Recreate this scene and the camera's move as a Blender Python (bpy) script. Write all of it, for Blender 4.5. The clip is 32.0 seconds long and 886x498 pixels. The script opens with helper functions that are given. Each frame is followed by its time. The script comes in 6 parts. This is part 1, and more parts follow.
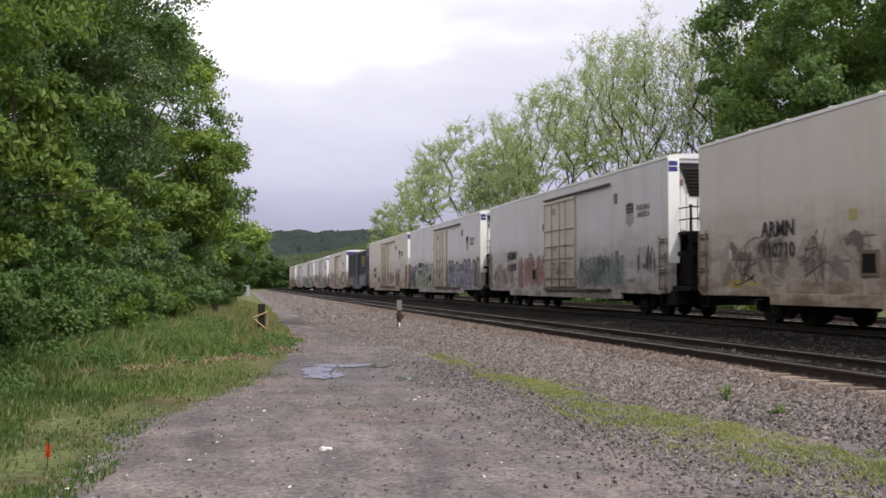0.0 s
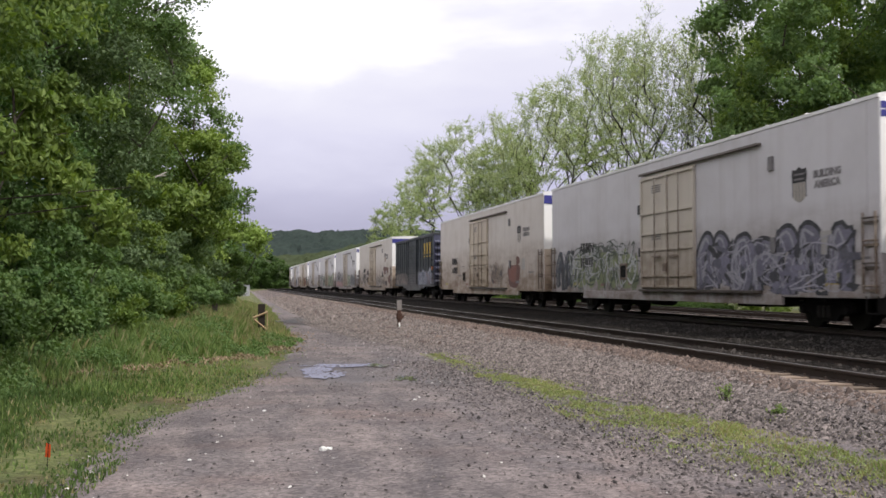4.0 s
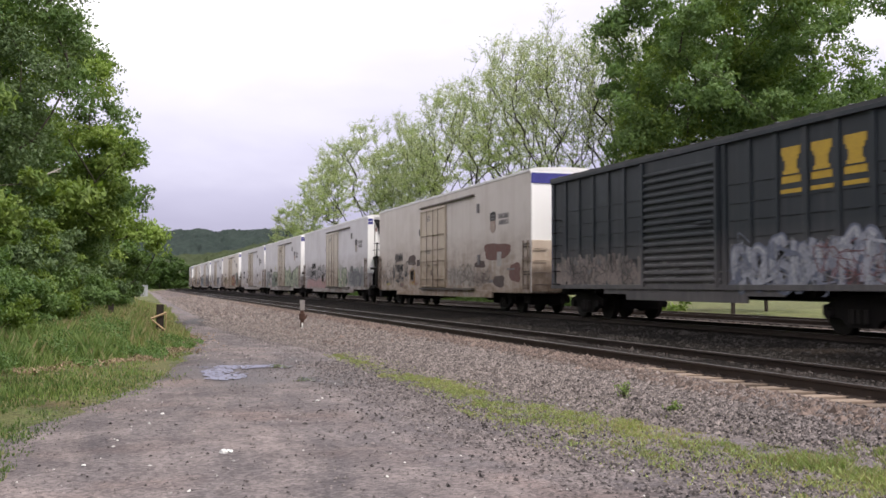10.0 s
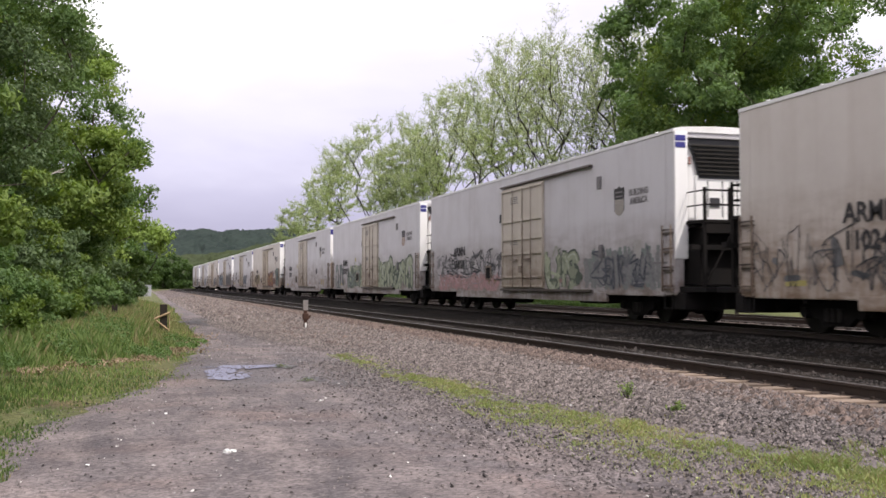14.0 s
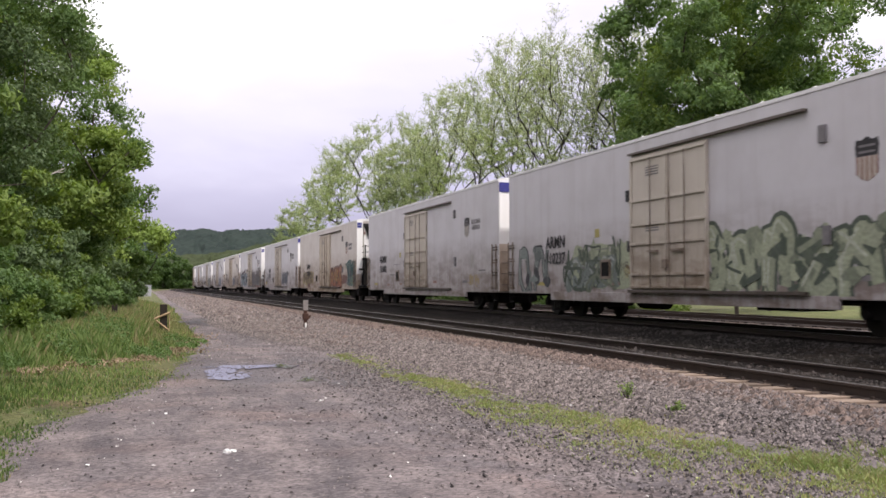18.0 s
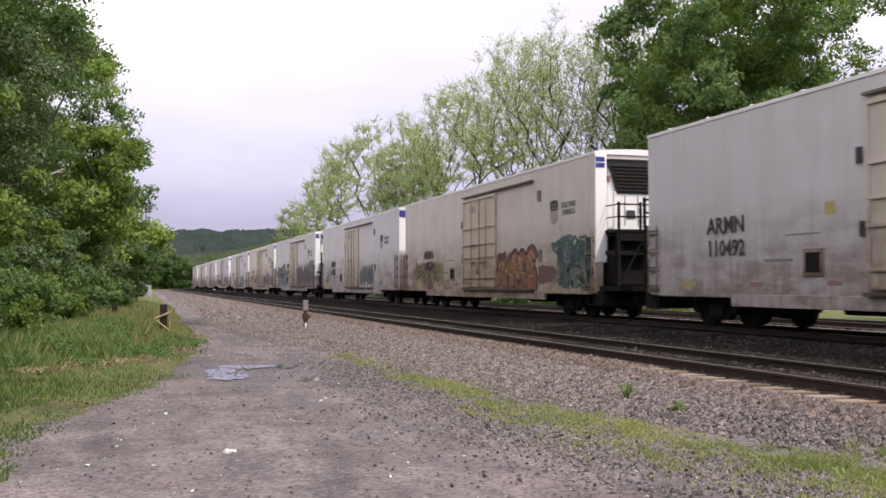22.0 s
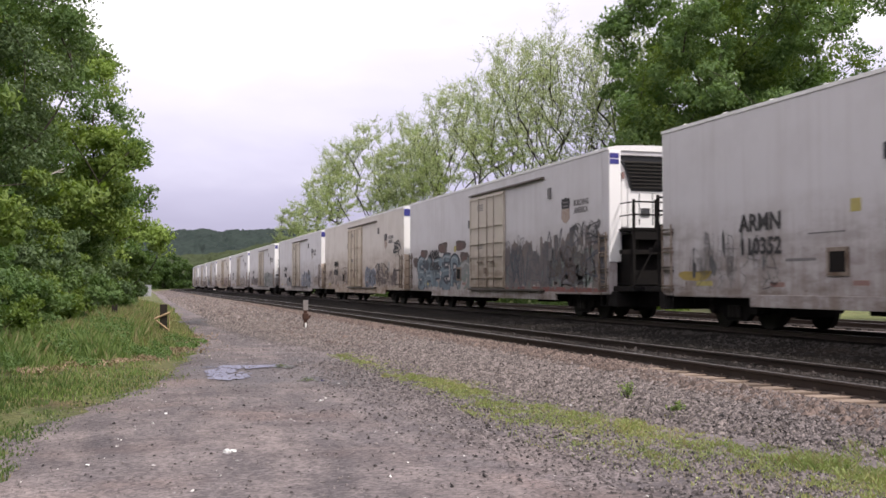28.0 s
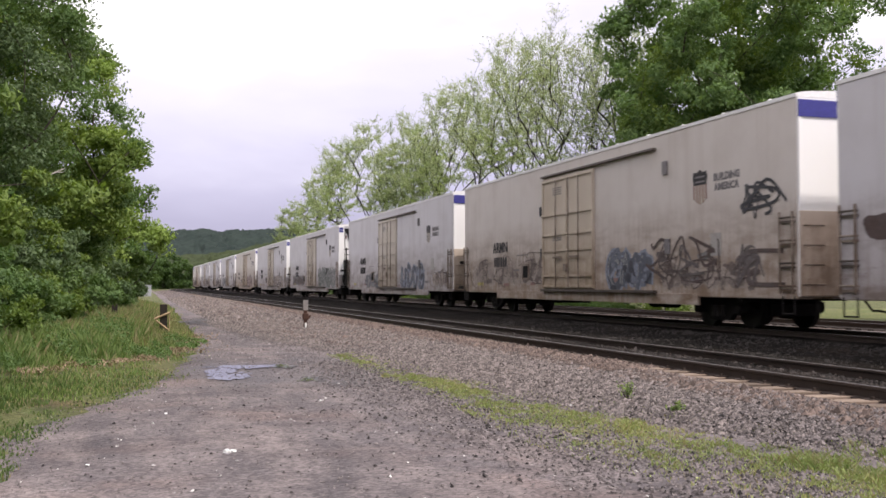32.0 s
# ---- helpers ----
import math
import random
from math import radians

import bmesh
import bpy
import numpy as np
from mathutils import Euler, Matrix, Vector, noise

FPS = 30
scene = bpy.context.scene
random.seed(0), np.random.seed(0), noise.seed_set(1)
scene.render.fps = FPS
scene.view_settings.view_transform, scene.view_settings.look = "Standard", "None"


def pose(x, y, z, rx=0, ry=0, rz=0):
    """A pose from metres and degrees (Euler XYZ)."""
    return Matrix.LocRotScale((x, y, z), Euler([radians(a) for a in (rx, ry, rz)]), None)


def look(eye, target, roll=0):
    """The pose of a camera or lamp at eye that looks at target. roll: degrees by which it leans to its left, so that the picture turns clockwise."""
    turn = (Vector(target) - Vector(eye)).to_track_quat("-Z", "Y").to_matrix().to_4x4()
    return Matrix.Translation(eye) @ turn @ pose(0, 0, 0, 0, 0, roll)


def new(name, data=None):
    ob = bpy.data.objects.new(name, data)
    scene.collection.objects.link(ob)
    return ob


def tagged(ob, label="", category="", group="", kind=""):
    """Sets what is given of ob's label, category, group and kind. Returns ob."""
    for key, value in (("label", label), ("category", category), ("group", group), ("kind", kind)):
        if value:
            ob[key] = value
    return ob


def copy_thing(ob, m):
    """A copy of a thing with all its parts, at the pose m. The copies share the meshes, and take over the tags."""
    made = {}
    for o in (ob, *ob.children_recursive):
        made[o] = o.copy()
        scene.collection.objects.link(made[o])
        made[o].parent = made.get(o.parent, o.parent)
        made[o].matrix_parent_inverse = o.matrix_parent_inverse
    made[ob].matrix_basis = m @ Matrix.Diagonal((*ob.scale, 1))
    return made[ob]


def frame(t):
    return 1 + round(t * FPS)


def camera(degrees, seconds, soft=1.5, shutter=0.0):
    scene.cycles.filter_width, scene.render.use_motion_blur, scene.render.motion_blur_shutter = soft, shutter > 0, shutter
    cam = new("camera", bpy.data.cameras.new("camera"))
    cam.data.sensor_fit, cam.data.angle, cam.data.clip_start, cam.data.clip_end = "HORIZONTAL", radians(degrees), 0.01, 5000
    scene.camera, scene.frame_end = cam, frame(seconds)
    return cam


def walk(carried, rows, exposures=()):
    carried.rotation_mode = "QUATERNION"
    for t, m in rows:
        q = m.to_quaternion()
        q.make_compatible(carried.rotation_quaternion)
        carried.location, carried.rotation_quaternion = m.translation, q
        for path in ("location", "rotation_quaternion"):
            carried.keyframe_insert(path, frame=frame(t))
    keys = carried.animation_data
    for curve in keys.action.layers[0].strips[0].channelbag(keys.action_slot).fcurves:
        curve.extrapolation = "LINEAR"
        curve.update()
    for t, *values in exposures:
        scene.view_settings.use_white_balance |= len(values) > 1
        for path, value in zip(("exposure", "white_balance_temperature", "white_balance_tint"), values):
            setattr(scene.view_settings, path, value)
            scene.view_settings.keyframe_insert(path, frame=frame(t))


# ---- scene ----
# ---------- camera: a fixed stand, panned once between 5.4 and 12 s ----------
EYE = Vector((0.0, 0.0, 1.65))
cam = camera(48.0, 32.0, soft=1.6, shutter=0.35)
# seconds, degrees right of the track's line, degrees upward
PAN = [(0, 11.98, 2.05), (3.5, 11.98, 2.05), (5.3, 11.98, 2.05), (5.6, 12.10, 2.03), (6, 12.48, 1.94), (6.5, 13.30, 1.91),
       (7, 13.99, 1.96), (7.5, 14.78, 2.02), (8, 15.80, 2.06), (8.5, 16.82, 2.10), (9, 17.68, 2.07), (9.5, 17.60, 2.06),
       (10, 17.51, 2.05), (10.5, 17.46, 2.05), (11, 17.39, 2.05), (11.6, 17.32, 2.05), (12.2, 17.32, 2.05), (32, 17.32, 2.05)]


def aim(yaw, up):
    a = radians(yaw)
    return look(EYE, EYE + Vector((math.sin(a), math.cos(a), math.tan(radians(up)))))


walk(cam, [(t, aim(a, u)) for t, a, u in PAN], exposures=[(0, -0.11, 6550, 10), (5, -0.09, 6550, 10), (9, 0.08, 6580, 12), (12, 0.1, 6600, 13), (20, 0.1, 6600, 15), (32, 0.08, 6600, 15)])

# ---------- sky and sun ----------
SUN_EL, SUN_AZ = radians(56), radians(143)   # azimuth from the track's line, clockwise
sky = bpy.data.worlds.new("sky")
scene.world = sky
sky.use_nodes = True
nt = sky.node_tree
nt.nodes.clear()


def wn(kind, **kw):
    n = nt.nodes.new(kind)
    for k, v in kw.items():
        n.inputs[k].default_value = v
    return n


out = wn("ShaderNodeOutputWorld")
bg = wn("ShaderNodeBackground", Strength=1.0)
nish = wn("ShaderNodeTexSky")
nish.sky_type, nish.sun_disc, nish.sun_elevation, nish.sun_rotation = "NISHITA", False, SUN_EL, SUN_AZ
nscale = wn("ShaderNodeVectorMath")
nscale.operation = "SCALE"
nscale.inputs["Scale"].default_value = 0.1
tc = wn("ShaderNodeTexCoord")
mp = wn("ShaderNodeMapping", Scale=(1.0, 1.0, 3.4), Location=(0.35, 0.1, 0.0))
cl = wn("ShaderNodeTexNoise", Scale=1.7, Detail=6.0, Roughness=0.5, Distortion=0.3)
sep = wn("ShaderNodeSeparateXYZ")
elev = wn("ShaderNodeMapRange")
for k, v in (("From Min", 0.05), ("From Max", 0.24), ("To Min", -0.80), ("To Max", 0.27)):
    elev.inputs[k].default_value = v
soft = wn("ShaderNodeMath")
soft.operation = "MULTIPLY"
soft.inputs[1].default_value = 1.5
add = wn("ShaderNodeMath")
add.operation = "ADD"
ramp = wn("ShaderNodeValToRGB")
el = ramp.color_ramp.elements
el[0].position, el[0].color = 0.0, (0.52, 0.505, 0.69, 1)
el[1].position, el[1].color = 1.0, (1.46, 1.44, 1.50, 1)
for pos, c in ((0.3, (0.64, 0.625, 0.82, 1)), (0.55, (0.85, 0.835, 1.02, 1)), (0.8, (1.0, 0.985, 1.11, 1))):
    el.new(pos).color = c
mix = wn("ShaderNodeMix")
mix.data_type = "RGBA"
mix.inputs["Factor"].default_value = 0.93
lk = nt.links.new
lk(nish.outputs[0], nscale.inputs[0])
lk(tc.outputs["Generated"], mp.inputs["Vector"])
lk(mp.outputs[0], cl.inputs["Vector"])
lk(tc.outputs["Generated"], sep.inputs[0])
lk(sep.outputs["Z"], elev.inputs["Value"])
lk(cl.outputs[0], soft.inputs[0])
lk(soft.outputs[0], add.inputs[0])
lk(elev.outputs[0], add.inputs[1])
lk(add.outputs[0], ramp.inputs[0])
lk(nscale.outputs[0], mix.inputs["A"])
lk(ramp.outputs[0], mix.inputs["B"])
lk(mix.outputs["Result"], bg.inputs[0])
lk(bg.outputs[0], out.inputs[0])

sun = new("sun", bpy.data.lights.new("sun", "SUN"))
sun.data.energy, sun.data.angle, sun.data.color = 3.65, radians(3), (1.0, 0.96, 0.89)
sun_dir = Vector((math.sin(SUN_AZ) * math.cos(SUN_EL), math.cos(SUN_AZ) * math.cos(SUN_EL), math.sin(SUN_EL)))
sun.matrix_world = look(sun_dir * 300, (0, 0, 0))

# ---------- materials ----------
MATS = {}


def node(tree, kind, links=(), **kw):
    n = tree.nodes.new(kind)
    for k, v in kw.items():
        n.inputs[k.replace("_", " ")].default_value = v
    for sock, src in links:
        tree.links.new(src, n.inputs[sock])
    return n


def rgb(c):
    return (c[0], c[1], c[2], 1)


def mixc(tree, fac, a, b, mode="MIX"):
    n = tree.nodes.new("ShaderNodeMix")
    n.data_type, n.blend_type = "RGBA", mode
    for sock, v in (("Factor", fac), ("A", a), ("B", b)):
        if hasattr(v, "is_output"):
            tree.links.new(v, n.inputs[sock])
        else:
            n.inputs[sock].default_value = v if sock == "Factor" else rgb(v)
    return n.outputs["Result"]


def span(tree, src, a, b, lo=0.0, hi=1.0):
    n = node(tree, "ShaderNodeMapRange", [("Value", src)])
    for k, v in (("From Min", a), ("From Max", b), ("To Min", lo), ("To Max", hi)):
        n.inputs[k].default_value = v
    return n.outputs[0]


def mat(name, base, second=None, rough=0.8, metal=0.0, scale=2.0, fine=35.0, var=0.35, bump=0.3, island=0.0, rand=0.0,
        stretch=(1, 1, 1), spec=0.3, fine_var=0.3):
    """A painted, earthy or metal surface: colour varied at two scales, relief from the fine one."""
    if name in MATS:
        return MATS[name]
    m = bpy.data.materials.new(name)
    MATS[name] = m
    m.use_nodes = True
    t = m.node_tree
    p = t.nodes["Principled BSDF"]
    co = node(t, "ShaderNodeTexCoord").outputs["Object"]
    mpn = node(t, "ShaderNodeMapping", [("Vector", co)], Scale=stretch).outputs[0]
    rnd = node(t, "ShaderNodeObjectInfo").outputs["Random"]
    off = node(t, "ShaderNodeMath", [(0, rnd)])
    off.operation = "MULTIPLY"
    off.inputs[1].default_value = 20.0
    big = node(t, "ShaderNodeTexNoise", [("Vector", mpn)], Scale=scale, Detail=5.0, Roughness=0.6)
    big.noise_dimensions = "4D"
    t.links.new(off.outputs[0], big.inputs["W"])
    small = node(t, "ShaderNodeTexNoise", [("Vector", mpn)], Scale=fine, Detail=3.0, Roughness=0.6).outputs[0]
    second = second or tuple(c * (1 - var) for c in base)
    col = mixc(t, span(t, big.outputs[0], 0.38, 0.66), base, second)
    hi = tuple(min(1.0, c * (1 + fine_var)) for c in base)
    lo = tuple(c * (1 - fine_var) for c in base)
    shade = mixc(t, span(t, small, 0.3, 0.7), lo, hi)
    col = mixc(t, 0.45, col, shade)
    if island or rand:
        src = node(t, "ShaderNodeNewGeometry").outputs["Random Per Island"] if island else rnd
        amt = island or rand
        col = mixc(t, 1.0, col, mixc(t, src, (1 - amt,) * 3, (1 + amt,) * 3), "MULTIPLY")
    t.links.new(col, p.inputs["Base Color"])
    p.inputs["Metallic"].default_value = metal
    p.inputs["Specular IOR Level"].default_value = spec
    t.links.new(span(t, small, 0.2, 0.8, max(0.02, rough - 0.1), min(1.0, rough + 0.1)), p.inputs["Roughness"])
    if bump:
        b = node(t, "ShaderNodeBump", [("Height", small)], Strength=bump, Distance=0.02)
        t.links.new(b.outputs[0], p.inputs["Normal"])
    return m


def paint(name, base, grime, rust=(0.10, 0.045, 0.025), dirt=1.0, low=1.6):
    """Weathered car paint: vertical run-off streaks, brake dust on the lower panels, rust specks."""
    if name in MATS:
        return MATS[name]
    m = bpy.data.materials.new(name)
    MATS[name] = m
    m.use_nodes = True
    t = m.node_tree
    p = t.nodes["Principled BSDF"]
    co = node(t, "ShaderNodeTexCoord").outputs["Object"]
    rnd = node(t, "ShaderNodeObjectInfo").outputs["Random"]
    w = node(t, "ShaderNodeMath", [(0, rnd)])
    w.operation = "MULTIPLY"
    w.inputs[1].default_value = 37.0

    def nz(vec_scale, sc, det=4.0):
        v = node(t, "ShaderNodeMapping", [("Vector", co)], Scale=vec_scale).outputs[0]
        n = node(t, "ShaderNodeTexNoise", [("Vector", v)], Scale=sc, Detail=det, Roughness=0.6)
        n.noise_dimensions = "4D"
        t.links.new(w.outputs[0], n.inputs["W"])
        return n.outputs[0]
    streak = nz((1, 1, 0.05), 2.2)
    drip = nz((1, 1, 0.12), 7.0)
    cloud = nz((1, 1, 1), 0.8, 6.0)
    smear = nz((1, 0.35, 1), 2.6, 6.0)
    speck = nz((1, 1, 1), 14.0)
    z = node(t, "ShaderNodeSeparateXYZ", [("Vector", co)]).outputs["Z"]
    lowz = span(t, z, low + 0.5, 0.6, 0.0, 1.0)

    def times(a_, b_):
        n = node(t, "ShaderNodeMath", [(0, a_)] + ([(1, b_)] if hasattr(b_, "is_output") else []))
        n.operation = "MULTIPLY"
        if not hasattr(b_, "is_output"):
            n.inputs[1].default_value = b_
        return n.outputs[0]
    col = mixc(t, span(t, streak, 0.5, 0.8, 0.0, 0.2 * dirt), base, grime)
    col = mixc(t, span(t, cloud, 0.45, 0.75, 0.0, 0.12 * dirt), col, tuple(0.7 * c for c in grime))
    col = mixc(t, times(lowz, 0.46 * dirt), col, grime)
    col = mixc(t, times(lowz, span(t, drip, 0.42, 0.66, 0.0, 0.7 * dirt)), col, grime)
    col = mixc(t, times(lowz, span(t, smear, 0.44, 0.62, 0.0, 0.85 * dirt)), col, tuple(0.75 * c for c in grime))
    col = mixc(t, times(span(t, speck, 0.62, 0.72), lowz), col, rust)
    t.links.new(col, p.inputs["Base Color"])
    t.links.new(span(t, cloud, 0.3, 0.7, 0.42, 0.7), p.inputs["Roughness"])
    p.inputs["Specular IOR Level"].default_value = 0.3
    b = node(t, "ShaderNodeBump", [("Height", cloud)], Strength=0.12, Distance=0.05)
    t.links.new(b.outputs[0], p.inputs["Normal"])
    return m


def leafmat(name, a, b, glow=0.35):
    if name in MATS:
        return MATS[name]
    m = bpy.data.materials.new(name)
    MATS[name] = m
    m.use_nodes = True
    t = m.node_tree
    p = t.nodes["Principled BSDF"]
    isl = node(t, "ShaderNodeNewGeometry").outputs["Random Per Island"]
    co = node(t, "ShaderNodeTexCoord").outputs["Object"]
    n = node(t, "ShaderNodeTexNoise", [("Vector", co)], Scale=0.55, Detail=3.0).outputs[0]
    col = mixc(t, isl, a, b)
    col = mixc(t, span(t, n, 0.35, 0.65), col, mixc(t, 1.0, col, (0.74, 0.82, 0.78), "MULTIPLY"))
    t.links.new(col, p.inputs["Base Color"])
    p.inputs["Roughness"].default_value = 0.55
    p.inputs["Specular IOR Level"].default_value = 0.25
    tr = node(t, "ShaderNodeBsdfTranslucent", [("Color", mixc(t, 1.0, col, (1.25, 1.3, 0.6), "MULTIPLY"))])
    ms = node(t, "ShaderNodeMixShader", [(1, p.outputs[0]), (2, tr.outputs[0])], Fac=glow)
    t.links.new(ms.outputs[0], t.nodes["Material Output"].inputs[0])
    return m


def loose(name, base, dark, brown, pale, lump=9.0, pebble=26.0, track_w=0.0, wet=None, bump=1.0, spec=0.2, speckle=0.32):
    """Broken stone or packed gravel: pebbles of mixed tone, dark and brown patches, wheel marks, damp ground."""
    m = bpy.data.materials.new(name)
    m.use_nodes = True
    t = m.node_tree
    p = t.nodes["Principled BSDF"]
    co = node(t, "ShaderNodeTexCoord").outputs["Object"]

    def nz(sc, det=4.0, stretch=(1, 1, 1), rough=0.6):
        v = node(t, "ShaderNodeMapping", [("Vector", co)], Scale=stretch).outputs[0]
        return node(t, "ShaderNodeTexNoise", [("Vector", v)], Scale=sc, Detail=det, Roughness=rough).outputs[0]
    mid = nz(lump, 6.0, rough=0.75)
    big = nz(0.45, 4.0)
    col = mixc(t, span(t, mid, 0.36, 0.64), dark, base)
    col = mixc(t, span(t, big, 0.5, 0.68, 0.0, 0.7), col, brown)
    wv = node(t, "ShaderNodeMapping", [("Vector", co)], Scale=(1.0, 0.22, 1.0)).outputs[0]
    sw = node(t, "ShaderNodeTexNoise", [("Vector", wv)], Scale=1.3, Detail=5.0, Roughness=0.62, Distortion=1.1)
    streak = sw.outputs[0]
    col = mixc(t, span(t, streak, 0.42, 0.68, 0.0, track_w), col, pale)
    vo = node(t, "ShaderNodeTexVoronoi", [("Vector", co)], Scale=pebble)
    peb = node(t, "ShaderNodeSeparateXYZ", [("Vector", vo.outputs["Color"])]).outputs[0]
    col = mixc(t, 1.0, col, mixc(t, peb, (1 - speckle,) * 3, (1 + speckle * 1.05, 1 + speckle, 1 + speckle * 0.95)), "MULTIPLY")
    clod = nz(0.8, 7.0, rough=0.72)
    col = mixc(t, 1.0, col, mixc(t, span(t, clod, 0.36, 0.66), (0.62, 0.62, 0.64), (1.26, 1.24, 1.22)), "MULTIPLY")
    rough = span(t, mid, 0.3, 0.7, 0.85, 0.98)
    if wet:
        d = node(t, "ShaderNodeVectorMath", [(0, co)])
        d.operation = "DISTANCE"
        d.inputs[1].default_value = (wet[0], wet[1], 0)
        sc = node(t, "ShaderNodeMath", [(0, d.outputs["Value"]), (1, span(t, big, 0.3, 0.7, -1.6, 1.6))])
        damp = span(t, sc.outputs[0], wet[2], wet[2] * 0.55)
        col = mixc(t, damp, col, mixc(t, 1.0, col, (0.55, 0.53, 0.53), "MULTIPLY"))
        rough = mixc(t, damp, rough, (0.5, 0.5, 0.5))
    t.links.new(col, p.inputs["Base Color"])
    t.links.new(rough, p.inputs["Roughness"])
    p.inputs["Specular IOR Level"].default_value = spec
    hsum = node(t, "ShaderNodeMath", [(0, mid), (1, vo.outputs["Distance"])])
    hsum.operation = "SUBTRACT"
    b = node(t, "ShaderNodeBump", [("Height", hsum.outputs[0])], Strength=bump, Distance=0.03)
    t.links.new(b.outputs[0], p.inputs["Normal"])
    return m


PALE = loose("pale_ballast", (0.36, 0.335, 0.32), (0.25, 0.23, 0.22), (0.36, 0.30, 0.26), (0.45, 0.42, 0.40), 12.0, 17.0, 0.35)
GRASS = loose("verge_earth", (0.125, 0.145, 0.058), (0.082, 0.10, 0.04), (0.16, 0.115, 0.07), (0.12, 0.12, 0.05), 6.0, 18.0, 0.5)
GRAVEL = loose("packed_gravel", (0.156, 0.139, 0.145), (0.099, 0.088, 0.092), (0.176, 0.134, 0.125), (0.212, 0.182, 0.179), 9.0, 34.0, 0.75, (2.2, 19.0, 3.4), 0.32, speckle=0.36)
BALLAST = loose("ballast_bed", (0.175, 0.148, 0.143), (0.075, 0.064, 0.063), (0.18, 0.128, 0.105), (0.155, 0.13, 0.122), 12.0, 17.0, 0.35, spec=0.1, speckle=0.55)
STONE = mat("ballast_stone", (0.135, 0.117, 0.114), (0.088, 0.076, 0.077), rough=0.9, scale=2.5, fine=60, island=0.9, bump=0.4)
STONE_FAR = mat("dusty_stone", (0.18, 0.153, 0.144), (0.115, 0.098, 0.093), rough=0.9, scale=2.5, fine=60, island=0.7, bump=0.4)
# oil-stained ballast, darkened further to carry the train's shadow in its colour
OILY_SHADED = loose("oily_shaded_ballast", (0.017, 0.015, 0.0135), (0.007, 0.0065, 0.006), (0.021, 0.016, 0.013), (0.019, 0.016, 0.014), 12.0, 17.0, 0.3, spec=0.03, speckle=0.5)
STONE_RUST = mat("rusty_stone", (0.150, 0.112, 0.096), (0.095, 0.073, 0.066), rough=0.9, scale=2.5, fine=60, island=0.5, bump=0.4)
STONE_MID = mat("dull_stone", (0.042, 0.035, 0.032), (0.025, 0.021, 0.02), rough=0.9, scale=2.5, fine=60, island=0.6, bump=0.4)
# stones for the same band, with that shadow in their colour too
STONE_DARK = mat("oily_shaded_stone", (0.03, 0.026, 0.023), (0.014, 0.012, 0.011), rough=0.9, scale=2.5, fine=60, island=0.5, bump=0.4)
RAIL = mat("rail_steel", (0.058, 0.042, 0.035), (0.035, 0.027, 0.024), rough=0.6, metal=0.3, scale=4, fine=40)
RAILTOP = mat("rail_head", (0.22, 0.21, 0.205), (0.16, 0.15, 0.15), rough=0.32, metal=0.9, scale=2, fine=60, bump=0.05)
TIE = mat("weathered_tie", (0.21, 0.16, 0.125), (0.12, 0.09, 0.07), rough=0.95, scale=3, fine=18, stretch=(0.2, 1, 1), rand=0.35, bump=0.6)
BARK = mat("bark", (0.075, 0.06, 0.05), (0.045, 0.038, 0.034), rough=0.95, scale=3, fine=14, stretch=(1, 1, 0.3), bump=0.8)
BARK_PALE = mat("bark_grey", (0.036, 0.031, 0.028), (0.022, 0.019, 0.018), rough=0.95, scale=3, fine=14, stretch=(1, 1, 0.3), bump=0.8)
WHITE = paint("reefer_paint", (0.595, 0.575, 0.595), (0.22, 0.165, 0.135), dirt=1.05, low=2.6)
TAN = paint("reefer_paint_tan", (0.61, 0.56, 0.52), (0.25, 0.165, 0.105), dirt=1.15, low=2.8)
DOORP = paint("door_paint", (0.55, 0.475, 0.385), (0.24, 0.16, 0.095), dirt=1.05, low=2.4)
DOORW = paint("door_paint_pale", (0.56, 0.505, 0.435), (0.22, 0.155, 0.105), dirt=1.1, low=2.4)
ENDW = paint("end_paint", (0.83, 0.82, 0.81), (0.50, 0.40, 0.32), dirt=0.2, low=1.2)
ENDTAN = paint("end_plate_paint", (0.56, 0.47, 0.39), (0.27, 0.185, 0.125), dirt=1.1, low=2.2)
ROOFP = mat("roof_sheet", (0.80, 0.79, 0.78), (0.66, 0.64, 0.62), rough=0.5, scale=1.2, fine=20, bump=0.1)
BLUE = mat("blue_band", (0.045, 0.045, 0.22), (0.035, 0.035, 0.17), rough=0.5, scale=2, fine=20, bump=0.05)
BLACK = mat("underframe_black", (0.014, 0.013, 0.013), (0.022, 0.018, 0.016), rough=0.8, scale=3, fine=30, spec=0.08)
STEEL = mat("wheel_steel", (0.02, 0.017, 0.015), (0.014, 0.012, 0.011), rough=0.6, metal=0.4, scale=4, fine=30)
TREAD = mat("wheel_tread", (0.35, 0.34, 0.33), (0.28, 0.27, 0.26), rough=0.3, metal=0.9, scale=5, fine=50, bump=0.05)
LOUVRE = mat("louvre_grey", (0.05, 0.05, 0.055), (0.035, 0.035, 0.04), rough=0.6, scale=4, fine=30, bump=0.1)
INK = mat("black_lettering", (0.035, 0.033, 0.035), (0.06, 0.055, 0.055), rough=0.7, scale=5, fine=40, bump=0.0)
FADED = mat("faded_lettering", (0.17, 0.16, 0.165), (0.26, 0.24, 0.24), rough=0.7, scale=5, fine=40, bump=0.0)
RED = mat("faded_red", (0.28, 0.16, 0.14), (0.26, 0.19, 0.17), rough=0.7, scale=6, fine=30, bump=0.0)
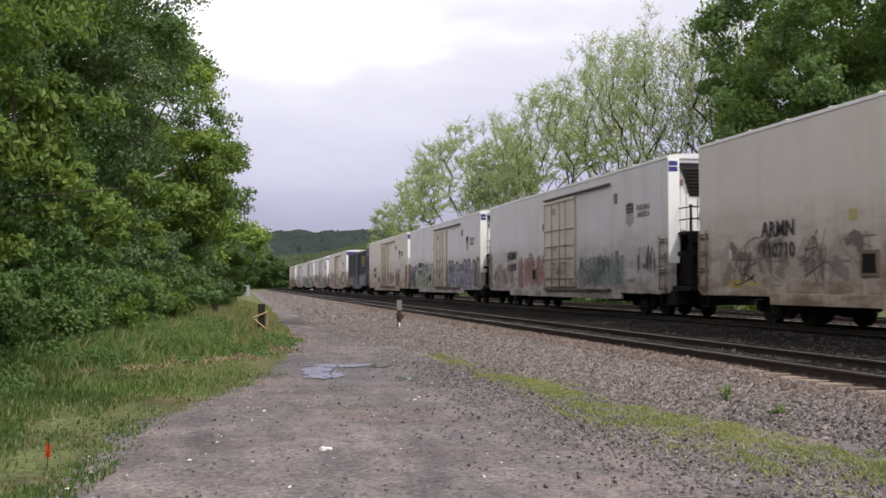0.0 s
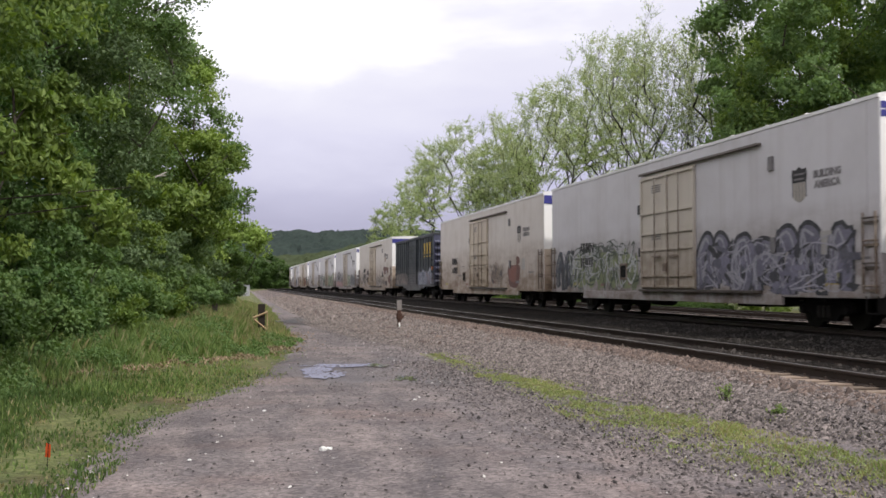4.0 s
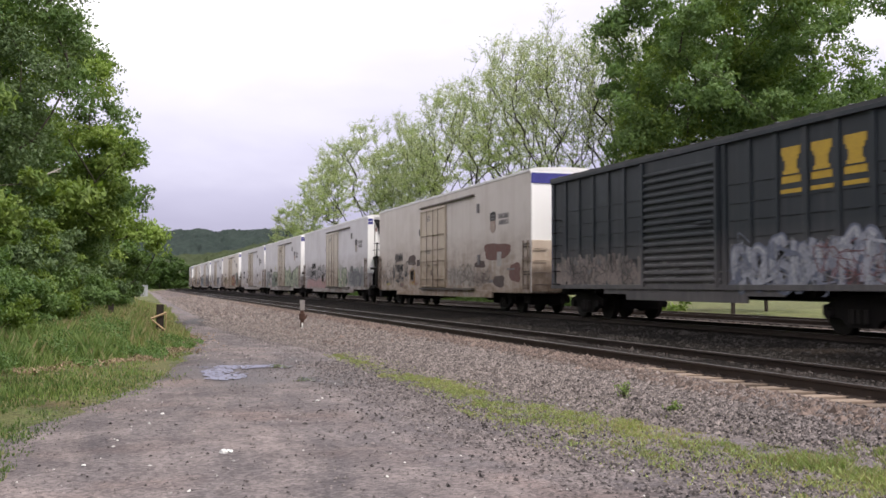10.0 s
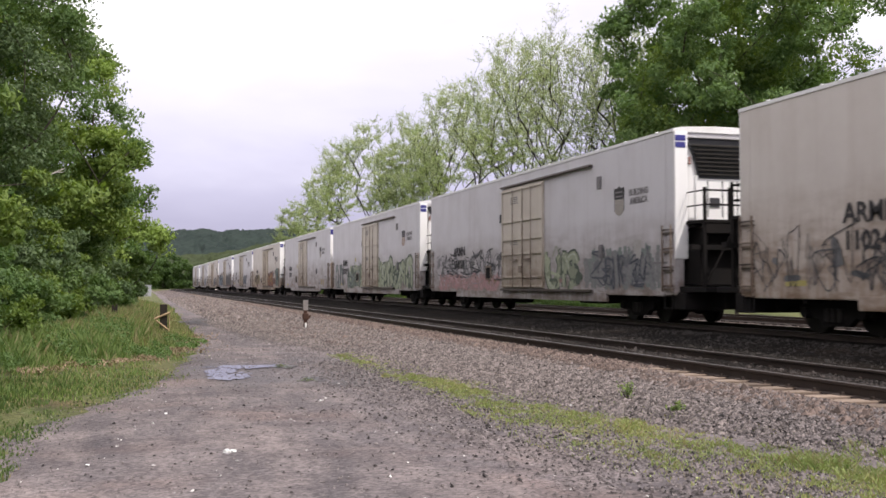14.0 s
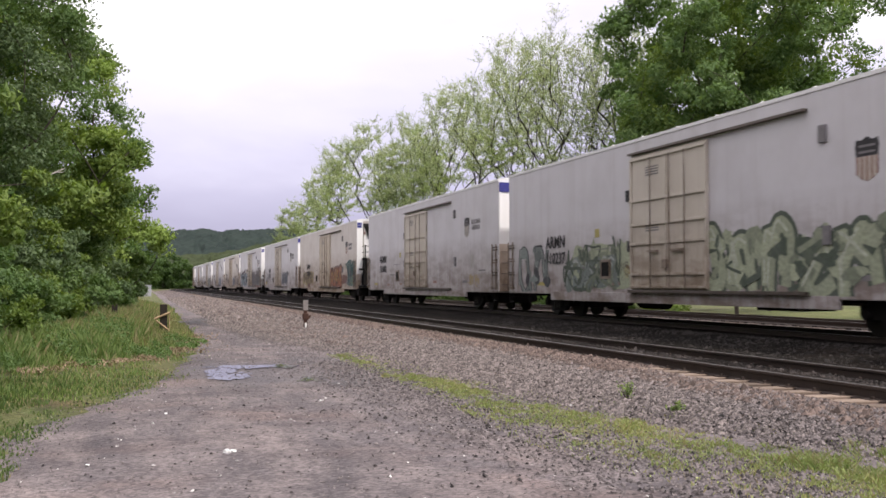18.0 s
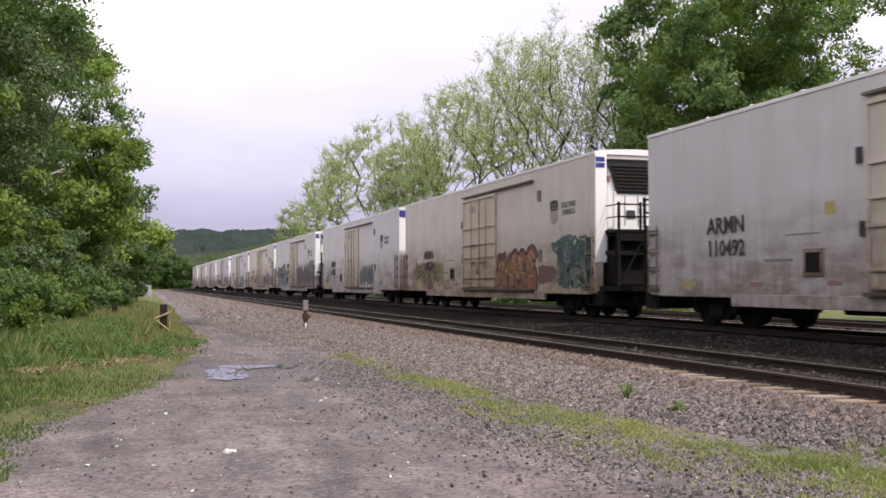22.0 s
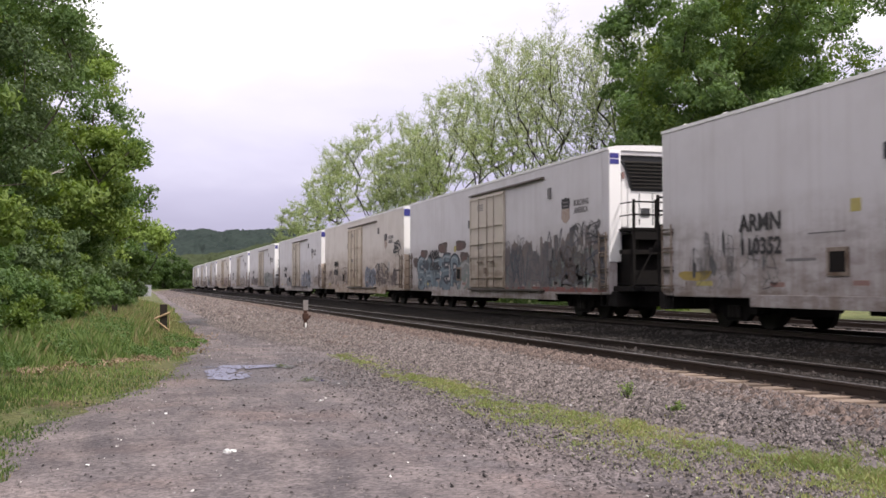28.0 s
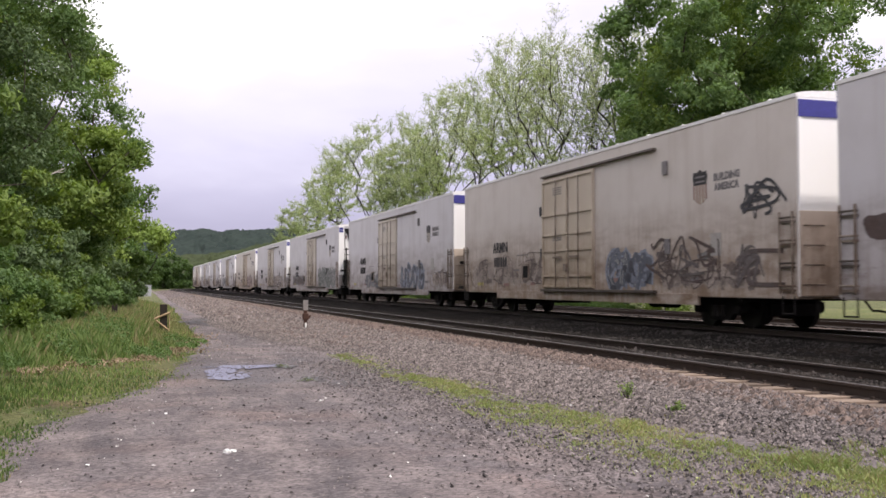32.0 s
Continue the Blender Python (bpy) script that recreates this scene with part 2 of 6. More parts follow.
LABEL = mat("dull_yellow", (0.42, 0.36, 0.13), (0.34, 0.29, 0.12), rough=0.7, scale=5, fine=30, bump=0.0)
LABEL_PALE = mat("faded_cream", (0.50, 0.45, 0.38), (0.42, 0.38, 0.33), rough=0.7, scale=5, fine=30, bump=0.0)
TIE_DARK = mat("dark_tie", (0.04, 0.033, 0.03), (0.025, 0.02, 0.018), rough=0.95, scale=3, fine=18, stretch=(0.2, 1, 1), bump=0.6)
YEL = mat("yellow_paint", (0.50, 0.33, 0.045), (0.40, 0.26, 0.05), rough=0.6, scale=5, fine=30, bump=0.0)
NAVY = paint("boxcar_navy", (0.028, 0.035, 0.042), (0.165, 0.152, 0.152), dirt=1.25, low=1.9)
NAVYROOF = mat("boxcar_roof", (0.05, 0.052, 0.058), (0.08, 0.078, 0.078), rough=0.6, scale=1.5, fine=20)
NAVYEND = paint("boxcar_end", (0.075, 0.078, 0.125), (0.10, 0.09, 0.085), dirt=0.6, low=1.8)
# grimy paint made darker to hold the shadow along the door tracks
TRACKP = paint("track_shaded_grime", (0.16, 0.135, 0.115), (0.06, 0.045, 0.036), dirt=1.2, low=5.0)
SIGN = mat("placard", (0.40, 0.38, 0.36), (0.3, 0.27, 0.25), rough=0.7, scale=5, fine=30, bump=0.0)
HANDLE = paint("grip_paint", (0.42, 0.37, 0.32), (0.15, 0.10, 0.07), dirt=1.4, low=5.0)
# ---------- mesh helpers ----------
def mesh_np(name, verts, faces, mats, smooth=False, mat_index=None):
    """A mesh from arrays: verts (n, 3), faces (m, k) of equal corner counts."""
    me = bpy.data.meshes.new(name)
    verts, faces = np.asarray(verts, np.float32), np.asarray(faces, np.int32)
    k = faces.shape[1]
    me.vertices.add(len(verts))
    me.vertices.foreach_set("co", verts.ravel())
    me.loops.add(faces.size)
    me.loops.foreach_set("vertex_index", faces.ravel())
    me.polygons.add(len(faces))
    me.polygons.foreach_set("loop_start", np.arange(0, faces.size, k, dtype=np.int32))
    if mat_index is not None:
        me.polygons.foreach_set("material_index", np.asarray(mat_index, np.int32))
    me.polygons.foreach_set("use_smooth", np.full(len(faces), smooth, dtype=bool))
    for m in mats:
        me.materials.append(m)
    me.update(calc_edges=True)
    return me


def part(name, bm, material, parent=None, label="", smooth=False):
    me = bpy.data.meshes.new(name)
    bm.to_mesh(me)
    bm.free()
    for m in (material if isinstance(material, (list, tuple)) else [material]):
        me.materials.append(m)
    if smooth:
        me.polygons.foreach_set("use_smooth", np.ones(len(me.polygons), dtype=bool))
    ob = new(name, me)
    ob.parent = parent
    return tagged(ob, label)


def share(name, me, parent, m=None, label=""):
    ob = new(name, me)
    ob.parent = parent
    if m is not None:
        ob.matrix_basis = m
    return tagged(ob, label)


def box(bm, x0, x1, y0, y1, z0, z1, bevel=0.0, mi=0):
    r = bmesh.ops.create_cube(bm, size=1.0, matrix=Matrix.Translation(((x0 + x1) / 2, (y0 + y1) / 2, (z0 + z1) / 2)) @ Matrix.Diagonal((abs(x1 - x0), abs(y1 - y0), abs(z1 - z0), 1)))
    fs = {f for v in r["verts"] for f in v.link_faces}
    for f in fs:
        f.material_index = mi
    if bevel:
        es = list({e for v in r["verts"] for e in v.link_edges})
        rb = bmesh.ops.bevel(bm, geom=es, offset=bevel, segments=2, affect="EDGES", profile=0.6)
        for f in rb["faces"]:
            f.material_index = mi
    return bm


def rod(bm, p0, p1, r0, r1=None, n=8, mi=0):
    p0, p1 = Vector(p0), Vector(p1)
    d = p1 - p0
    m = Matrix.Translation((p0 + p1) / 2) @ d.to_track_quat("Z", "Y").to_matrix().to_4x4()
    r = bmesh.ops.create_cone(bm, cap_ends=True, segments=n, radius1=r0, radius2=r0 if r1 is None else r1, depth=d.length, matrix=m)
    for f in {f for v in r["verts"] for f in v.link_faces}:
        f.material_index = mi
    return bm


def BM():
    return bmesh.new()


# ---------- the line of the tracks ----------
BEND, RADIUS = 226.0, 400.0   # straight so far, then a curve to the right
NEAR_X, TRAIN_X, FAR_X = 8.79, 14.97, 21.4
NEAR_Z, TRAIN_Z, FAR_Z = 0.50, 0.60, 0.52


def along(x, s):
    """Place and heading (degrees) at s metres along a track that starts x metres to the right."""
    if s <= BEND:
        return x, s, 0.0
    r = RADIUS - (x - TRAIN_X)
    a = (s - BEND) / RADIUS
    return x + r * (1 - math.cos(a)), BEND + r * math.sin(a), -math.degrees(a)


def shift(y):
    return 0.0 if y < BEND else min(200.0, (y - BEND) ** 2 / (2 * RADIUS))


def ballast_left(y):
    return float(np.interp(y, [3, 8, 10, 12, 15, 18, 24, 30, 40, 60, 300], [7.2, 6.95, 6.55, 6.15, 5.75, 5.55, 5.2, 4.3, 3.6, 3.4, 4.9]))


def road_left(y):
    return float(np.interp(y, [-30, 4, 9.5, 12, 14.3, 17.1, 22, 28, 39, 54, 116, 230, 300], [-3.4, -2.2, -1.55, -1.35, -0.75, 0.15, 0.95, 1.65, 1.95, 2.25, 3.1, 4.1, 4.6]))


def ground_z(x, y):
    """The lie of the land: flat lot, ballast bank with three tracks, low field behind."""
    u = x - shift(y)
    b = ballast_left(y)
    if u < b - 0.6:
        z = 0.0
    elif u < 7.3:
        z = 0.295 * max(0.0, (u - b + 0.6) / (7.9 - b)) ** 1.1
    elif u < 11:
        z = 0.295
    elif u < 13.2:
        z = 0.295 + 0.105 * (u - 11) / 2.2
    elif u < 17:
        z = 0.40
    elif u < 19:
        z = 0.40 - 0.10 * (u - 17) / 2
    elif u < 23:
        z = 0.30
    elif u < 27:
        z = 0.30 - 0.10 * (u - 23)
    else:
        z = -0.10
    if u < 0.5:
        rl = road_left(y)
        if u < rl:
            z += min(0.25, 0.06 * (rl - u))
    return z


def strip(name, xl, xr, ys, nx, lift, material, ragged=0.0, seed=1, kind="structure", label="", rough=0.0):
    """A sheet on the ground between two edges, with ragged borders."""
    vs, fs = [], []
    for j, y in enumerate(ys):
        a, b = xl(y), xr(y)
        a += ragged * noise.noise((y * 0.9, seed, 0)) + ragged * 0.5 * noise.noise((y * 3.1, seed, 4))
        b += ragged * noise.noise((y * 0.8, seed + 9, 0)) + ragged * 0.5 * noise.noise((y * 3.3, seed, 7))
        for i in range(nx + 1):
            x = a + (b - a) * i / nx
            inner = min(i, nx - i) > 0
            dz = rough * noise.noise((x * 0.8, y * 0.8, seed)) if inner else 0.0
            vs.append((x, y, ground_z(x, y) + (lift if inner else -0.045) + max(-lift * 0.5, dz)))
    for j in range(len(ys) - 1):
        for i in range(nx):
            a = j * (nx + 1) + i
            fs.append((a, a + 1, a + nx + 2, a + nx + 1))
    ob = new(name, mesh_np(name, vs, fs, [material], True))
    return tagged(ob, label, kind=kind)


def spaced(a, b, first, growth):
    v, s = [a], first
    while v[-1] < b:
        v.append(min(b, v[-1] + s))
        s *= growth
    return v


# ---------- ground ----------
xs = sorted(set([-v for v in spaced(6, 3500, 1.0, 1.35)] + list(np.arange(-6, 30, 0.5)) + spaced(30, 3500, 1.0, 1.35)))
ys = sorted(set([-v for v in spaced(30, 1500, 5.0, 1.5)] + list(np.arange(-30, 60, 1.0)) + spaced(60, 4500, 2.0, 1.07)))
gv = [(x, y, ground_z(x, y) - 0.03) for y in ys for x in xs]
gf = [(j * len(xs) + i, j * len(xs) + i + 1, (j + 1) * len(xs) + i + 1, (j + 1) * len(xs) + i) for j in range(len(ys) - 1) for i in range(len(xs) - 1)]
ground = tagged(new("ground", mesh_np("ground", gv, gf, [GRASS], True)), "rough green verge and field with bare earth", kind="structure")

road_ys = list(np.arange(-30, 60, 0.4)) + spaced(60, 290, 1.0, 1.03)
strip("road", road_left, lambda y: ballast_left(y) + 0.3, road_ys, 14, 0.012, GRAVEL, 0.36, 3, label="packed grey gravel track beside the railway, worn by wheels", rough=0.012)
bal_ys = list(np.arange(-30, 70, 0.5)) + spaced(70, 520, 1.0, 1.02)
strip("ballast_bed", lambda y: ballast_left(y) + shift(y), lambda y: 24.2 + shift(y), bal_ys, 40, 0.03, BALLAST, 0.25, 5, label="bank of crushed grey and brown ballast under the tracks", rough=0.03)

# dark sheet: oily ballast and the train's painted shadow in one colour
strip("oily_bed", lambda y: 8.15 + shift(y), lambda y: 17.2 + shift(y), bal_ys, 22, 0.075, OILY_SHADED, 0.06, 6, label="oil-stained ballast beside and under the train, its shadow painted in", rough=0.02)

# sunlit strip beyond the train, its brightness painted as paler gravel
strip("pale_bed", lambda y: 17.8 + shift(y), lambda y: 19.4 + shift(y), bal_ys, 5, 0.045, PALE, 0.3, 7, label="pale gravel between the tracks, sunlight put into its colour", rough=0.02)
strip("service_road", lambda y: 24.4 + shift(y), lambda y: 27.9 + shift(y), bal_ys, 6, 0.045, PALE, 0.3, 8, label="pale gravel lane behind the tracks", rough=0.02)


FIELD = loose("field_grass", (0.155, 0.18, 0.068), (0.10, 0.125, 0.045), (0.21, 0.18, 0.09), (0.19, 0.20, 0.09), 5.0, 14.0, 0.5)
strip("field", lambda y: 27.6, lambda y: 90.0, list(np.arange(-20, 60, 2.0)), 24, 0.06, FIELD, 0.4, 11, label="pale green mown field behind the lane", rough=0.02)


# ---------- tracks ----------
def rail_mesh(name, x, z, ss):
    prof = [(-0.075, -0.17), (0.075, -0.17), (0.075, -0.155), (0.012, -0.135), (0.012, -0.045), (0.037, -0.035), (0.037, -0.006), (0.028, 0), (-0.028, 0), (-0.037, -0.006), (-0.037, -0.035), (-0.012, -0.045), (-0.012, -0.135), (-0.075, -0.155)]
    n = len(prof)
    vs, fs, mi = [], [], []
    for s in ss:
        px, py, a = along(x, s)
        c, d = math.cos(radians(a)), math.sin(radians(a))
        vs += [(px + u * c, py + u * d, z + w) for u, w in prof]
    for j in range(len(ss) - 1):
        for i in range(n):
            a, b = j * n + i, j * n + (i + 1) % n
            fs.append((a, b, b + n, a + n))
            mi.append(1 if i == 7 else 0)
    return mesh_np(name, vs, fs, [RAIL, RAILTOP], False, mi)


def tie_mesh(material):
    bm = BM()
    box(bm, -1.32, 1.32, -0.115, 0.115, -0.18, 0.0, 0.012)
    me = bpy.data.meshes.new("tie")
    bm.to_mesh(me)
    bm.free()
    me.materials.append(material)
    return me


TIE_ME, TIE_DARK_ME = tie_mesh(TIE), tie_mesh(TIE_DARK)


def track(name, x, z, label, first, single, seed, tie_me, tie_mat):
    t = tagged(new(name), label, kind="structure")
    ss = list(np.arange(-30, BEND + 1, 16.0)) + list(np.arange(BEND + 4, 600, 6.0))
    for dx in (-0.7535, 0.7535):
        share("rail", rail_mesh("rail", x + dx, z, ss), t)
    rg = random.Random(seed)
    s = first
    rest = []
    while s < 150:
        m = pose(x + rg.uniform(-0.05, 0.05), s + rg.uniform(-0.03, 0.03), z - 0.145, rg.uniform(-0.4, 0.4), rg.uniform(-0.4, 0.4), rg.uniform(-0.7, 0.7))
        if len(t.children) < single + 2:
            share("tie", tie_me, t, m)
        else:
            rest.append(m)
        s += 0.5
    bm = BM()
    for m in rest:
        box(bm, m.translation.x - 1.3, m.translation.x + 1.3, m.translation.y - 0.11, m.translation.y + 0.11, z - 0.34, z - 0.15)
    if rest:
        tagged(part("far_ties", bm, tie_mat, t), kind="stuff")
    return t


near_track = track("near_track", NEAR_X, NEAR_Z, "empty rusty railway track on weathered wooden ties", 4.3, 130, 1, TIE_ME, TIE)
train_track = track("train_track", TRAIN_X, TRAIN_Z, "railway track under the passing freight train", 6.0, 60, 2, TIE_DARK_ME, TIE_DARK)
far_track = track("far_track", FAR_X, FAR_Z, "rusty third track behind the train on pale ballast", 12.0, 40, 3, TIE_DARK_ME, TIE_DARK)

# tie plates and spikes beside the near rails
bm = BM()
for i in range(120):
    s = 4.3 + 0.5 * i
    for dx in (-0.7535, 0.7535):
        x = NEAR_X + dx
        box(bm, x - 0.17, x + 0.17, s - 0.09, s + 0.09, NEAR_Z - 0.15, NEAR_Z - 0.132)
        for sx in (-0.1, 0.1):
            box(bm, x + sx - 0.02, x + sx + 0.02, s - 0.05, s - 0.01, NEAR_Z - 0.132, NEAR_Z - 0.105)
tagged(part("tie_plates", bm, RAIL, near_track), kind="stuff")
# ---------- train ----------
HW = 1.53                     # half width of a refrigerated car's body
ROOF_Z, SILL_Z = 5.15, 0.74   # above the rail
CAR_L, GAP_P, GAP_R = 24.27, 0.62, 1.55
Y0, Y1 = -CAR_L / 2 + GAP_P, CAR_L / 2 - GAP_R   # body: plain end, refrigeration end
BODY_L = Y1 - Y0


def side(sgn, u, z, d=0.0):
    """A point on the car's side, u metres from the end at a viewer's right, d proud of the sheet."""
    return (sgn * (HW + d), (Y0 + u) if sgn < 0 else (Y1 - u), z)


def sbox(bm, sgn, u0, u1, z0, z1, d0, d1, bevel=0.0, mi=0):
    a, b = side(sgn, u0, z0, d0), side(sgn, u1, z1, d1)
    return box(bm, min(a[0], b[0]), max(a[0], b[0]), min(a[1], b[1]), max(a[1], b[1]), z0, z1, bevel, mi)


def wheelset_mesh():
    bm = BM()
    rod(bm, (-1.0, 0, 0), (1.0, 0, 0), 0.085, n=10)
    for sx in (-1, 1):
        x = sx * 0.7535
        rod(bm, (x - 0.065 * 1, 0, 0), (x + 0.065 * 1, 0, 0), 0.457, n=28)
        rod(bm, (x - sx * 0.075 - 0.018, 0, 0), (x - sx * 0.075 + 0.018, 0, 0), 0.485, n=28)
        rod(bm, (x + sx * 0.05, 0, 0), (x + sx * 0.075, 0, 0), 0.40, n=28)
        rod(bm, (x + sx * 0.06, 0, 0), (x + sx * 0.14, 0, 0), 0.15, 0.11, n=12)
        for k in range(3):
            a = k * 2.094
            box(bm, x + sx * 0.07 - 0.012, x + sx * 0.07 + 0.012, 0.28 * math.cos(a) - 0.03, 0.28 * math.cos(a) + 0.03, 0.28 * math.sin(a) - 0.03, 0.28 * math.sin(a) + 0.03)
    me = bpy.data.meshes.new("wheelset")
    bm.to_mesh(me)
    bm.free()
    me.materials.append(STEEL)
    me.materials.append(TREAD)
    return me


WHEEL_ME = wheelset_mesh()


def truck(parent, yc):
    """A two-axle truck: cast side frames, bolster, springs and brake beam."""
    bm = BM()
    box(bm, -1.1, 1.1, -0.2, 0.2, 0.5, 0.78, 0.03)
    box(bm, -0.8, 0.8, -0.55, -0.45, 0.32, 0.42)
    box(bm, -0.8, 0.8, 0.45, 0.55, 0.32, 0.42)
    box(bm, -0.62, 0.62, -1.45, 1.45, 0.30, 0.60, 0.02)
    rod(bm, (-0.9, -1.3, 0.42), (-0.9, 1.3, 0.42), 0.05, n=6)
    rod(bm, (0, 0, 0.7), (0, 0, 0.95), 0.2, n=12)
    tr = part("truck", bm, BLACK, parent)
    tr.location = (0, yc, 0)
    for sx in (-1, 1):
        b = BM()
        x0, x1 = sx * 0.93, sx * 1.09
        lo, hi = min(x0, x1), max(x0, x1)
        prof = [(-1.15, 0.62), (-1.15, 0.42), (-0.95, 0.36), (-0.6, 0.36), (-0.38, 0.18), (0.38, 0.18), (0.6, 0.36), (0.95, 0.36), (1.15, 0.42), (1.15, 0.62), (0.85, 0.68), (0.45, 0.84), (-0.45, 0.84), (-0.85, 0.68)]
        va = [b.verts.new((lo, y, z)) for y, z in prof]
        vb = [b.verts.new((hi, y, z)) for y, z in prof]
        b.faces.new(va[::-1])
        b.faces.new(vb)
        for i in range(len(prof)):
            j = (i + 1) % len(prof)
            b.faces.new((va[i], va[j], vb[j], vb[i]))
        for ya in (-0.89, 0.89):
            rod(b, (sx * 1.0, ya, 0.457), (sx * 1.2, ya, 0.457), 0.13, 0.11, n=12)
        bmesh.ops.recalc_face_normals(b, faces=b.faces)
        part("side_frame", b, BLACK, tr)
        b = BM()
        for ys_ in (-0.2, 0.0, 0.2):
            rod(b, (sx * 1.12, ys_, 0.27), (sx * 1.12, ys_, 0.55), 0.075, n=10)
        part("spring", b, STEEL, tr)
    return tr


def wheels(parent, centres, tag):
    obs = []
    for yc in centres:
        for dy in (-0.89, 0.89):
            w = share("wheelset", WHEEL_ME, parent, Matrix.Translation((0, yc + dy, 0.457)))
            obs.append(w)
    return obs


def coupler(parent, y, d):
    bm = BM()
    box(bm, -0.09, 0.09, min(y, y - d * 1.1), max(y, y - d * 1.1), 0.78, 0.96, 0.02)
    box(bm, -0.17, 0.17, y - 0.16, y + 0.16, 0.72, 1.02, 0.05)
    rod(bm, (0.3, y - d * 0.9, 0.85), (0.22, y - d * 0.4, 0.48), 0.025, n=6)
    rod(bm, (0.22, y - d * 0.4, 0.48), (0.1, y - d * 0.03, 0.5), 0.025, n=6)
    return part("coupler", bm, BLACK, parent, smooth=False)


def reefer_template(name, skin):
    car = new(name)
    # insulated shell, with a recess at the machine end
    bm = BM()
    R = 0.06
    box(bm, -HW, HW, Y0, Y1 - 0.42, SILL_Z, ROOF_Z - 0.06, 0.03)
    part("body", bm, skin, car)
    for sx in (-1, 1):
        bm = BM()
        box(bm, sx * HW, sx * (HW - 0.30), Y1 - 0.425, Y1, SILL_Z + 0.02, ROOF_Z - 0.07, 0.05)
        part("corner", bm, skin, car)
    bm = BM()
    box(bm, -HW + 0.31, HW - 0.31, Y1 - 0.425, Y1 - 0.02, ROOF_Z - 0.24, ROOF_Z - 0.07, 0.03)
    part("header", bm, skin, car)
    # plain end sheet with framing
    bm = BM()
    box(bm, -HW + 0.02, HW - 0.02, Y0 - 0.035, Y0 - 0.001, SILL_Z + 0.05, ROOF_Z - 0.10, 0.012)
    end = part("end_panel", bm, ENDW, car, "white painted end, dusty below")
    # tan plate over the lower end, with a sharp upper edge
    bm = BM()
    box(bm, -HW + 0.03, HW - 0.03, Y0 - 0.075, Y0 - 0.036, SILL_Z + 0.06, 2.62, 0.012)
    part("bulkhead", bm, ENDTAN, end, "tan lower end plate")
    for sx in (-1, 1):
        bm = BM()
        box(bm, sx * (HW - 0.03), sx * (HW - 0.12), Y0 - 0.06, Y0 - 0.03, 2.63, ROOF_Z - 0.53, 0.01)
        part("end_post", bm, ENDW, end)
    bm = BM()
    box(bm, -HW + 0.03, HW - 0.03, Y0 - 0.066, Y0 - 0.036, ROOF_Z - 0.52, ROOF_Z - 0.15, 0.006)
    part("blue_band", bm, BLUE, end)
    # machine end: white posts, wall, unit, platform
    for sx in (-1, 1):
        bm = BM()
        box(bm, sx * (HW - 0.01), sx * (HW - 0.40), Y1 - 0.03, Y1 + 0.03, SILL_Z + 0.98, ROOF_Z - 0.09, 0.028)
        cp = part("corner_post", bm, ENDW, car, "white rounded corner post")
        for k in range(2):
            bm = BM()
            box(bm, sx * (HW - 0.03), sx * (HW - 0.33), Y1 + 0.031, Y1 + 0.041, ROOF_Z - 0.52 + k * 0.18, ROOF_Z - 0.37 + k * 0.18, 0.004)
            part("blue_plate", bm, BLUE, cp)
    bm = BM()
    box(bm, -HW + 0.3, HW - 0.3, Y1 - 0.44, Y1 - 0.40, 0.9, ROOF_Z - 0.3)
    unit = part("refrigeration_unit", bm, ENDW, car, "white machine housing with dark louvred grille")
    bm = BM()
    box(bm, -0.82, 0.82, Y1 - 0.41, Y1 - 0.12, 2.72, 3.95, 0.05)
    box(bm, -1.04, 1.04, Y1 - 0.41, Y1 - 0.17, 2.75, ROOF_Z - 0.25, 0.06)
    part("housing", bm, ENDW, unit)
    bm = BM()
    pr = [(-0.72, 3.86), (0.72, 3.86), (0.90, 4.50), (1.11, ROOF_Z - 0.25), (-1.11, ROOF_Z - 0.25), (-0.90, 4.50)]
    fa = [bm.verts.new((x, Y1 - 0.105, z)) for x, z in pr]
    fb = [bm.verts.new((x, Y1 - 0.26, z)) for x, z in pr]
    bm.faces.new(fa[::-1])
    bm.faces.new(fb)
    for i in range(6):
        bm.faces.new((fa[i], fa[(i + 1) % 6], fb[(i + 1) % 6], fb[i]))
    bmesh.ops.recalc_face_normals(bm, faces=bm.faces)
    grille = part("grille", bm, LOUVRE, unit)
    for k in range(8):
        bm = BM()
        z = 3.94 + 0.108 * k
        hwz = float(np.interp(z, [3.86, 4.50, ROOF_Z - 0.25], [0.68, 0.86, 1.06]))
        vs = [(-hwz, Y1 - 0.104, z + 0.05), (hwz, Y1 - 0.104, z + 0.05), (hwz, Y1 - 0.04, z), (-hwz, Y1 - 0.04, z)]
        a = [bm.verts.new(p) for p in vs]
        b = [bm.verts.new((p[0], p[1], p[2] + 0.018)) for p in vs]
        bm.faces.new(a[::-1])
        bm.faces.new(b)
        for i in range(4):
            bm.faces.new((a[i], a[(i + 1) % 4], b[(i + 1) % 4], b[i]))
        part("louvre", bm, STEEL, unit)
    bm = BM()
    for x in (-0.45, 0.0, 0.45):
        box(bm, x - 0.012, x + 0.012, Y1 - 0.12, Y1 - 0.108, 2.85, 3.8)
    box(bm, 0.1, 0.4, Y1 - 0.12, Y1 - 0.09, 3.1, 3.35, 0.01)
    part("panel_seam", bm, LOUVRE, unit)
    bm = BM()
    box(bm, -1.2, 1.2, Y1 - 0.38, Y1 + 0.92, 2.62, 2.70, 0.01)
    box(bm, -1.15, 1.15, Y1 + 0.80, Y1 + 0.90, 2.35, 2.62, 0.01)
    plat = part("platform", bm, BLACK, car, "black steel service platform with railings")
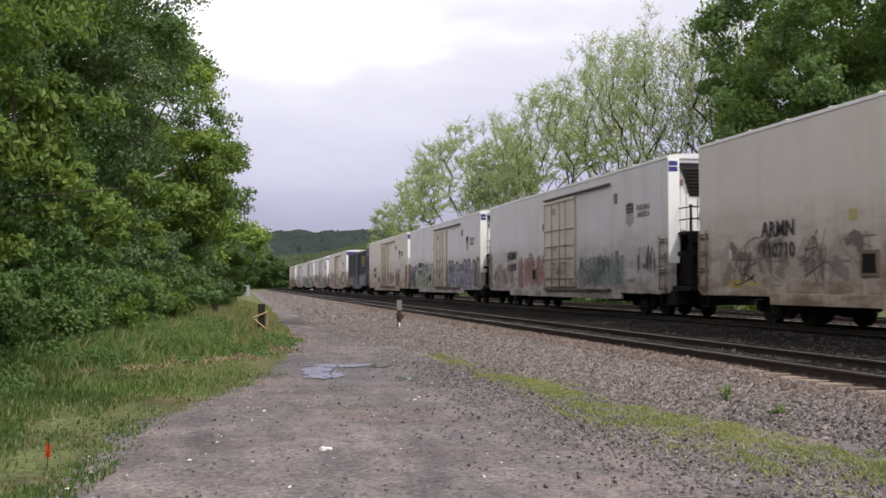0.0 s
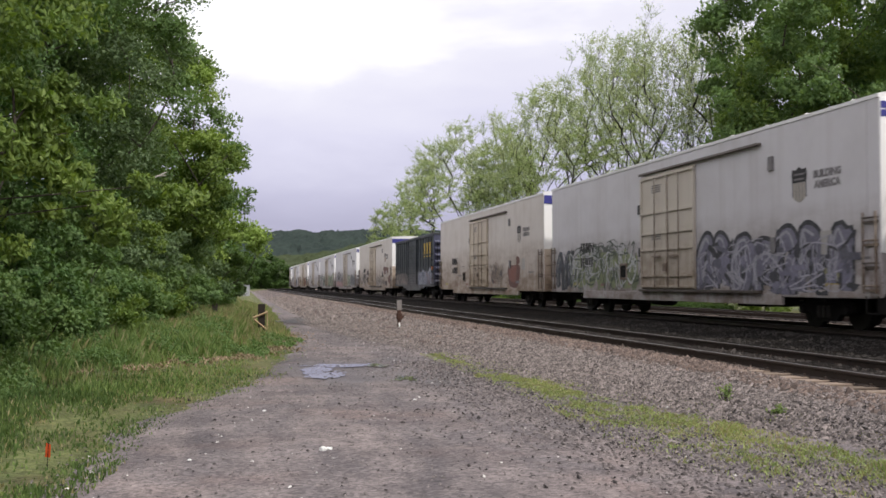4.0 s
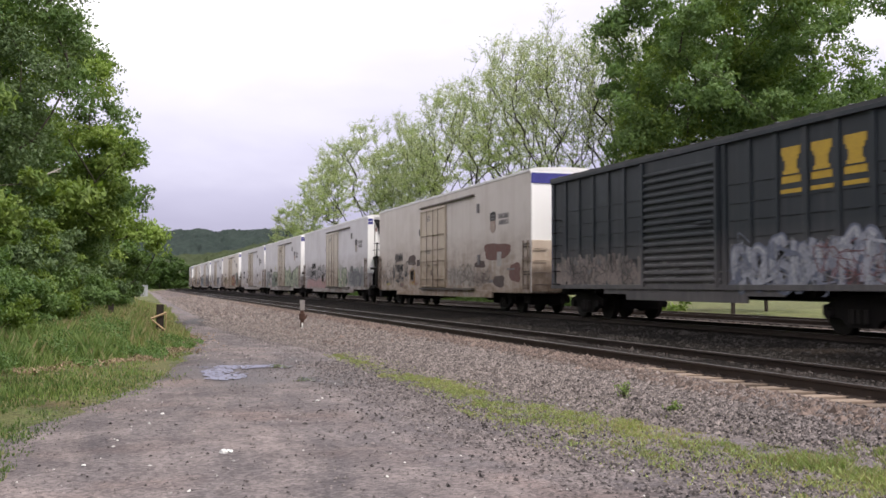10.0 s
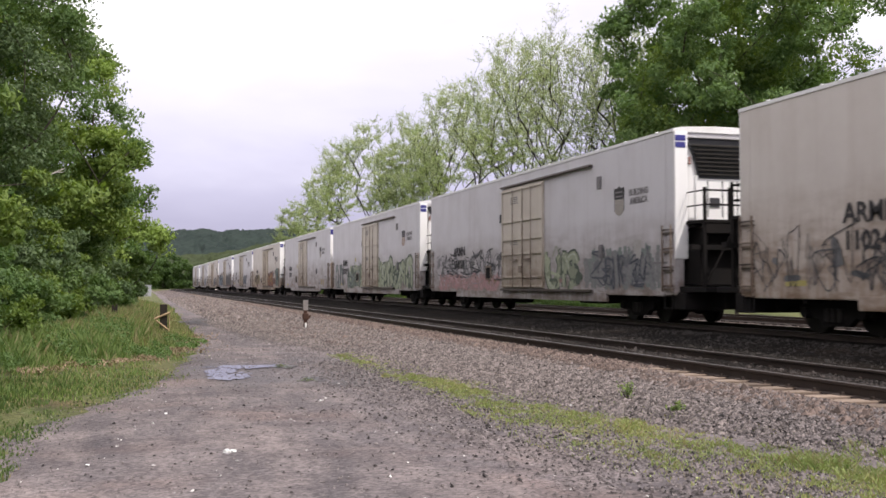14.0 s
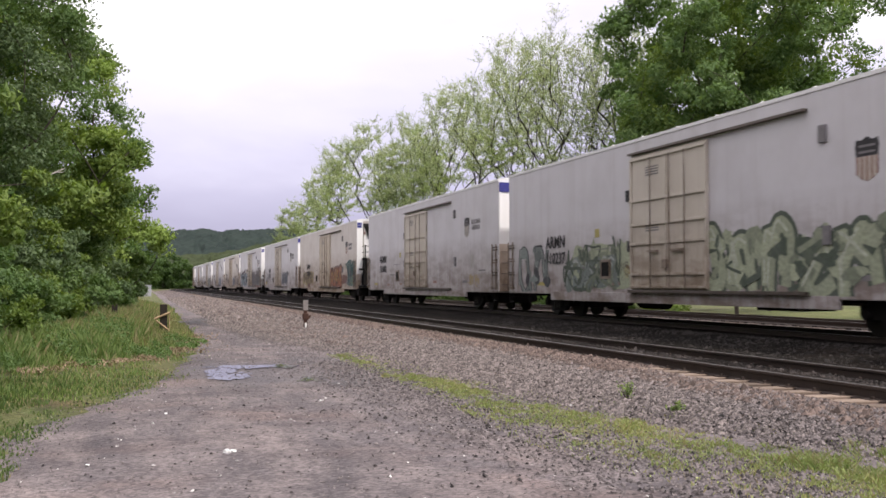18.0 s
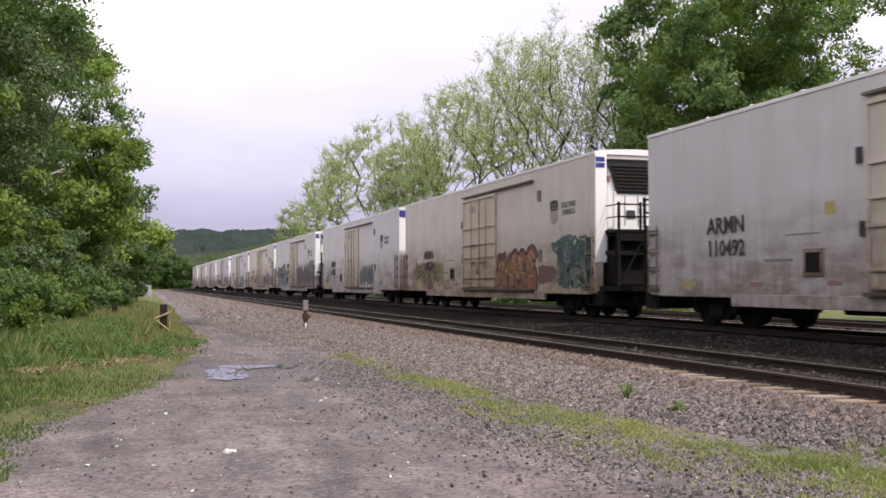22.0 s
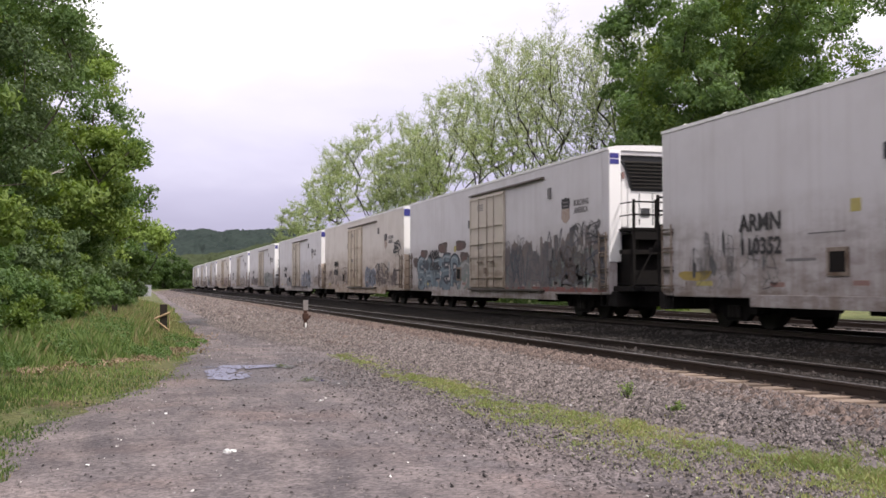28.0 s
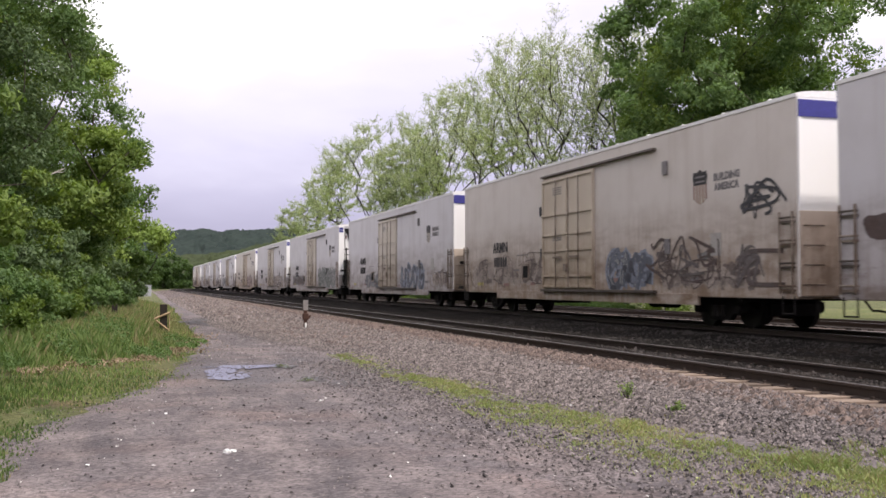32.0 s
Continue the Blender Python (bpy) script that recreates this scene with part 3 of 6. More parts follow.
    for x in (-1.17, -0.45, 0.45, 1.17):
        bm = BM()
        rod(bm, (x, Y1 + 0.88, 2.7), (x, Y1 + 0.88, 3.52), 0.046, n=6)
        part("railing_post", bm, BLACK, plat)
    bm = BM()
    for z in (3.08, 3.45):
        rod(bm, (-1.17, Y1 + 0.88, z), (1.17, Y1 + 0.88, z), 0.024, n=6)
        for sx in (-1, 1):
            rod(bm, (sx * 1.17, Y1 + 0.05, z), (sx * 1.17, Y1 + 0.88, z), 0.018, n=6)
    part("railing", bm, BLACK, plat)
    for nm, lab, boxes in (("tank", "black tank below the platform", [(-1.1, 1.1, -0.38, 0.55, 1.02, 2.0, 0.05)]),
                           ("draft_gear", "", [(-0.75, 0.75, -0.3, 1.1, 0.42, 0.855, 0.04)]),
                           ("end_sill", "", [(-1.45, 1.45, -0.2, 0.35, 0.40, 0.85, 0.03)]),
                           ("cross_beam", "black cross beam in front of the machinery", [(-1.50, 1.50, 0.62, 0.80, 1.93, 2.06, 0.01)]),
                           ("machine_box", "", [(-1.15, -0.6, -0.3, 0.7, 2.02, 2.6, 0.02)]),
                           ("machine_box", "", [(-0.5, 0.9, -0.38, 0.60, 2.02, 2.55, 0.03)]),
                           ("walkway", "", [(-1.38, 1.38, -0.35, 1.25, 0.86, 1.0, 0.01)])):
        bm = BM()
        for x0, x1, ya, yb, z0, z1, bv in boxes:
            box(bm, x0, x1, Y1 + ya, Y1 + yb, z0, z1, bv)
        part(nm, bm, BLACK, car, lab)
    for sx in (-1, 1):
        bm = BM()
        box(bm, sx * 1.12, sx * 1.20, Y1 + 0.78, Y1 + 0.88, 0.95, 2.62)
        part("platform_leg", bm, BLACK, car)
        bm = BM()
        rod(bm, (sx * 1.15, Y1 + 0.86, 1.0), (sx * 0.3, Y1 + 0.86, 2.5), 0.025, n=6)
        part("brace", bm, BLACK, car)
    for sx in (-1, 1):
        bm = BM()
        box(bm, sx * 0.93, sx * 1.02, Y1 - 0.17, Y1 - 0.13, 4.22, 4.42, 0.012)
        part("warning_light", bm, RED, unit, "small red lamp")
    bm = BM()
    box(bm, -0.2, 0.08, Y1 + 0.505, Y1 + 0.52, 1.45, 1.75, 0.006)
    part("notice_plate", bm, SIGN, car)
    # roof
    bm = BM()
    prof = [(-HW - 0.02, ROOF_Z - 0.10), (-HW - 0.02, ROOF_Z - 0.02), (-HW * 0.85, ROOF_Z + 0.03), (-HW * 0.4, ROOF_Z + 0.07), (0, ROOF_Z + 0.085), (HW * 0.4, ROOF_Z + 0.07), (HW * 0.85, ROOF_Z + 0.03), (HW + 0.02, ROOF_Z - 0.02), (HW + 0.02, ROOF_Z - 0.10)]
    a = [bm.verts.new((x, Y0 - 0.04, z)) for x, z in prof]
    b = [bm.verts.new((x, Y1 + 0.02, z)) for x, z in prof]
    for i in range(len(prof) - 1):
        bm.faces.new((a[i], a[i + 1], b[i + 1], b[i]))
    bm.faces.new(a[::-1])
    bm.faces.new(b)
    bm.faces.new((a[-1], a[0], b[0], b[-1]))
    bmesh.ops.recalc_face_normals(bm, faces=bm.faces)
    part("roof", bm, ROOFP, car, "white sheet roof with bright edge")
    bm = BM()
    for k in range(12):
        y = Y0 + 1.0 + k * (BODY_L - 2) / 11
        rod(bm, (-HW + 0.05, y, ROOF_Z + 0.01), (0, y, ROOF_Z + 0.09), 0.02, n=6)
        rod(bm, (0, y, ROOF_Z + 0.09), (HW - 0.05, y, ROOF_Z + 0.01), 0.02, n=6)
    tagged(part("roof_seam", bm, ROOFP, car), kind="stuff")
    # underframe
    bm = BM()
    box(bm, -0.35, 0.35, -CAR_L / 2 + 0.5, CAR_L / 2 - 0.6, 0.74, 1.0)
    for k in range(9):
        y = Y0 + 2.2 + k * (BODY_L - 4.4) / 8
        box(bm, -HW + 0.06, HW - 0.06, y - 0.06, y + 0.06, 0.66, 0.79)
    box(bm, -0.9, 0.2, 2.0, 3.6, 0.42, 0.75, 0.04)
    rod(bm, (0.6, -3.0, 0.55), (0.6, -1.6, 0.55), 0.2, n=12)
    part("underframe", bm, BLACK, car)
    for sgn in (-1, 1):
        bm = BM()
        sbox(bm, sgn, 3.9, BODY_L - 3.9, 0.54, 0.82, -0.08, 0.012, 0.01)
        part("side_sill", bm, skin, car, "grimy steel side sill")
        DC = BODY_L / 2 - 0.55 * sgn   # the door stands nearer the machine end
        # door with its grid of ribs, lock bars and rails
        bm = BM()
        d0, d1 = DC - 1.95, DC + 1.95
        sbox(bm, sgn, d0, d1, 0.92, 4.62, 0.0, 0.06, 0.012)
        door_skin = DOORP if skin is TAN else DOORW
        door = part("door", bm, door_skin, car, "dirty cream sliding plug door")
        bm = BM()
        for z in (0.99, 1.33, 2.17, 2.70, 3.37, 4.52):
            sbox(bm, sgn, d0, d1, z - 0.035, z + 0.035, 0.06, 0.11, 0.008)
        for u in (d0 + 0.04, DC, d1 - 0.04):
            sbox(bm, sgn, u - 0.045, u + 0.045, 0.96, 4.55, 0.06, 0.10, 0.008)
        part("door_rib", bm, door_skin, door)
        bm = BM()
        for u in (DC - 1.0, DC - 0.25, DC + 0.75):
            rod(bm, side(sgn, u, 0.95, 0.13), side(sgn, u, 4.5, 0.13), 0.02, n=6)
        for u in (DC - 0.9, DC + 0.35):
            sbox(bm, sgn, u, u + 0.55, 1.92, 1.98, 0.10, 0.16, 0.006)
        sbox(bm, sgn, DC - 0.12, DC + 0.12, 1.48, 1.72, 0.09, 0.15, 0.01)
        part("lock_bar", bm, HANDLE, door)
        for zz, uu in ((4.02, 0.75), (2.5, 0.75)):
            bm = BM()
            for k in range(4):
                sbox(bm, sgn, DC + uu - 0.35, DC + uu + 0.35, zz + k * 0.07, zz + k * 0.07 + 0.035, 0.061, 0.066)
            part("door_notice", bm, FADED, door)
        bm = BM()
        sbox(bm, sgn, d0 - 3.75, d1 + 0.06, 4.67, 4.735, 0.0, 0.13, 0.01)
        part("door_track", bm, TRACKP, car, "grimy upper door track with its shadow painted in")
        bm = BM()
        sbox(bm, sgn, d0 - 3.75, d1 + 0.1, 0.82, 0.90, 0.0, 0.13, 0.01)
        part("lower_track", bm, TRACKP, car)
        # hardware and placards
        for u, z, w, h, m in ((d1 + 0.18, 3.40, 0.14, 0.32, LOUVRE), (d1 + 0.14, 1.98, 0.11, 0.30, LOUVRE), (d0 - 4.35, 3.95, 0.22, 0.36, FADED), (d0 - 4.45, 1.85, 0.22, 0.40, FADED)):
            bm = BM()
            sbox(bm, sgn, u, u + w, z, z + h, 0.0, 0.06, 0.01)
            part("door_stop", bm, m, car)
        bm = BM()
        sbox(bm, sgn, d1 + 1.35, d1 + 2.0, 1.22, 1.80, 0.0, 0.03, 0.008)
        vent = part("vent_frame", bm, HANDLE, car)
        bm = BM()
        sbox(bm, sgn, d1 + 1.44, d1 + 1.91, 1.30, 1.72, 0.03, 0.036)
        part("vent", bm, BLACK, vent)
        for u, z, w, h, m in ((d1 + 2.35, 1.55, 1.0, 0.06, FADED), (d1 + 1.45, 2.1, 1.15, 0.03, FADED), (d1 + 3.4, 1.0, 0.5, 0.10, RED), (d1 + 6.2, 1.02, 0.7, 0.12, LABEL), (d1 + 0.8, 1.03, 0.45, 0.10, RED), (d0 - 1.5, 1.12, 0.5, 0.12, RED), (d0 - 5.9, 1.12, 0.6, 0.12, FADED), (d0 - 6.8, 1.75, 0.45, 0.55, SIGN), (d0 - 8.2, 1.6, 0.8, 0.06, FADED)):
            bm = BM()
            sbox(bm, sgn, u, u + w, z, z + h, 0.0, 0.006)
            part("stencil", bm, m, car)
        # grab irons at both ends
        for uu in (0.08, BODY_L - 0.52):
            for k in range(4):
                bm = BM()
                z = 1.02 + 0.49 * k
                a, b = side(sgn, uu, z, 0.07), side(sgn, uu + 0.44, z, 0.07)
                rod(bm, a, b, 0.022, n=6)
                rod(bm, side(sgn, uu, z, 0.0), a, 0.022, n=6)
                rod(bm, side(sgn, uu + 0.44, z, 0.0), b, 0.022, n=6)
                # flat bar below the rung, the rung's shadow given a shape
                sbox(bm, sgn, uu - 0.03, uu + 0.47, z - 0.12, z - 0.07, 0.0, 0.05)
                part("grab_iron", bm, TRACKP if k % 2 else HANDLE, car)
        for uu in (0.06, 0.50, BODY_L - 0.54, BODY_L - 0.10):
            bm = BM()
            sbox(bm, sgn, uu, uu + 0.04, 0.86, 2.62, 0.04, 0.085, 0.006)
            part("ladder_stile", bm, HANDLE, car)
        for uu in (0.1, BODY_L - 0.5):
            bm = BM()
            rod(bm, side(sgn, uu, 0.8, 0.0), side(sgn, uu, 0.42, 0.0), 0.018, n=6)
            rod(bm, side(sgn, uu + 0.4, 0.8, 0.0), side(sgn, uu + 0.4, 0.42, 0.0), 0.018, n=6)
            rod(bm, side(sgn, uu, 0.42, 0.0), side(sgn, uu + 0.4, 0.42, 0.0), 0.018, n=6)
            part("sill_step", bm, BLACK, car)
    # ladder on the plain end
    for k in range(4):
        bm = BM()
        z = 1.05 + 0.42 * k
        rod(bm, (-HW + 0.12, Y0 - 0.12, z), (-HW + 0.6, Y0 - 0.12, z), 0.016, n=6)
        for x in (-HW + 0.12, -HW + 0.6):
            rod(bm, (x, Y0 - 0.12, z), (x, Y0 - 0.02, z), 0.014, n=6)
        part("ladder_rung", bm, HANDLE, car)
    truck(car, -7.9)
    truck(car, 7.9)
    coupler(car, -CAR_L / 2 + 0.02, -1)
    coupler(car, CAR_L / 2 - 0.02, 1)
    return car


def text_mesh(body, height, material):
    cu = bpy.data.curves.new("lettering", "FONT")
    cu.body, cu.size, cu.align_x, cu.align_y = body, height * 1.38, "CENTER", "CENTER"
    cu.extrude, cu.offset, cu.resolution_u = 0.002, 0.012, 2
    tmp = new("lettering", cu)
    me = bpy.data.meshes.new_from_object(tmp)
    bpy.data.objects.remove(tmp)
    me.materials.clear()
    me.materials.append(material)
    return me


def side_frame_matrix(sgn, u, z, d=0.006):
    p = Vector(side(sgn, u, z, d))
    if sgn < 0:
        cols = (Vector((0, -1, 0)), Vector((0, 0, 1)), Vector((-1, 0, 0)))
    else:
        cols = (Vector((0, 1, 0)), Vector((0, 0, 1)), Vector((1, 0, 0)))
    m = Matrix.Identity(4)
    for i, c in enumerate(cols):
        m[0][i], m[1][i], m[2][i] = c
    m.translation = p
    return m


def crest_mesh(red):
    """A plain shield: dark rounded top with two pale bars, striped foot."""
    bm = BM()
    top = [(-0.30, 0.02), (0.30, 0.02), (0.33, 0.22), (0.29, 0.36), (0.15, 0.33), (0.0, 0.40), (-0.15, 0.33), (-0.29, 0.36), (-0.33, 0.22)]
    lo = [bm.verts.new((x, z, -0.002)) for x, z in top]
    hi = [bm.verts.new((x, z, 0.003)) for x, z in top]
    bm.faces.new(lo[::-1])
    bm.faces.new(hi)
    for i in range(len(top)):
        bm.faces.new((lo[i], lo[(i + 1) % len(top)], hi[(i + 1) % len(top)], hi[i]))
    for k in range(2):
        box(bm, -0.22, 0.22, 0.08 + 0.12 * k, 0.125 + 0.12 * k, 0.003, 0.005, mi=1)
    for k in range(9):
        x = -0.272 + 0.068 * k
        lo_ = -0.46 + 1.15 * (abs(x) ** 1.7)
        box(bm, x - 0.034, x + 0.034, lo_, 0.018, -0.002, 0.002, mi=2 if k % 2 == 0 else 3)
    me = bpy.data.meshes.new("crest")
    bm.to_mesh(me)
    bm.free()
    for m in (INK, FADED, RED if red else FADED, LABEL_PALE):
        me.materials.append(m)
    return me


CREST, CREST_RED = crest_mesh(False), crest_mesh(True)
SLOGAN = text_mesh("BUILDING\nAMERICA", 0.175, FADED)
MARK = text_mesh("ARMN", 0.40, INK)
GCOL = {}


def spray(c):
    if c not in GCOL:
        GCOL[c] = mat("spray_paint_%d" % len(GCOL), c, tuple(v * 0.62 + 0.075 for v in c), rough=0.7, scale=3.2, fine=13, bump=0.0, fine_var=0.55)
    return GCOL[c]


def ribbon(bm, path, weight, place, d, mi=0, step=0.0002):
    """One continuous sprayed stroke along a smooth path."""
    pts = []
    for i in range(len(path) - 1):
        p0, p1, p2, p3 = path[max(0, i - 1)], path[i], path[i + 1], path[min(len(path) - 1, i + 2)]
        for k in range(5):
            s = k / 5
            pts.append(0.5 * ((2 * p1) + (p2 - p0) * s + (2 * p0 - 5 * p1 + 4 * p2 - p3) * s * s + (3 * p1 - p0 - 3 * p2 + p3) * s ** 3))
    pts.append(path[-1])
    rows = []
    for i, p in enumerate(pts):
        g = (pts[min(i + 1, len(pts) - 1)] - pts[max(i - 1, 0)])
        g = Vector((-g.y, g.x)).normalized() * weight * 0.5 if g.length > 1e-5 else Vector((0, weight * 0.5))
        dd = d + step * i
        rows.append((bm.verts.new(place(p + g, dd)), bm.verts.new(place(p - g, dd))))
    for (a, b), (c, e_) in zip(rows, rows[1:]):
        bm.faces.new((a, b, e_, c)).material_index = mi


STROKES = [[(-.8, .9), (-.9, -.1), (-.3, -.9), (.3, -.8), (.6, 0.0), (.2, .5), (-.4, .1), (-.2, -.6)], [(-.8, -.9), (-.3, .9), (.1, .8), (.5, -.9), (.8, -.2), (.2, .0), (-.6, -.1)],
           [(.8, .7), (.1, .95), (-.7, .6), (-.5, .1), (.4, -.1), (.7, -.6), (.0, -.95), (-.8, -.7)], [(-.7, .9), (-.6, -.9), (-.5, .2), (.3, .9), (.8, .5), (.1, .0), (.8, -.9)],
           [(-.9, .6), (-.4, -.8), (.0, .3), (.4, -.8), (.9, .8), (.6, .9)], [(.7, .8), (-.6, .9), (-.8, .0), (.5, .1), (-.7, -.1), (-.6, -.9), (.8, -.8)]]


def graffiti(car, sgn, u0, u1, z0, z1, fill, line, seed, letters=5, weight=0.07, name="graffiti"):
    """Sprayed lettering that cannot be read: a ragged ground, blotches of mixed tone and thin crossing strokes."""
    rg = random.Random(seed)
    w, hz = (u1 - u0) / letters, z1 - z0

    def place(p, d):
        return side(sgn, p.x, max(0.80, p.y), d)

    def tone(k):
        f = fill or GRY
        return spray(tuple(round((1 - k) * p + k * q, 3) for p, q in zip(f, line)))

    def blotch(bm, u, z, ru, rz, d):
        n = 13
        ph = rg.uniform(0, 9)
        ring = []
        for i in range(n):
            a = 2 * math.pi * i / n
            r = 1 + 0.35 * math.sin(2 * a + ph) + rg.uniform(-0.28, 0.28)
            ring.append(bm.verts.new(place(Vector((u + ru * r * math.cos(a), min(z1 + 0.1, z + rz * r * math.sin(a)))), d)))
        c = bm.verts.new(place(Vector((u, z)), d))
        for i in range(n):
            bm.faces.new((c, ring[i], ring[(i + 1) % n]))
    body = None
    if fill:
        bm = BM()
        n = letters * 9
        rows = []
        for i in range(n + 1):
            u = u0 - 0.1 + (u1 - u0 + 0.2) * i / n
            wob = abs(math.sin(math.pi * (i / 9) + seed))
            top = z1 - (0.42 - 0.34 * wob) * hz * rg.uniform(0.3, 1.4)
            bot = z0 + (0.16 - 0.14 * wob) * hz * rg.uniform(0.2, 1.5)
            if i in (0, n):
                top, bot = top - 0.25 * hz, bot + 0.2 * hz
            rows.append((bm.verts.new(place(Vector((u, top)), 0.004)), bm.verts.new(place(Vector((u, bot)), 0.004))))
        for (a, b), (c, e_) in zip(rows, rows[1:]):
            if rg.random() > 0.07:
                bm.faces.new((a, b, e_, c))
        body = part(name, bm, spray(fill), car)
    lift = 0.005
    for i in range(letters):
        c = u0 + (i + 0.5) * w
        zc = (z0 + z1) / 2
        for k in range(4 if fill else 1):
            bm = BM()
            lift += 0.0003
            blotch(bm, c + rg.uniform(-0.5, 0.5) * w, zc + rg.uniform(-0.36, 0.34) * hz, w * rg.uniform(0.08, 0.26), hz * rg.uniform(0.07, 0.24), lift)
            m = tone(rg.choice((0.25, 0.5, 0.5, 0.75)))
            if body is None:
                body = part(name, bm, m, car)
            else:
                part("painted_patch", bm, m, body)
        for k in range(2 if fill else 3):
            st = list(rg.choice(STROKES))
            if rg.random() < 0.6:
                st = st[rg.randint(0, 2):] + st[:2]
            sx, sz, fl = rg.uniform(0.25, 0.62), rg.uniform(0.3, 0.52), rg.choice((-1, 1))
            ou, oz = rg.uniform(-0.55, 0.55) * w, rg.uniform(-0.22, 0.22) * hz
            if rg.random() < 0.5:
                st = [(b_, a_) for a_, b_ in st]
            path = [Vector((c + ou + w * sx * (fl * a_ + rg.uniform(-.5, .5)), min(z1 + 0.05, max(z0 - 0.05, zc + oz + hz * sz * (b_ + rg.uniform(-.5, .5)))))) for a_, b_ in st]
            bm = BM()
            ribbon(bm, path, weight * rg.uniform(0.28, 0.75), place, 0.012 + 0.002 * k)
            part("painted_stroke", bm, tone(rg.choice((0.7, 1.0, 1.0))), body)
    return body


# simple letter paths in a unit box, and bubble shapes for lettering that cannot be read
LETTERS = {"S": [(.95, .85), (.5, 1), (.08, .8), (.2, .55), (.8, .45), (.92, .18), (.5, 0), (.05, .15)], "A": [(.02, 0), (.2, .6), (.5, 1), (.8, .6), (.98, 0)],
           "F": [(.95, .97), (.5, 1), (.12, .95), (.1, .5), (.1, 0)], "E": [(.95, .97), (.4, 1), (.1, .9), (.1, .5), (.1, .1), (.4, 0), (.95, .03)],
           "R": [(.1, 0), (.1, .5), (.12, .98), (.6, 1), (.92, .76), (.6, .48), (.3, .46), (.6, .4), (.95, 0)]}
BARS = {"A": [(.2, .34), (.5, .36), (.8, .34)], "F": [(.12, .5), (.45, .52), (.8, .5)], "E": [(.12, .5), (.45, .52), (.8, .5)]}
BUBBLES = [[(.05, 0), (.05, .6), (.3, .98), (.62, .9), (.7, .45), (.72, 0)], [(.9, .75), (.6, 1), (.2, .85), (.1, .4), (.35, .02), (.8, .1), (.9, .45), (.55, .5)],
           [(.08, 1), (.1, .35), (.4, .0), (.75, .2), (.85, .6), (.85, 1)], [(.05, .1), (.3, .55), (.45, 1), (.62, .5), (.8, .3), (.98, .95)],
           [(.1, .0), (.1, .6), (.15, 1), (.6, .95), (.75, .7), (.3, .5), (.7, .3), (.9, .0)], [(.1, .05), (.1, .95), (.4, .5), (.55, .45), (.8, .9), (.9, .1)]]


def sprayed(car, sgn, area, seed):
    """One sprayed area on a car's side, in the manner that its last entry names."""
    u0, u1, z0, z1, fill, line, letters, weight = area[:8]
    style = area[8] if len(area) > 8 else "mottled"
    if style == "mottled":
        return graffiti(car, sgn, u0, u1, z0, z1, fill, line, seed, letters, weight)
    rg = random.Random(seed)
    hz = z1 - z0

    def place(p, d):
        return side(sgn, p.x, max(0.80, p.y), d)

    def blend(p, q, k):
        return tuple(round(max(0.02, (1 - k) * a_ + k * b_), 3) for a_, b_ in zip(p, q))
    root = None

    def add_part(bm, colour, nm):
        nonlocal root
        ob = part("graffiti" if root is None else nm, bm, spray(colour), root or car)
        root = root or ob
        return ob
    if style == "blot":
        lift = 0.0032
        for i in range(letters):
            bm = BM()
            cu, cz = (u0 + u1) / 2 + rg.uniform(-.12, .12) * (u1 - u0) * (letters > 1), (z0 + z1) / 2 + rg.uniform(-.1, .1) * hz * (letters > 1)
            ph, n = rg.uniform(0, 9), 26
            rim = []
            for j in range(n):
                a_ = 6.2832 * j / n
                k = (abs(math.cos(a_)) ** 4 + abs(math.sin(a_)) ** 4) ** -0.25
                k *= 1 + 0.10 * math.sin(3 * a_ + ph) + rg.uniform(-.05, .05)
                rim.append(bm.verts.new(place(Vector((cu + math.cos(a_) * k * (u1 - u0) * .48 / (1 + .5 * i), cz + math.sin(a_) * k * hz * .48 / (1 + .4 * i))), lift)))
            c = bm.verts.new(place(Vector((cu, cz)), lift))
            for j in range(n):
                bm.faces.new((c, rim[j], rim[(j + 1) % n]))
            add_part(bm, blend(fill, line, 0.45 * (i > 0)), "painted_patch")
            lift += 0.0008
        return root
    if style == "smear":
        n = int((u1 - u0) / 0.16)
        for tone_ in range(3):
            bm = BM()
            for i in range(n):
                u = u0 + (i + rg.uniform(0, 1)) * (u1 - u0) / n
                arch = math.sin(math.pi * (u - u0) / (u1 - u0)) ** 0.4
                top = z1 - hz * rg.uniform(0, 0.5) * (1.3 - arch) - (0.3 * hz * rg.random() if tone_ else 0)
                bot = z0 + hz * rg.uniform(0, 0.25)
                if top - bot < 0.1:
                    continue
                ribbon(bm, [Vector((u, bot)), Vector((u + rg.uniform(-.06, .06), (top + bot) / 2)), Vector((u + rg.uniform(-.1, .1), top))], weight * rg.uniform(0.5, 1.5), place, 0.0032 + 0.0012 * tone_ + 0.00003 * i, 0, 0.00001)
            tagged(add_part(bm, blend(fill, line, 0.5 * tone_), "painted_streak"), kind="stuff")
        return root
    word = letters if isinstance(letters, str) else None
    count = len(word) if word else letters
    w = (u1 - u0) / count
    shapes = []
    for i in range(count):
        paths = [LETTERS[word[i]]] + ([BARS[word[i]]] if word[i] in BARS else []) if word else [rg.choice(BUBBLES), rg.choice(BUBBLES)[:4]]
        if not word:
            paths = [[(x + rg.uniform(-.16, .16), z + rg.uniform(-.14, .10)) for x, z in p] for p in paths]
        x0, lean, sq = i * w + rg.uniform(-.04, .04) * w, rg.uniform(-.12, .12), rg.uniform(0.84, 1.0)
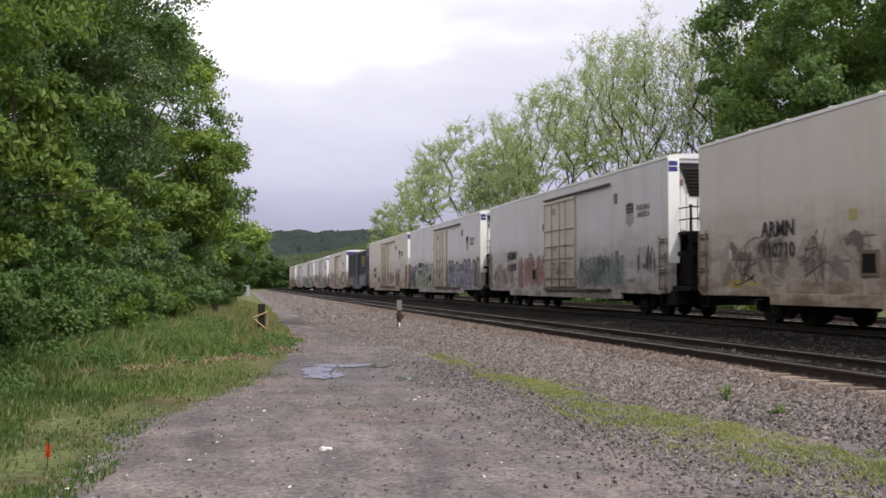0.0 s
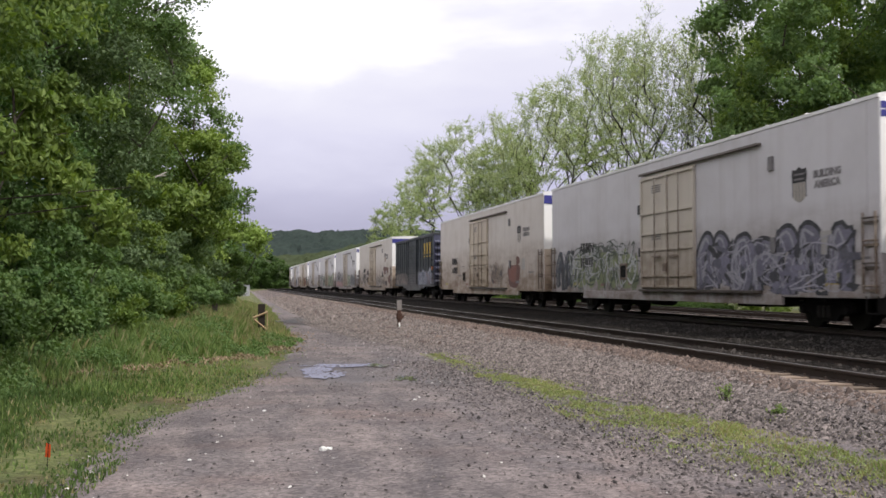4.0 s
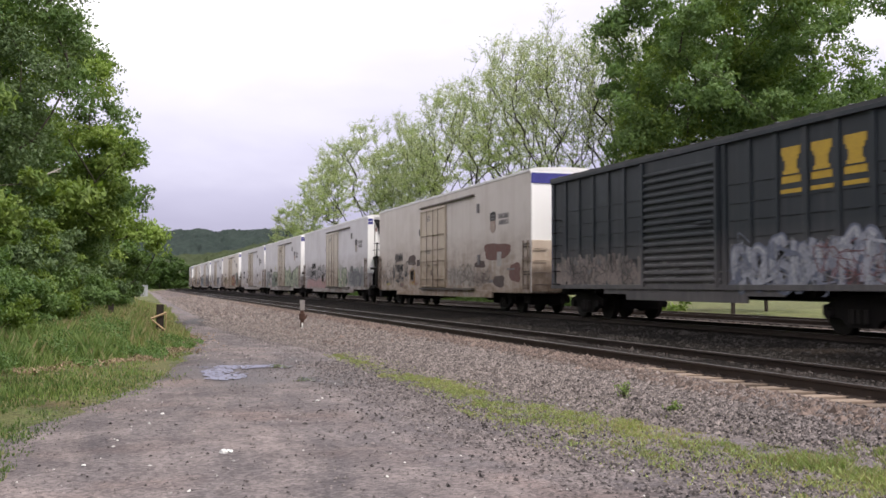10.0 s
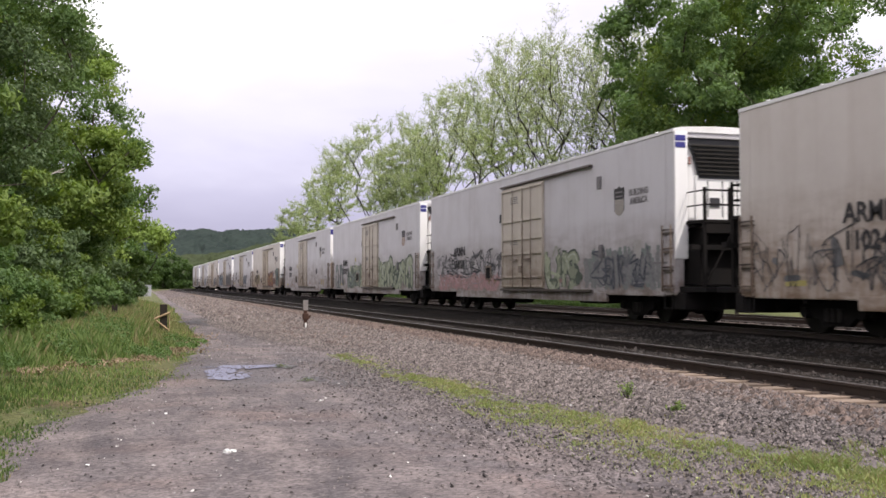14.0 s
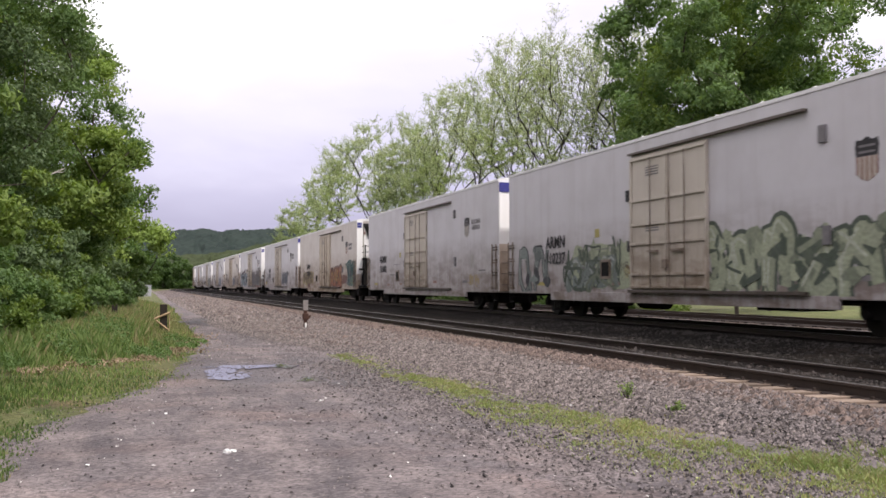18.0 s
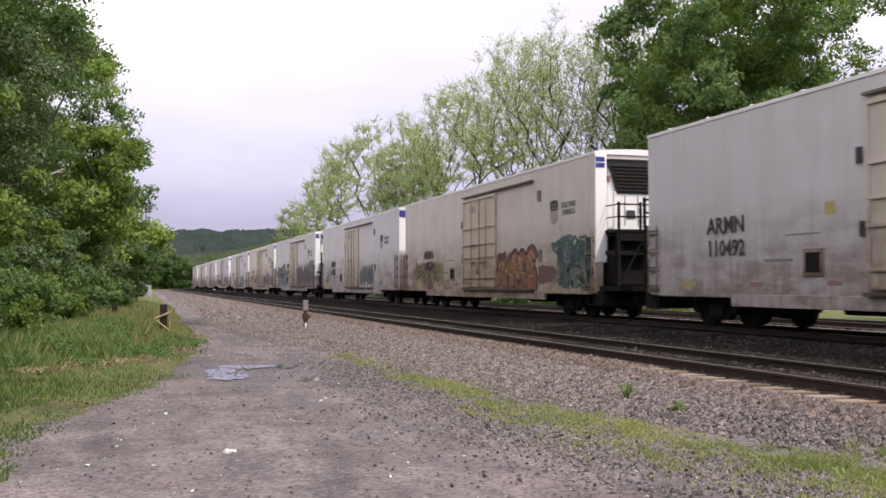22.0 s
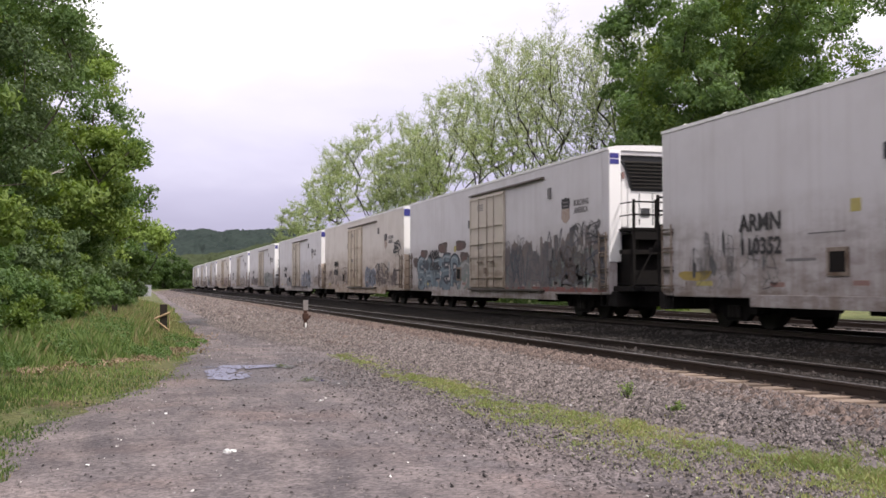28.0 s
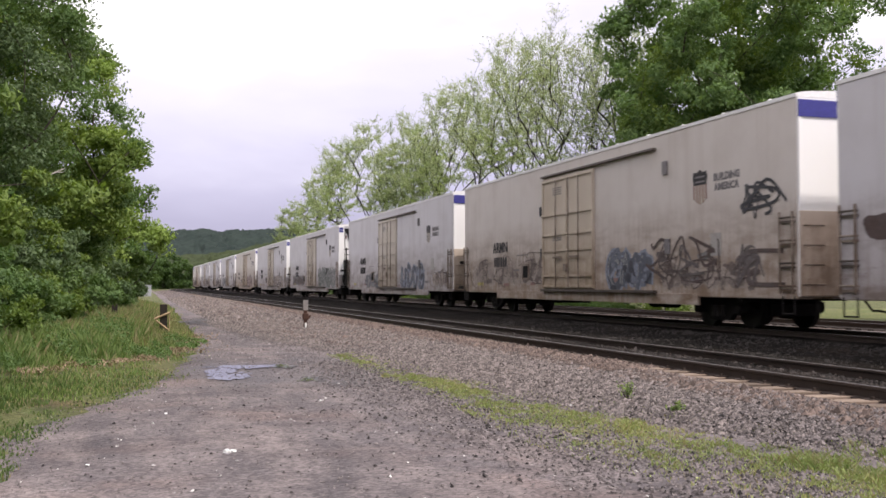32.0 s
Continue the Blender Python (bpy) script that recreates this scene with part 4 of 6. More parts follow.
        for p in paths:
            shapes.append([Vector((u1 - (x0 + w * (0.04 + 0.92 * x + lean * z)), z0 + hz * (0.02 + 0.96 * z * sq) + hz * rg.uniform(-.02, .02))) for x, z in p])
    for p in shapes:
        bm = BM()
        ribbon(bm, p, weight * 1.65, place, 0.0032, 0, 0.00004)
        add_part(bm, line, "painted_outline")
    for i, p in enumerate(shapes):
        bm = BM()
        ribbon(bm, p, weight, place, 0.0062, 0, 0.00004)
        add_part(bm, blend(fill, line, rg.uniform(0, 0.25)), "painted_letter")
        bm = BM()
        ribbon(bm, [q + Vector((weight * .18, weight * .2)) for q in p[: max(3, len(p) * 2 // 3)]], weight * 0.22, place, 0.0092, 0, 0.00004)
        add_part(bm, blend(fill, (0.7, 0.7, 0.66), 0.28), "painted_shine")
    for i in range(count * 9):
        bm = BM()
        u, z = rg.uniform(u0, u1), rg.uniform(z0, z0 + 0.9 * hz)
        d = 0.0115 + 0.0002 * i
        if i % 2:
            ribbon(bm, [Vector((u, z)), Vector((u + rg.uniform(-.3, .3), z + rg.uniform(-.3, .3))), Vector((u + rg.uniform(-.6, .6), z + rg.uniform(-.3, .3)))], weight * rg.uniform(0.12, 0.5), place, d, 0, 0.00002)
        else:
            n, ru, rz = 11, w * rg.uniform(.06, .28), hz * rg.uniform(.05, .2)
            rim = [bm.verts.new(place(Vector((u + ru * math.cos(6.2832 * j / n) * rg.uniform(.6, 1.3), z + rz * math.sin(6.2832 * j / n) * rg.uniform(.6, 1.3))), d)) for j in range(n)]
            bm.faces.new(rim)
        add_part(bm, blend(fill, line, rg.choice((-0.15, 0.15, 0.4, 0.6, 0.9, 1.0))), "painted_stroke" if i % 2 else "painted_patch")
    return root


# colours as they stand on the cars
BLK, GRY, GRN, DGN = (0.04, 0.04, 0.045), (0.22, 0.215, 0.215), (0.27, 0.30, 0.16), (0.07, 0.09, 0.065)
BLU, SLT, ORG, RST, PNK = (0.24, 0.26, 0.32), (0.07, 0.075, 0.095), (0.46, 0.20, 0.06), (0.15, 0.072, 0.06), (0.36, 0.25, 0.235)
OCH, WHT, TEA, BRN = (0.38, 0.28, 0.08), (0.55, 0.55, 0.55), (0.10, 0.19, 0.185), (0.085, 0.058, 0.052)
MAU, ICE, DUN, PGR, SGE = (0.30, 0.28, 0.34), (0.33, 0.42, 0.46), (0.36, 0.30, 0.26), (0.36, 0.39, 0.27), (0.19, 0.22, 0.205)
# car by car: front end (R machine, P plain, C boxcar), paint, number, sprayed areas (u0, u1, z0, z1, fill, line, letters, weight, manner)
CARS = [
    ("R", "T", "110710", [(14.5, 20.8, 1.1, 2.3, DUN, BRN, 5, .05), (19.4, 20.5, 0.95, 1.3, OCH, BRN, 1, .06, "blot"), (20.0, 20.6, 1.75, 2.1, WHT, BLU, 1, .06, "blot"), (12.5, 13.6, 0.9, 2.0, MAU, SLT, 2, .10, "piece")]),
    ("R", "W", "110420", [(1.0, 2.4, 1.4, 2.4, BRN, SLT, 3, .07, "smear"), (3.6, 8.2, 0.95, 2.2, GRY, SGE, 6, .14, "smear"), (4.0, 8.0, 1.0, 2.1, GRY, DGN, 5, .07), (12.8, 16.6, 0.95, 2.4, (0.37, 0.225, 0.20), (0.22, 0.11, 0.10), 4, .10), (17.6, 21.0, 1.0, 2.1, DUN, BRN, 4, .05), (16.9, 19.2, 2.2, 2.65, None, BLK, 3, .035)]),
    ("R", "W", "", [(0.9, 8.5, 0.9, 2.35, (0.19, 0.18, 0.24), BLK, 7, .36, "piece"), (1.0, 8.2, 0.95, 2.2, None, (0.40, 0.38, 0.44), 6, .07), (1.2, 2.2, 1.0, 1.5, OCH, TEA, 2, .06, "blot"), (13.0, 19.8, 0.9, 2.4, GRN, DGN, 6, .10), (13.2, 19.6, 1.0, 2.5, None, WHT, 6, .09), (14.0, 19.0, 2.0, 2.6, None, DGN, 4, .07), (19.4, 21.3, 0.9, 2.4, BLK, SLT, 2, .30, "piece")]),
    ("P", "T", "110890", [(3.6, 5.7, 0.95, 2.1, RST, (0.33, 0.13, 0.10), 2, .08, "blot"), (3.7, 4.3, 2.0, 2.4, RST, BRN, 1, .05, "blot"), (6.4, 9.0, 1.0, 2.1, None, BRN, 4, .04)]),
    ("C", "N", "", []),
    ("P", "T", "110248", [(1.9, 4.8, 2.0, 2.65, RST, BRN, 1, .08, "blot"), (4.6, 5.9, 1.72, 2.0, BRN, RST, 1, .05, "blot"), (5.8, 9.3, 1.0, 1.9, (0.44, 0.39, 0.35), (0.20, 0.17, 0.15), 5, .10), (0.9, 2.0, 1.15, 1.85, RST, BRN, 1, .05, "blot"), (2.5, 3.7, 0.95, 1.4, BRN, RST, 1, .05, "blot"), (4.0, 6.0, 1.05, 1.65, DUN, BRN, 3, .05), (15.8, 21.4, 1.0, 2.2, None, BLK, 6, .05), (14.6, 16.0, 2.0, 2.5, BRN, RST, 1, .06, "blot"), (13.7, 14.5, 1.95, 2.25, BRN, RST, 1, .05, "blot"), (14.8, 15.7, 0.95, 1.9, OCH, (0.30, 0.15, 0.06), 3, .12, "smear")]),
    ("R", "W", "", [(5.8, 8.3, 0.9, 2.2, PGR, DGN, 2, .24, "piece"), (0.8, 5.4, 0.9, 2.2, SGE, GRY, 5, .16, "smear"), (1.2, 4.6, 1.0, 2.0, GRY, SLT, 4, .10), (12.8, 20.9, 1.3, 2.4, None, BLK, 7, .08), (12.8, 20.9, 1.2, 2.3, (0.50, 0.46, 0.47), GRY, 6, .05), (13.0, 20.6, 0.85, 1.5, (0.46, 0.26, 0.26), PNK, 7, .22, "piece"), (16.6, 17.8, 1.45, 1.8, ICE, GRY, 1, .08, "blot"), (13.0, 14.6, 0.95, 1.4, OCH, BRN, 2, .08, "blot")]),
    ("R", "W", "110237", [(1.2, 9.0, 0.9, 2.35, PGR, DGN, 6, .34, "piece"), (12.6, 16.6, 0.9, 2.4, PGR, DGN, 3, .16), (13.2, 16.8, 0.9, 1.9, SGE, DGN, 3, .30, "piece"), (18.4, 21.0, 0.9, 2.4, SGE, BLK, 2, .17, "piece"), (11.2, 12.9, 1.2, 1.7, OCH, BRN, 3, .05)]),
    ("P", "W", "110492", [(2.2, 3.4, 1.0, 1.5, DUN, OCH, 2, .04)]),
    ("R", "T", "110274", [(0.3, 2.7, 0.9, 2.4, (0.09, 0.15, 0.14), BLK, 4, .08), (0.4, 2.9, 1.9, 2.6, None, (0.05, 0.11, 0.10), 3, .16), (0.5, 2.1, 1.05, 1.7, (0.30, 0.25, 0.08), TEA, 3, .10), (4.7, 8.5, 0.95, 2.1, (0.27, 0.095, 0.045), (0.07, 0.035, 0.03), 5, .44, "piece"), (4.9, 8.3, 1.3, 2.0, OCH, (0.20, 0.09, 0.04), 5, .13, "piece"), (2.9, 4.5, 1.1, 1.7, RST, BRN, 1, .05, "blot"), (15.6, 20.4, 1.1, 2.2, (0.30, 0.235, 0.11), BRN, 6, .08), (16.9, 18.2, 0.85, 2.0, RST, BRN, 2, .06, "blot")]),
    ("P", "W", "110352", [(5.7, 9.3, 0.95, 2.3, GRY, SLT, 6, .14, "smear"), (5.8, 7.0, 1.2, 2.3, SGE, SLT, 3, .08, "smear"), (17.4, 20.6, 1.0, 2.3, None, BLK, 6, .022), (19.8, 21.3, 1.15, 1.4, OCH, BRN, 1, .05, "blot")]),
    ("R", "W", "", [(0.3, 9.3, 0.85, 2.8, (0.175, 0.145, 0.135), SLT, 8, .08), (3.4, 8.8, 0.95, 2.3, (0.13, 0.185, 0.185), (0.15, 0.13, 0.13), 7, .14, "smear"), (1.0, 4.4, 0.95, 2.3, SGE, BRN, 4, .08), (8.9, 13.0, 0.95, 2.0, (0.20, 0.17, 0.155), SGE, 4, .13, "smear"), (0.4, 2.6, 2.4, 3.0, None, BLK, 3, .05), (10.4, 14.2, 0.9, 2.1, GRY, SGE, 2, .34, "piece"), (14.0, 20.6, 0.92, 2.3, (0.15, 0.20, 0.235), (0.035, 0.04, 0.055), "SAFER", .31, "piece"), (0.4, 9.0, 0.80, 0.98, (0.20, 0.07, 0.06), BRN, 1, .08, "blot"), (13.3, 14.7, 2.5, 2.95, BRN, RST, 2, .08, "blot"), (12.9, 14.0, 1.8, 2.4, BRN, RST, 2, .08, "blot"), (15.8, 17.2, 2.45, 2.95, BRN, RST, 2, .08, "blot"), (19.0, 20.2, 2.3, 2.75, BRN, RST, 2, .08, "blot"), (20.6, 21.4, 1.9, 2.4, BRN, RST, 1, .08, "blot"), (17.0, 17.9, 1.3, 1.6, WHT, GRY, 1, .08, "blot")]),
    ("P", "T", "", [(0.4, 1.8, 2.6, 3.5, None, BLK, 1, .10), (6.2, 8.8, 0.95, 1.9, SLT, BLU, 3, .30, "piece"), (1.3, 5.9, 1.1, 2.2, None, BRN, 3, .13), (1.5, 5.6, 0.95, 1.7, DUN, BRN, 4, .06), (13.4, 20.8, 1.0, 2.1, DUN, BRN, 6, .05)]),
    ("P", "W", "", [(4.5, 8.6, 0.95, 2.0, SLT, BLU, 4, .24, "piece"), (13.8, 17.0, 0.9, 1.7, GRY, SLT, 3, .08), (0.8, 3.0, 1.0, 1.7, DUN, BRN, 3, .06)]),
    ("R", "W", "", [(1.0, 7.5, 0.9, 2.2, GRY, DGN, 6, .22, "piece"), (14.0, 20.0, 0.95, 1.9, GRY, BRN, 5, .14, "smear")]),
    ("R", "W", "", [(2.0, 8.0, 0.9, 1.9, DUN, BRN, 5, .16, "piece")]),
    ("R", "T", "", [(3.0, 8.0, 0.9, 2.0, PNK, BRN, 4, .20, "piece")]),
    ("R", "W", "", [(13.0, 19.0, 0.9, 2.0, GRY, SLT, 5, .20, "piece")]),
    ("R", "W", "", [(1.0, 7.0, 0.9, 1.9, DUN, BRN, 5, .14, "smear")]),
    ("P", "W", "", [(1.0, 8.5, 0.9, 2.2, DUN, BRN, 6, .14, "smear")]),
    ("R", "T", "", [(13.0, 20.5, 0.9, 2.1, GRY, BRN, 6, .14, "smear")]),
    ("R", "W", "", [(2.0, 8.0, 0.9, 2.2, DUN, SLT, 5, .14, "smear")]),
]

BOX_L, BOX_HW = 18.13, 1.47
BY0, BY1 = -BOX_L / 2 + 0.95, BOX_L / 2 - 0.95
BEAVE = 4.56


def boxcar():
    """A dark steel boxcar with ribbed sides, a corrugated door and corrugated ends."""
    car = tagged(new("boxcar"), "dark navy ribbed steel boxcar with grimy graffitied lower sides", "freight car", "cars of the train")
    bm = BM()
    box(bm, -BOX_HW + 0.06, BOX_HW - 0.06, BY0 + 0.04, BY1 - 0.04, 0.98, BEAVE, 0.01)
    part("body", bm, NAVY, car)
    bm = BM()
    prof = [(-BOX_HW - 0.03, BEAVE - 0.08), (-BOX_HW - 0.03, BEAVE + 0.02), (0, BEAVE + 0.15), (BOX_HW + 0.03, BEAVE + 0.02), (BOX_HW + 0.03, BEAVE - 0.08)]
    a = [bm.verts.new((x, BY0 - 0.03, z)) for x, z in prof]
    b = [bm.verts.new((x, BY1 + 0.03, z)) for x, z in prof]
    for i in range(4):
        bm.faces.new((a[i], a[i + 1], b[i + 1], b[i]))
    bm.faces.new(a[::-1])
    bm.faces.new(b)
    bm.faces.new((a[-1], a[0], b[0], b[-1]))
    bmesh.ops.recalc_face_normals(bm, faces=bm.faces)
    for k in range(14):
        y = BY0 + 0.6 + k * (BY1 - BY0 - 1.2) / 13
        rod(bm, (-BOX_HW, y, BEAVE + 0.03), (0, y, BEAVE + 0.16), 0.03, n=6)
        rod(bm, (0, y, BEAVE + 0.16), (BOX_HW, y, BEAVE + 0.03), 0.03, n=6)
    part("roof", bm, NAVYROOF, car, "dark grey peaked roof with seams")
    L = BY1 - BY0
    for sgn in (-1, 1):
        def bx(b, u0, u1, z0, z1, d0, d1, bevel=0.0, mi=0):
            ya, yb = (BY0 + u0, BY0 + u1) if sgn < 0 else (BY1 - u1, BY1 - u0)
            xa, xb = sorted((sgn * (BOX_HW - 0.06 + d0), sgn * (BOX_HW - 0.06 + d1)))
            return box(b, xa, xb, ya, yb, z0, z1, bevel, mi)
        for u in [0.05, 1.05, 2.05, 3.05, 4.05, 5.05, 6.05] + [10.1, 11.1, 12.1, 13.1, 14.1, 15.1, L - 0.2]:
            b = BM()
            bx(b, u, u + 0.16, 1.0, BEAVE - 0.08, 0.0, 0.05, 0.015)
            part("rib", b, NAVY, car)
        b = BM()
        bx(b, 0.0, L, BEAVE - 0.16, BEAVE - 0.06, 0.0, 0.10, 0.01)
        bx(b, 0.0, L, 0.92, 1.05, 0.0, 0.09, 0.01)
        bx(b, 5.2, L - 5.2, 0.62, 0.95, 0.0, 0.05, 0.01)
        bx(b, 3.8, 5.2, 0.78, 0.95, 0.0, 0.05, 0.01)
        bx(b, L - 5.2, L - 3.8, 0.78, 0.95, 0.0, 0.05, 0.01)
        part("side_sill", b, NAVY, car)
        b = BM()
        bx(b, 6.3, 10.0, 1.0, BEAVE - 0.18, 0.0, 0.06, 0.01)
        dr = part("door", b, NAVY, car, "dark corrugated sliding door")
        for k in range(16):
            b = BM()
            z = 1.12 + 0.19 * k
            bx(b, 6.4, 9.9, z, z + 0.10, 0.06, 0.12, 0.03)
            part("corrugation", b, NAVY, dr)
        b = BM()
        for u in (6.3, 9.9):
            bx(b, u, u + 0.12, 1.0, BEAVE - 0.18, 0.05, 0.14, 0.01)
        bx(b, 6.5, 7.2, 2.55, 2.62, 0.12, 0.16)
        part("door_bar", b, NAVY, dr)
        # yellow emblem drawn as plain shapes
        if sgn < 0:
            for u in (1.28, 2.28, 3.28):
                b = BM()
                bx(b, u, u + 0.70, 3.02, 3.11, 0.003, 0.008)
                for z0, z1, w in ((3.24, 3.42, 0.32), (3.42, 3.52, 0.26), (3.52, 3.74, 0.20), (3.74, 3.84, 0.26), (3.84, 4.02, 0.32)):
                    bx(b, u + 0.35 - w, u + 0.35 + w, z0, z1, 0.003, 0.008)
                tagged(part("emblem", b, YEL, car, "yellow painted emblem block"), kind="stuff")
            b = BM()
            for z in (1.75, 2.15, 2.55, 2.95, 3.4):
                bx(b, 0.1, L - 0.1, z, z + 0.03, 0.0, 0.02)
            part("panel_seam", b, NAVY, car)
        # grab irons
        for uu in (0.25, L - 0.7):
            for k in range(6):
                b = BM()
                z = 1.05 + 0.42 * k
                bx(b, uu, uu + 0.45, z, z + 0.03, 0.14, 0.17)
                bx(b, uu, uu + 0.03, z, z + 0.03, 0.0, 0.15)
                bx(b, uu + 0.42, uu + 0.45, z, z + 0.03, 0.0, 0.15)
                part("grab_iron", b, BLACK, car)
    b = BM()
    box(b, -BOX_HW - 0.09, -BOX_HW - 0.03, BY0 + 0.2, BY0 + 0.5, 2.05, 2.3, 0.01)
    part("reflector", b, mat("orange_reflector", (0.5, 0.14, 0.03), rough=0.5), car)
    for y, d in ((BY0, -1), (BY1, 1)):
        b = BM()
        box(b, -BOX_HW, BOX_HW, min(y, y - d * 0.08), max(y, y - d * 0.08), 0.98, BEAVE + 0.05, 0.01)
        e = part("end_panel", b, NAVYEND, car, "corrugated steel end")
        for k in range(7):
            b = BM()
            z = 1.25 + 0.45 * k
            rod(b, (-BOX_HW + 0.1, y + d * 0.01, z), (BOX_HW - 0.1, y + d * 0.01, z), 0.13, n=10)
            part("corrugation", b, NAVYEND, e)
        b = BM()
        for k in range(8):
            z = 1.0 + 0.4 * k
            rod(b, (-BOX_HW + 0.2, y + d * 0.22, z), (-BOX_HW + 0.65, y + d * 0.22, z), 0.018, n=6)
        for x in (-BOX_HW + 0.2, -BOX_HW + 0.65):
            rod(b, (x, y + d * 0.22, 0.9), (x, y + d * 0.22, 4.0), 0.02, n=6)
        part("end_ladder", b, BLACK, car)
        b = BM()
        box(b, -0.9, 1.1, min(y, y + d * 0.62), max(y, y + d * 0.62), 1.85, 1.91)
        rod(b, (0.7, y + d * 0.25, 2.5), (0.7, y + d * 0.32, 2.5), 0.28, n=16)
        box(b, 0.4, 0.75, min(y, y + d * 0.2), max(y, y + d * 0.2), 2.2, 2.75)
        part("brake_platform", b, BLACK, car)
    b = BM()
    box(b, -0.35, 0.35, -BOX_L / 2 + 0.4, BOX_L / 2 - 0.4, 0.7, 1.0)
    for k in range(8):
        y = BY0 + 1.0 + k * (L - 2) / 7
        box(b, -BOX_HW + 0.12, BOX_HW - 0.12, y - 0.05, y + 0.05, 0.8, 0.98)
    part("underframe", b, BLACK, car)
    truck(car, -6.2)
    truck(car, 6.2)
    coupler(car, -BOX_L / 2 + 0.02, -1)
    coupler(car, BOX_L / 2 - 0.02, 1)
    return car


def boxcar_graffiti(car):
    areas = ((0.6, 5.8, 1.0, 2.1, (0.33, 0.34, 0.39), (0.13, 0.145, 0.20), 7, .17, "piece"), (0.9, 5.6, 1.1, 1.95, None, (0.30, 0.30, 0.32), 6, .030), (0.7, 2.6, 1.1, 1.9, None, (0.20, 0.10, 0.11), 3, .05),
             (9.9, 15.8, 0.9, 2.0, (0.19, 0.165, 0.15), (0.27, 0.22, 0.20), 6, .13, "smear"), (10.2, 15.2, 1.1, 2.0, None, (0.10, 0.085, 0.08), 7, .05), (6.6, 9.6, 1.05, 1.6, None, GRY, 3, .03))
    for i, area in enumerate(areas):
        g = sprayed(car, -1, area, 71 + i)
        g.location = (HW - BOX_HW + 0.006, BY0 - Y0, 0)


WHEELS, TRAIN = [], []
templates = {"W": reefer_template("refrigerator_car", WHITE), "T": reefer_template("refrigerator_car", TAN)}
for k, (front, skin, number, areas) in enumerate(CARS):
    if front == "C":
        car = boxcar()
        boxcar_graffiti(car)
        ws = wheels(car, (-6.2, 6.2), k)
        sgn = -1
    else:
        car = copy_thing(templates[skin], Matrix.Identity(4))
        sgn = -1 if front == "P" else 1
        colour = "white" if skin == "W" else "tan-stained"
        wear = "graffiti along its lower side" if sum(a[1] - a[0] for a in areas) > 9 else ("some graffiti low down" if areas else "few markings")
        tagged(car, "dirty %s refrigerated freight car, %s" % (colour, wear), "freight car", "cars of the train")
        tagged(share("crest", CREST_RED if k in (5, 7, 9, 11, 12) else CREST, car, side_frame_matrix(sgn, 3.75 if sgn < 0 else 3.05, 3.5)), kind="stuff")
        share("slogan", SLOGAN, car, side_frame_matrix(sgn, 2.6 if sgn < 0 else 1.9, 3.52))
        mark_at = 18.4 if number == "110492" else 17.8
        share("reporting_mark", MARK, car, side_frame_matrix(sgn, mark_at, 2.44, 0.022))
        if number:
            tagged(share("car_number", text_mesh(number, 0.38, INK), car, side_frame_matrix(sgn, mark_at, 1.90, 0.022)), kind="stuff")
        else:
            bm = BM()
            for i in range(6):
                sbox(bm, sgn, 17.15 + 0.23 * i, 17.3 + 0.23 * i, 1.72, 2.09, 0.018, 0.022)
            tagged(part("car_number", bm, INK, car), kind="stuff")
        if k in (0, 7, 8, 10, 11):
            bm = BM()
            sbox(bm, sgn, BODY_L / 2 + 3.5, BODY_L / 2 + 3.8, 2.48, 2.74, 0.0, 0.006)
            part("yellow_label", bm, LABEL, car)
        for i, area in enumerate(areas):
            sprayed(car, sgn, area, 100 * k + i)
        ws = wheels(car, (-7.9, 7.9), k)
    TRAIN.append((car, front, k))
    WHEELS.append((ws, 1 if front == "R" else -1))
for tmpl in templates.values():
    for o in list(tmpl.children_recursive) + [tmpl]:
        bpy.data.objects.remove(o)
# ---------- plants ----------
LEAF_DARK = leafmat("leaf_maple", (0.058, 0.115, 0.034), (0.125, 0.198, 0.064))
# darkest leaf tone; on the nearest shrubs it stands in for the maple's shade
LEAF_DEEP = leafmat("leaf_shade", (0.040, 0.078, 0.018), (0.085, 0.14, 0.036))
LEAF_MID = leafmat("leaf_mixed", (0.092, 0.158, 0.052), (0.175, 0.252, 0.09))
LEAF_LIGHT = leafmat("leaf_young", (0.18, 0.26, 0.05), (0.33, 0.42, 0.12))
LEAF_LOCUST = leafmat("leaf_locust", (0.31, 0.36, 0.215), (0.53, 0.565, 0.41), 0.45)
LEAF_SPRING = leafmat("leaf_spring", (0.23, 0.31, 0.10), (0.41, 0.49, 0.21), 0.4)
LEAF_FRESH = leafmat("leaf_fresh", (0.105, 0.165, 0.035), (0.20, 0.265, 0.065), 0.4)
LEAF_GREY = leafmat("leaf_greyish", (0.085, 0.135, 0.060), (0.155, 0.210, 0.100))
BLADE = leafmat("grass_blade", (0.124, 0.187, 0.056), (0.265, 0.335, 0.128), 0.38)
# darker copy of the blade colour, for tree shade painted on the near verge
BLADE_DARK = leafmat("grass_shaded", (0.055, 0.095, 0.028), (0.12, 0.175, 0.052), 0.3)
BLADE_DRY = leafmat("grass_dry", (0.24, 0.205, 0.105), (0.40, 0.34, 0.20), 0.3)
WEED = leafmat("verge_weed", (0.215, 0.26, 0.088), (0.40, 0.44, 0.18), 0.25)


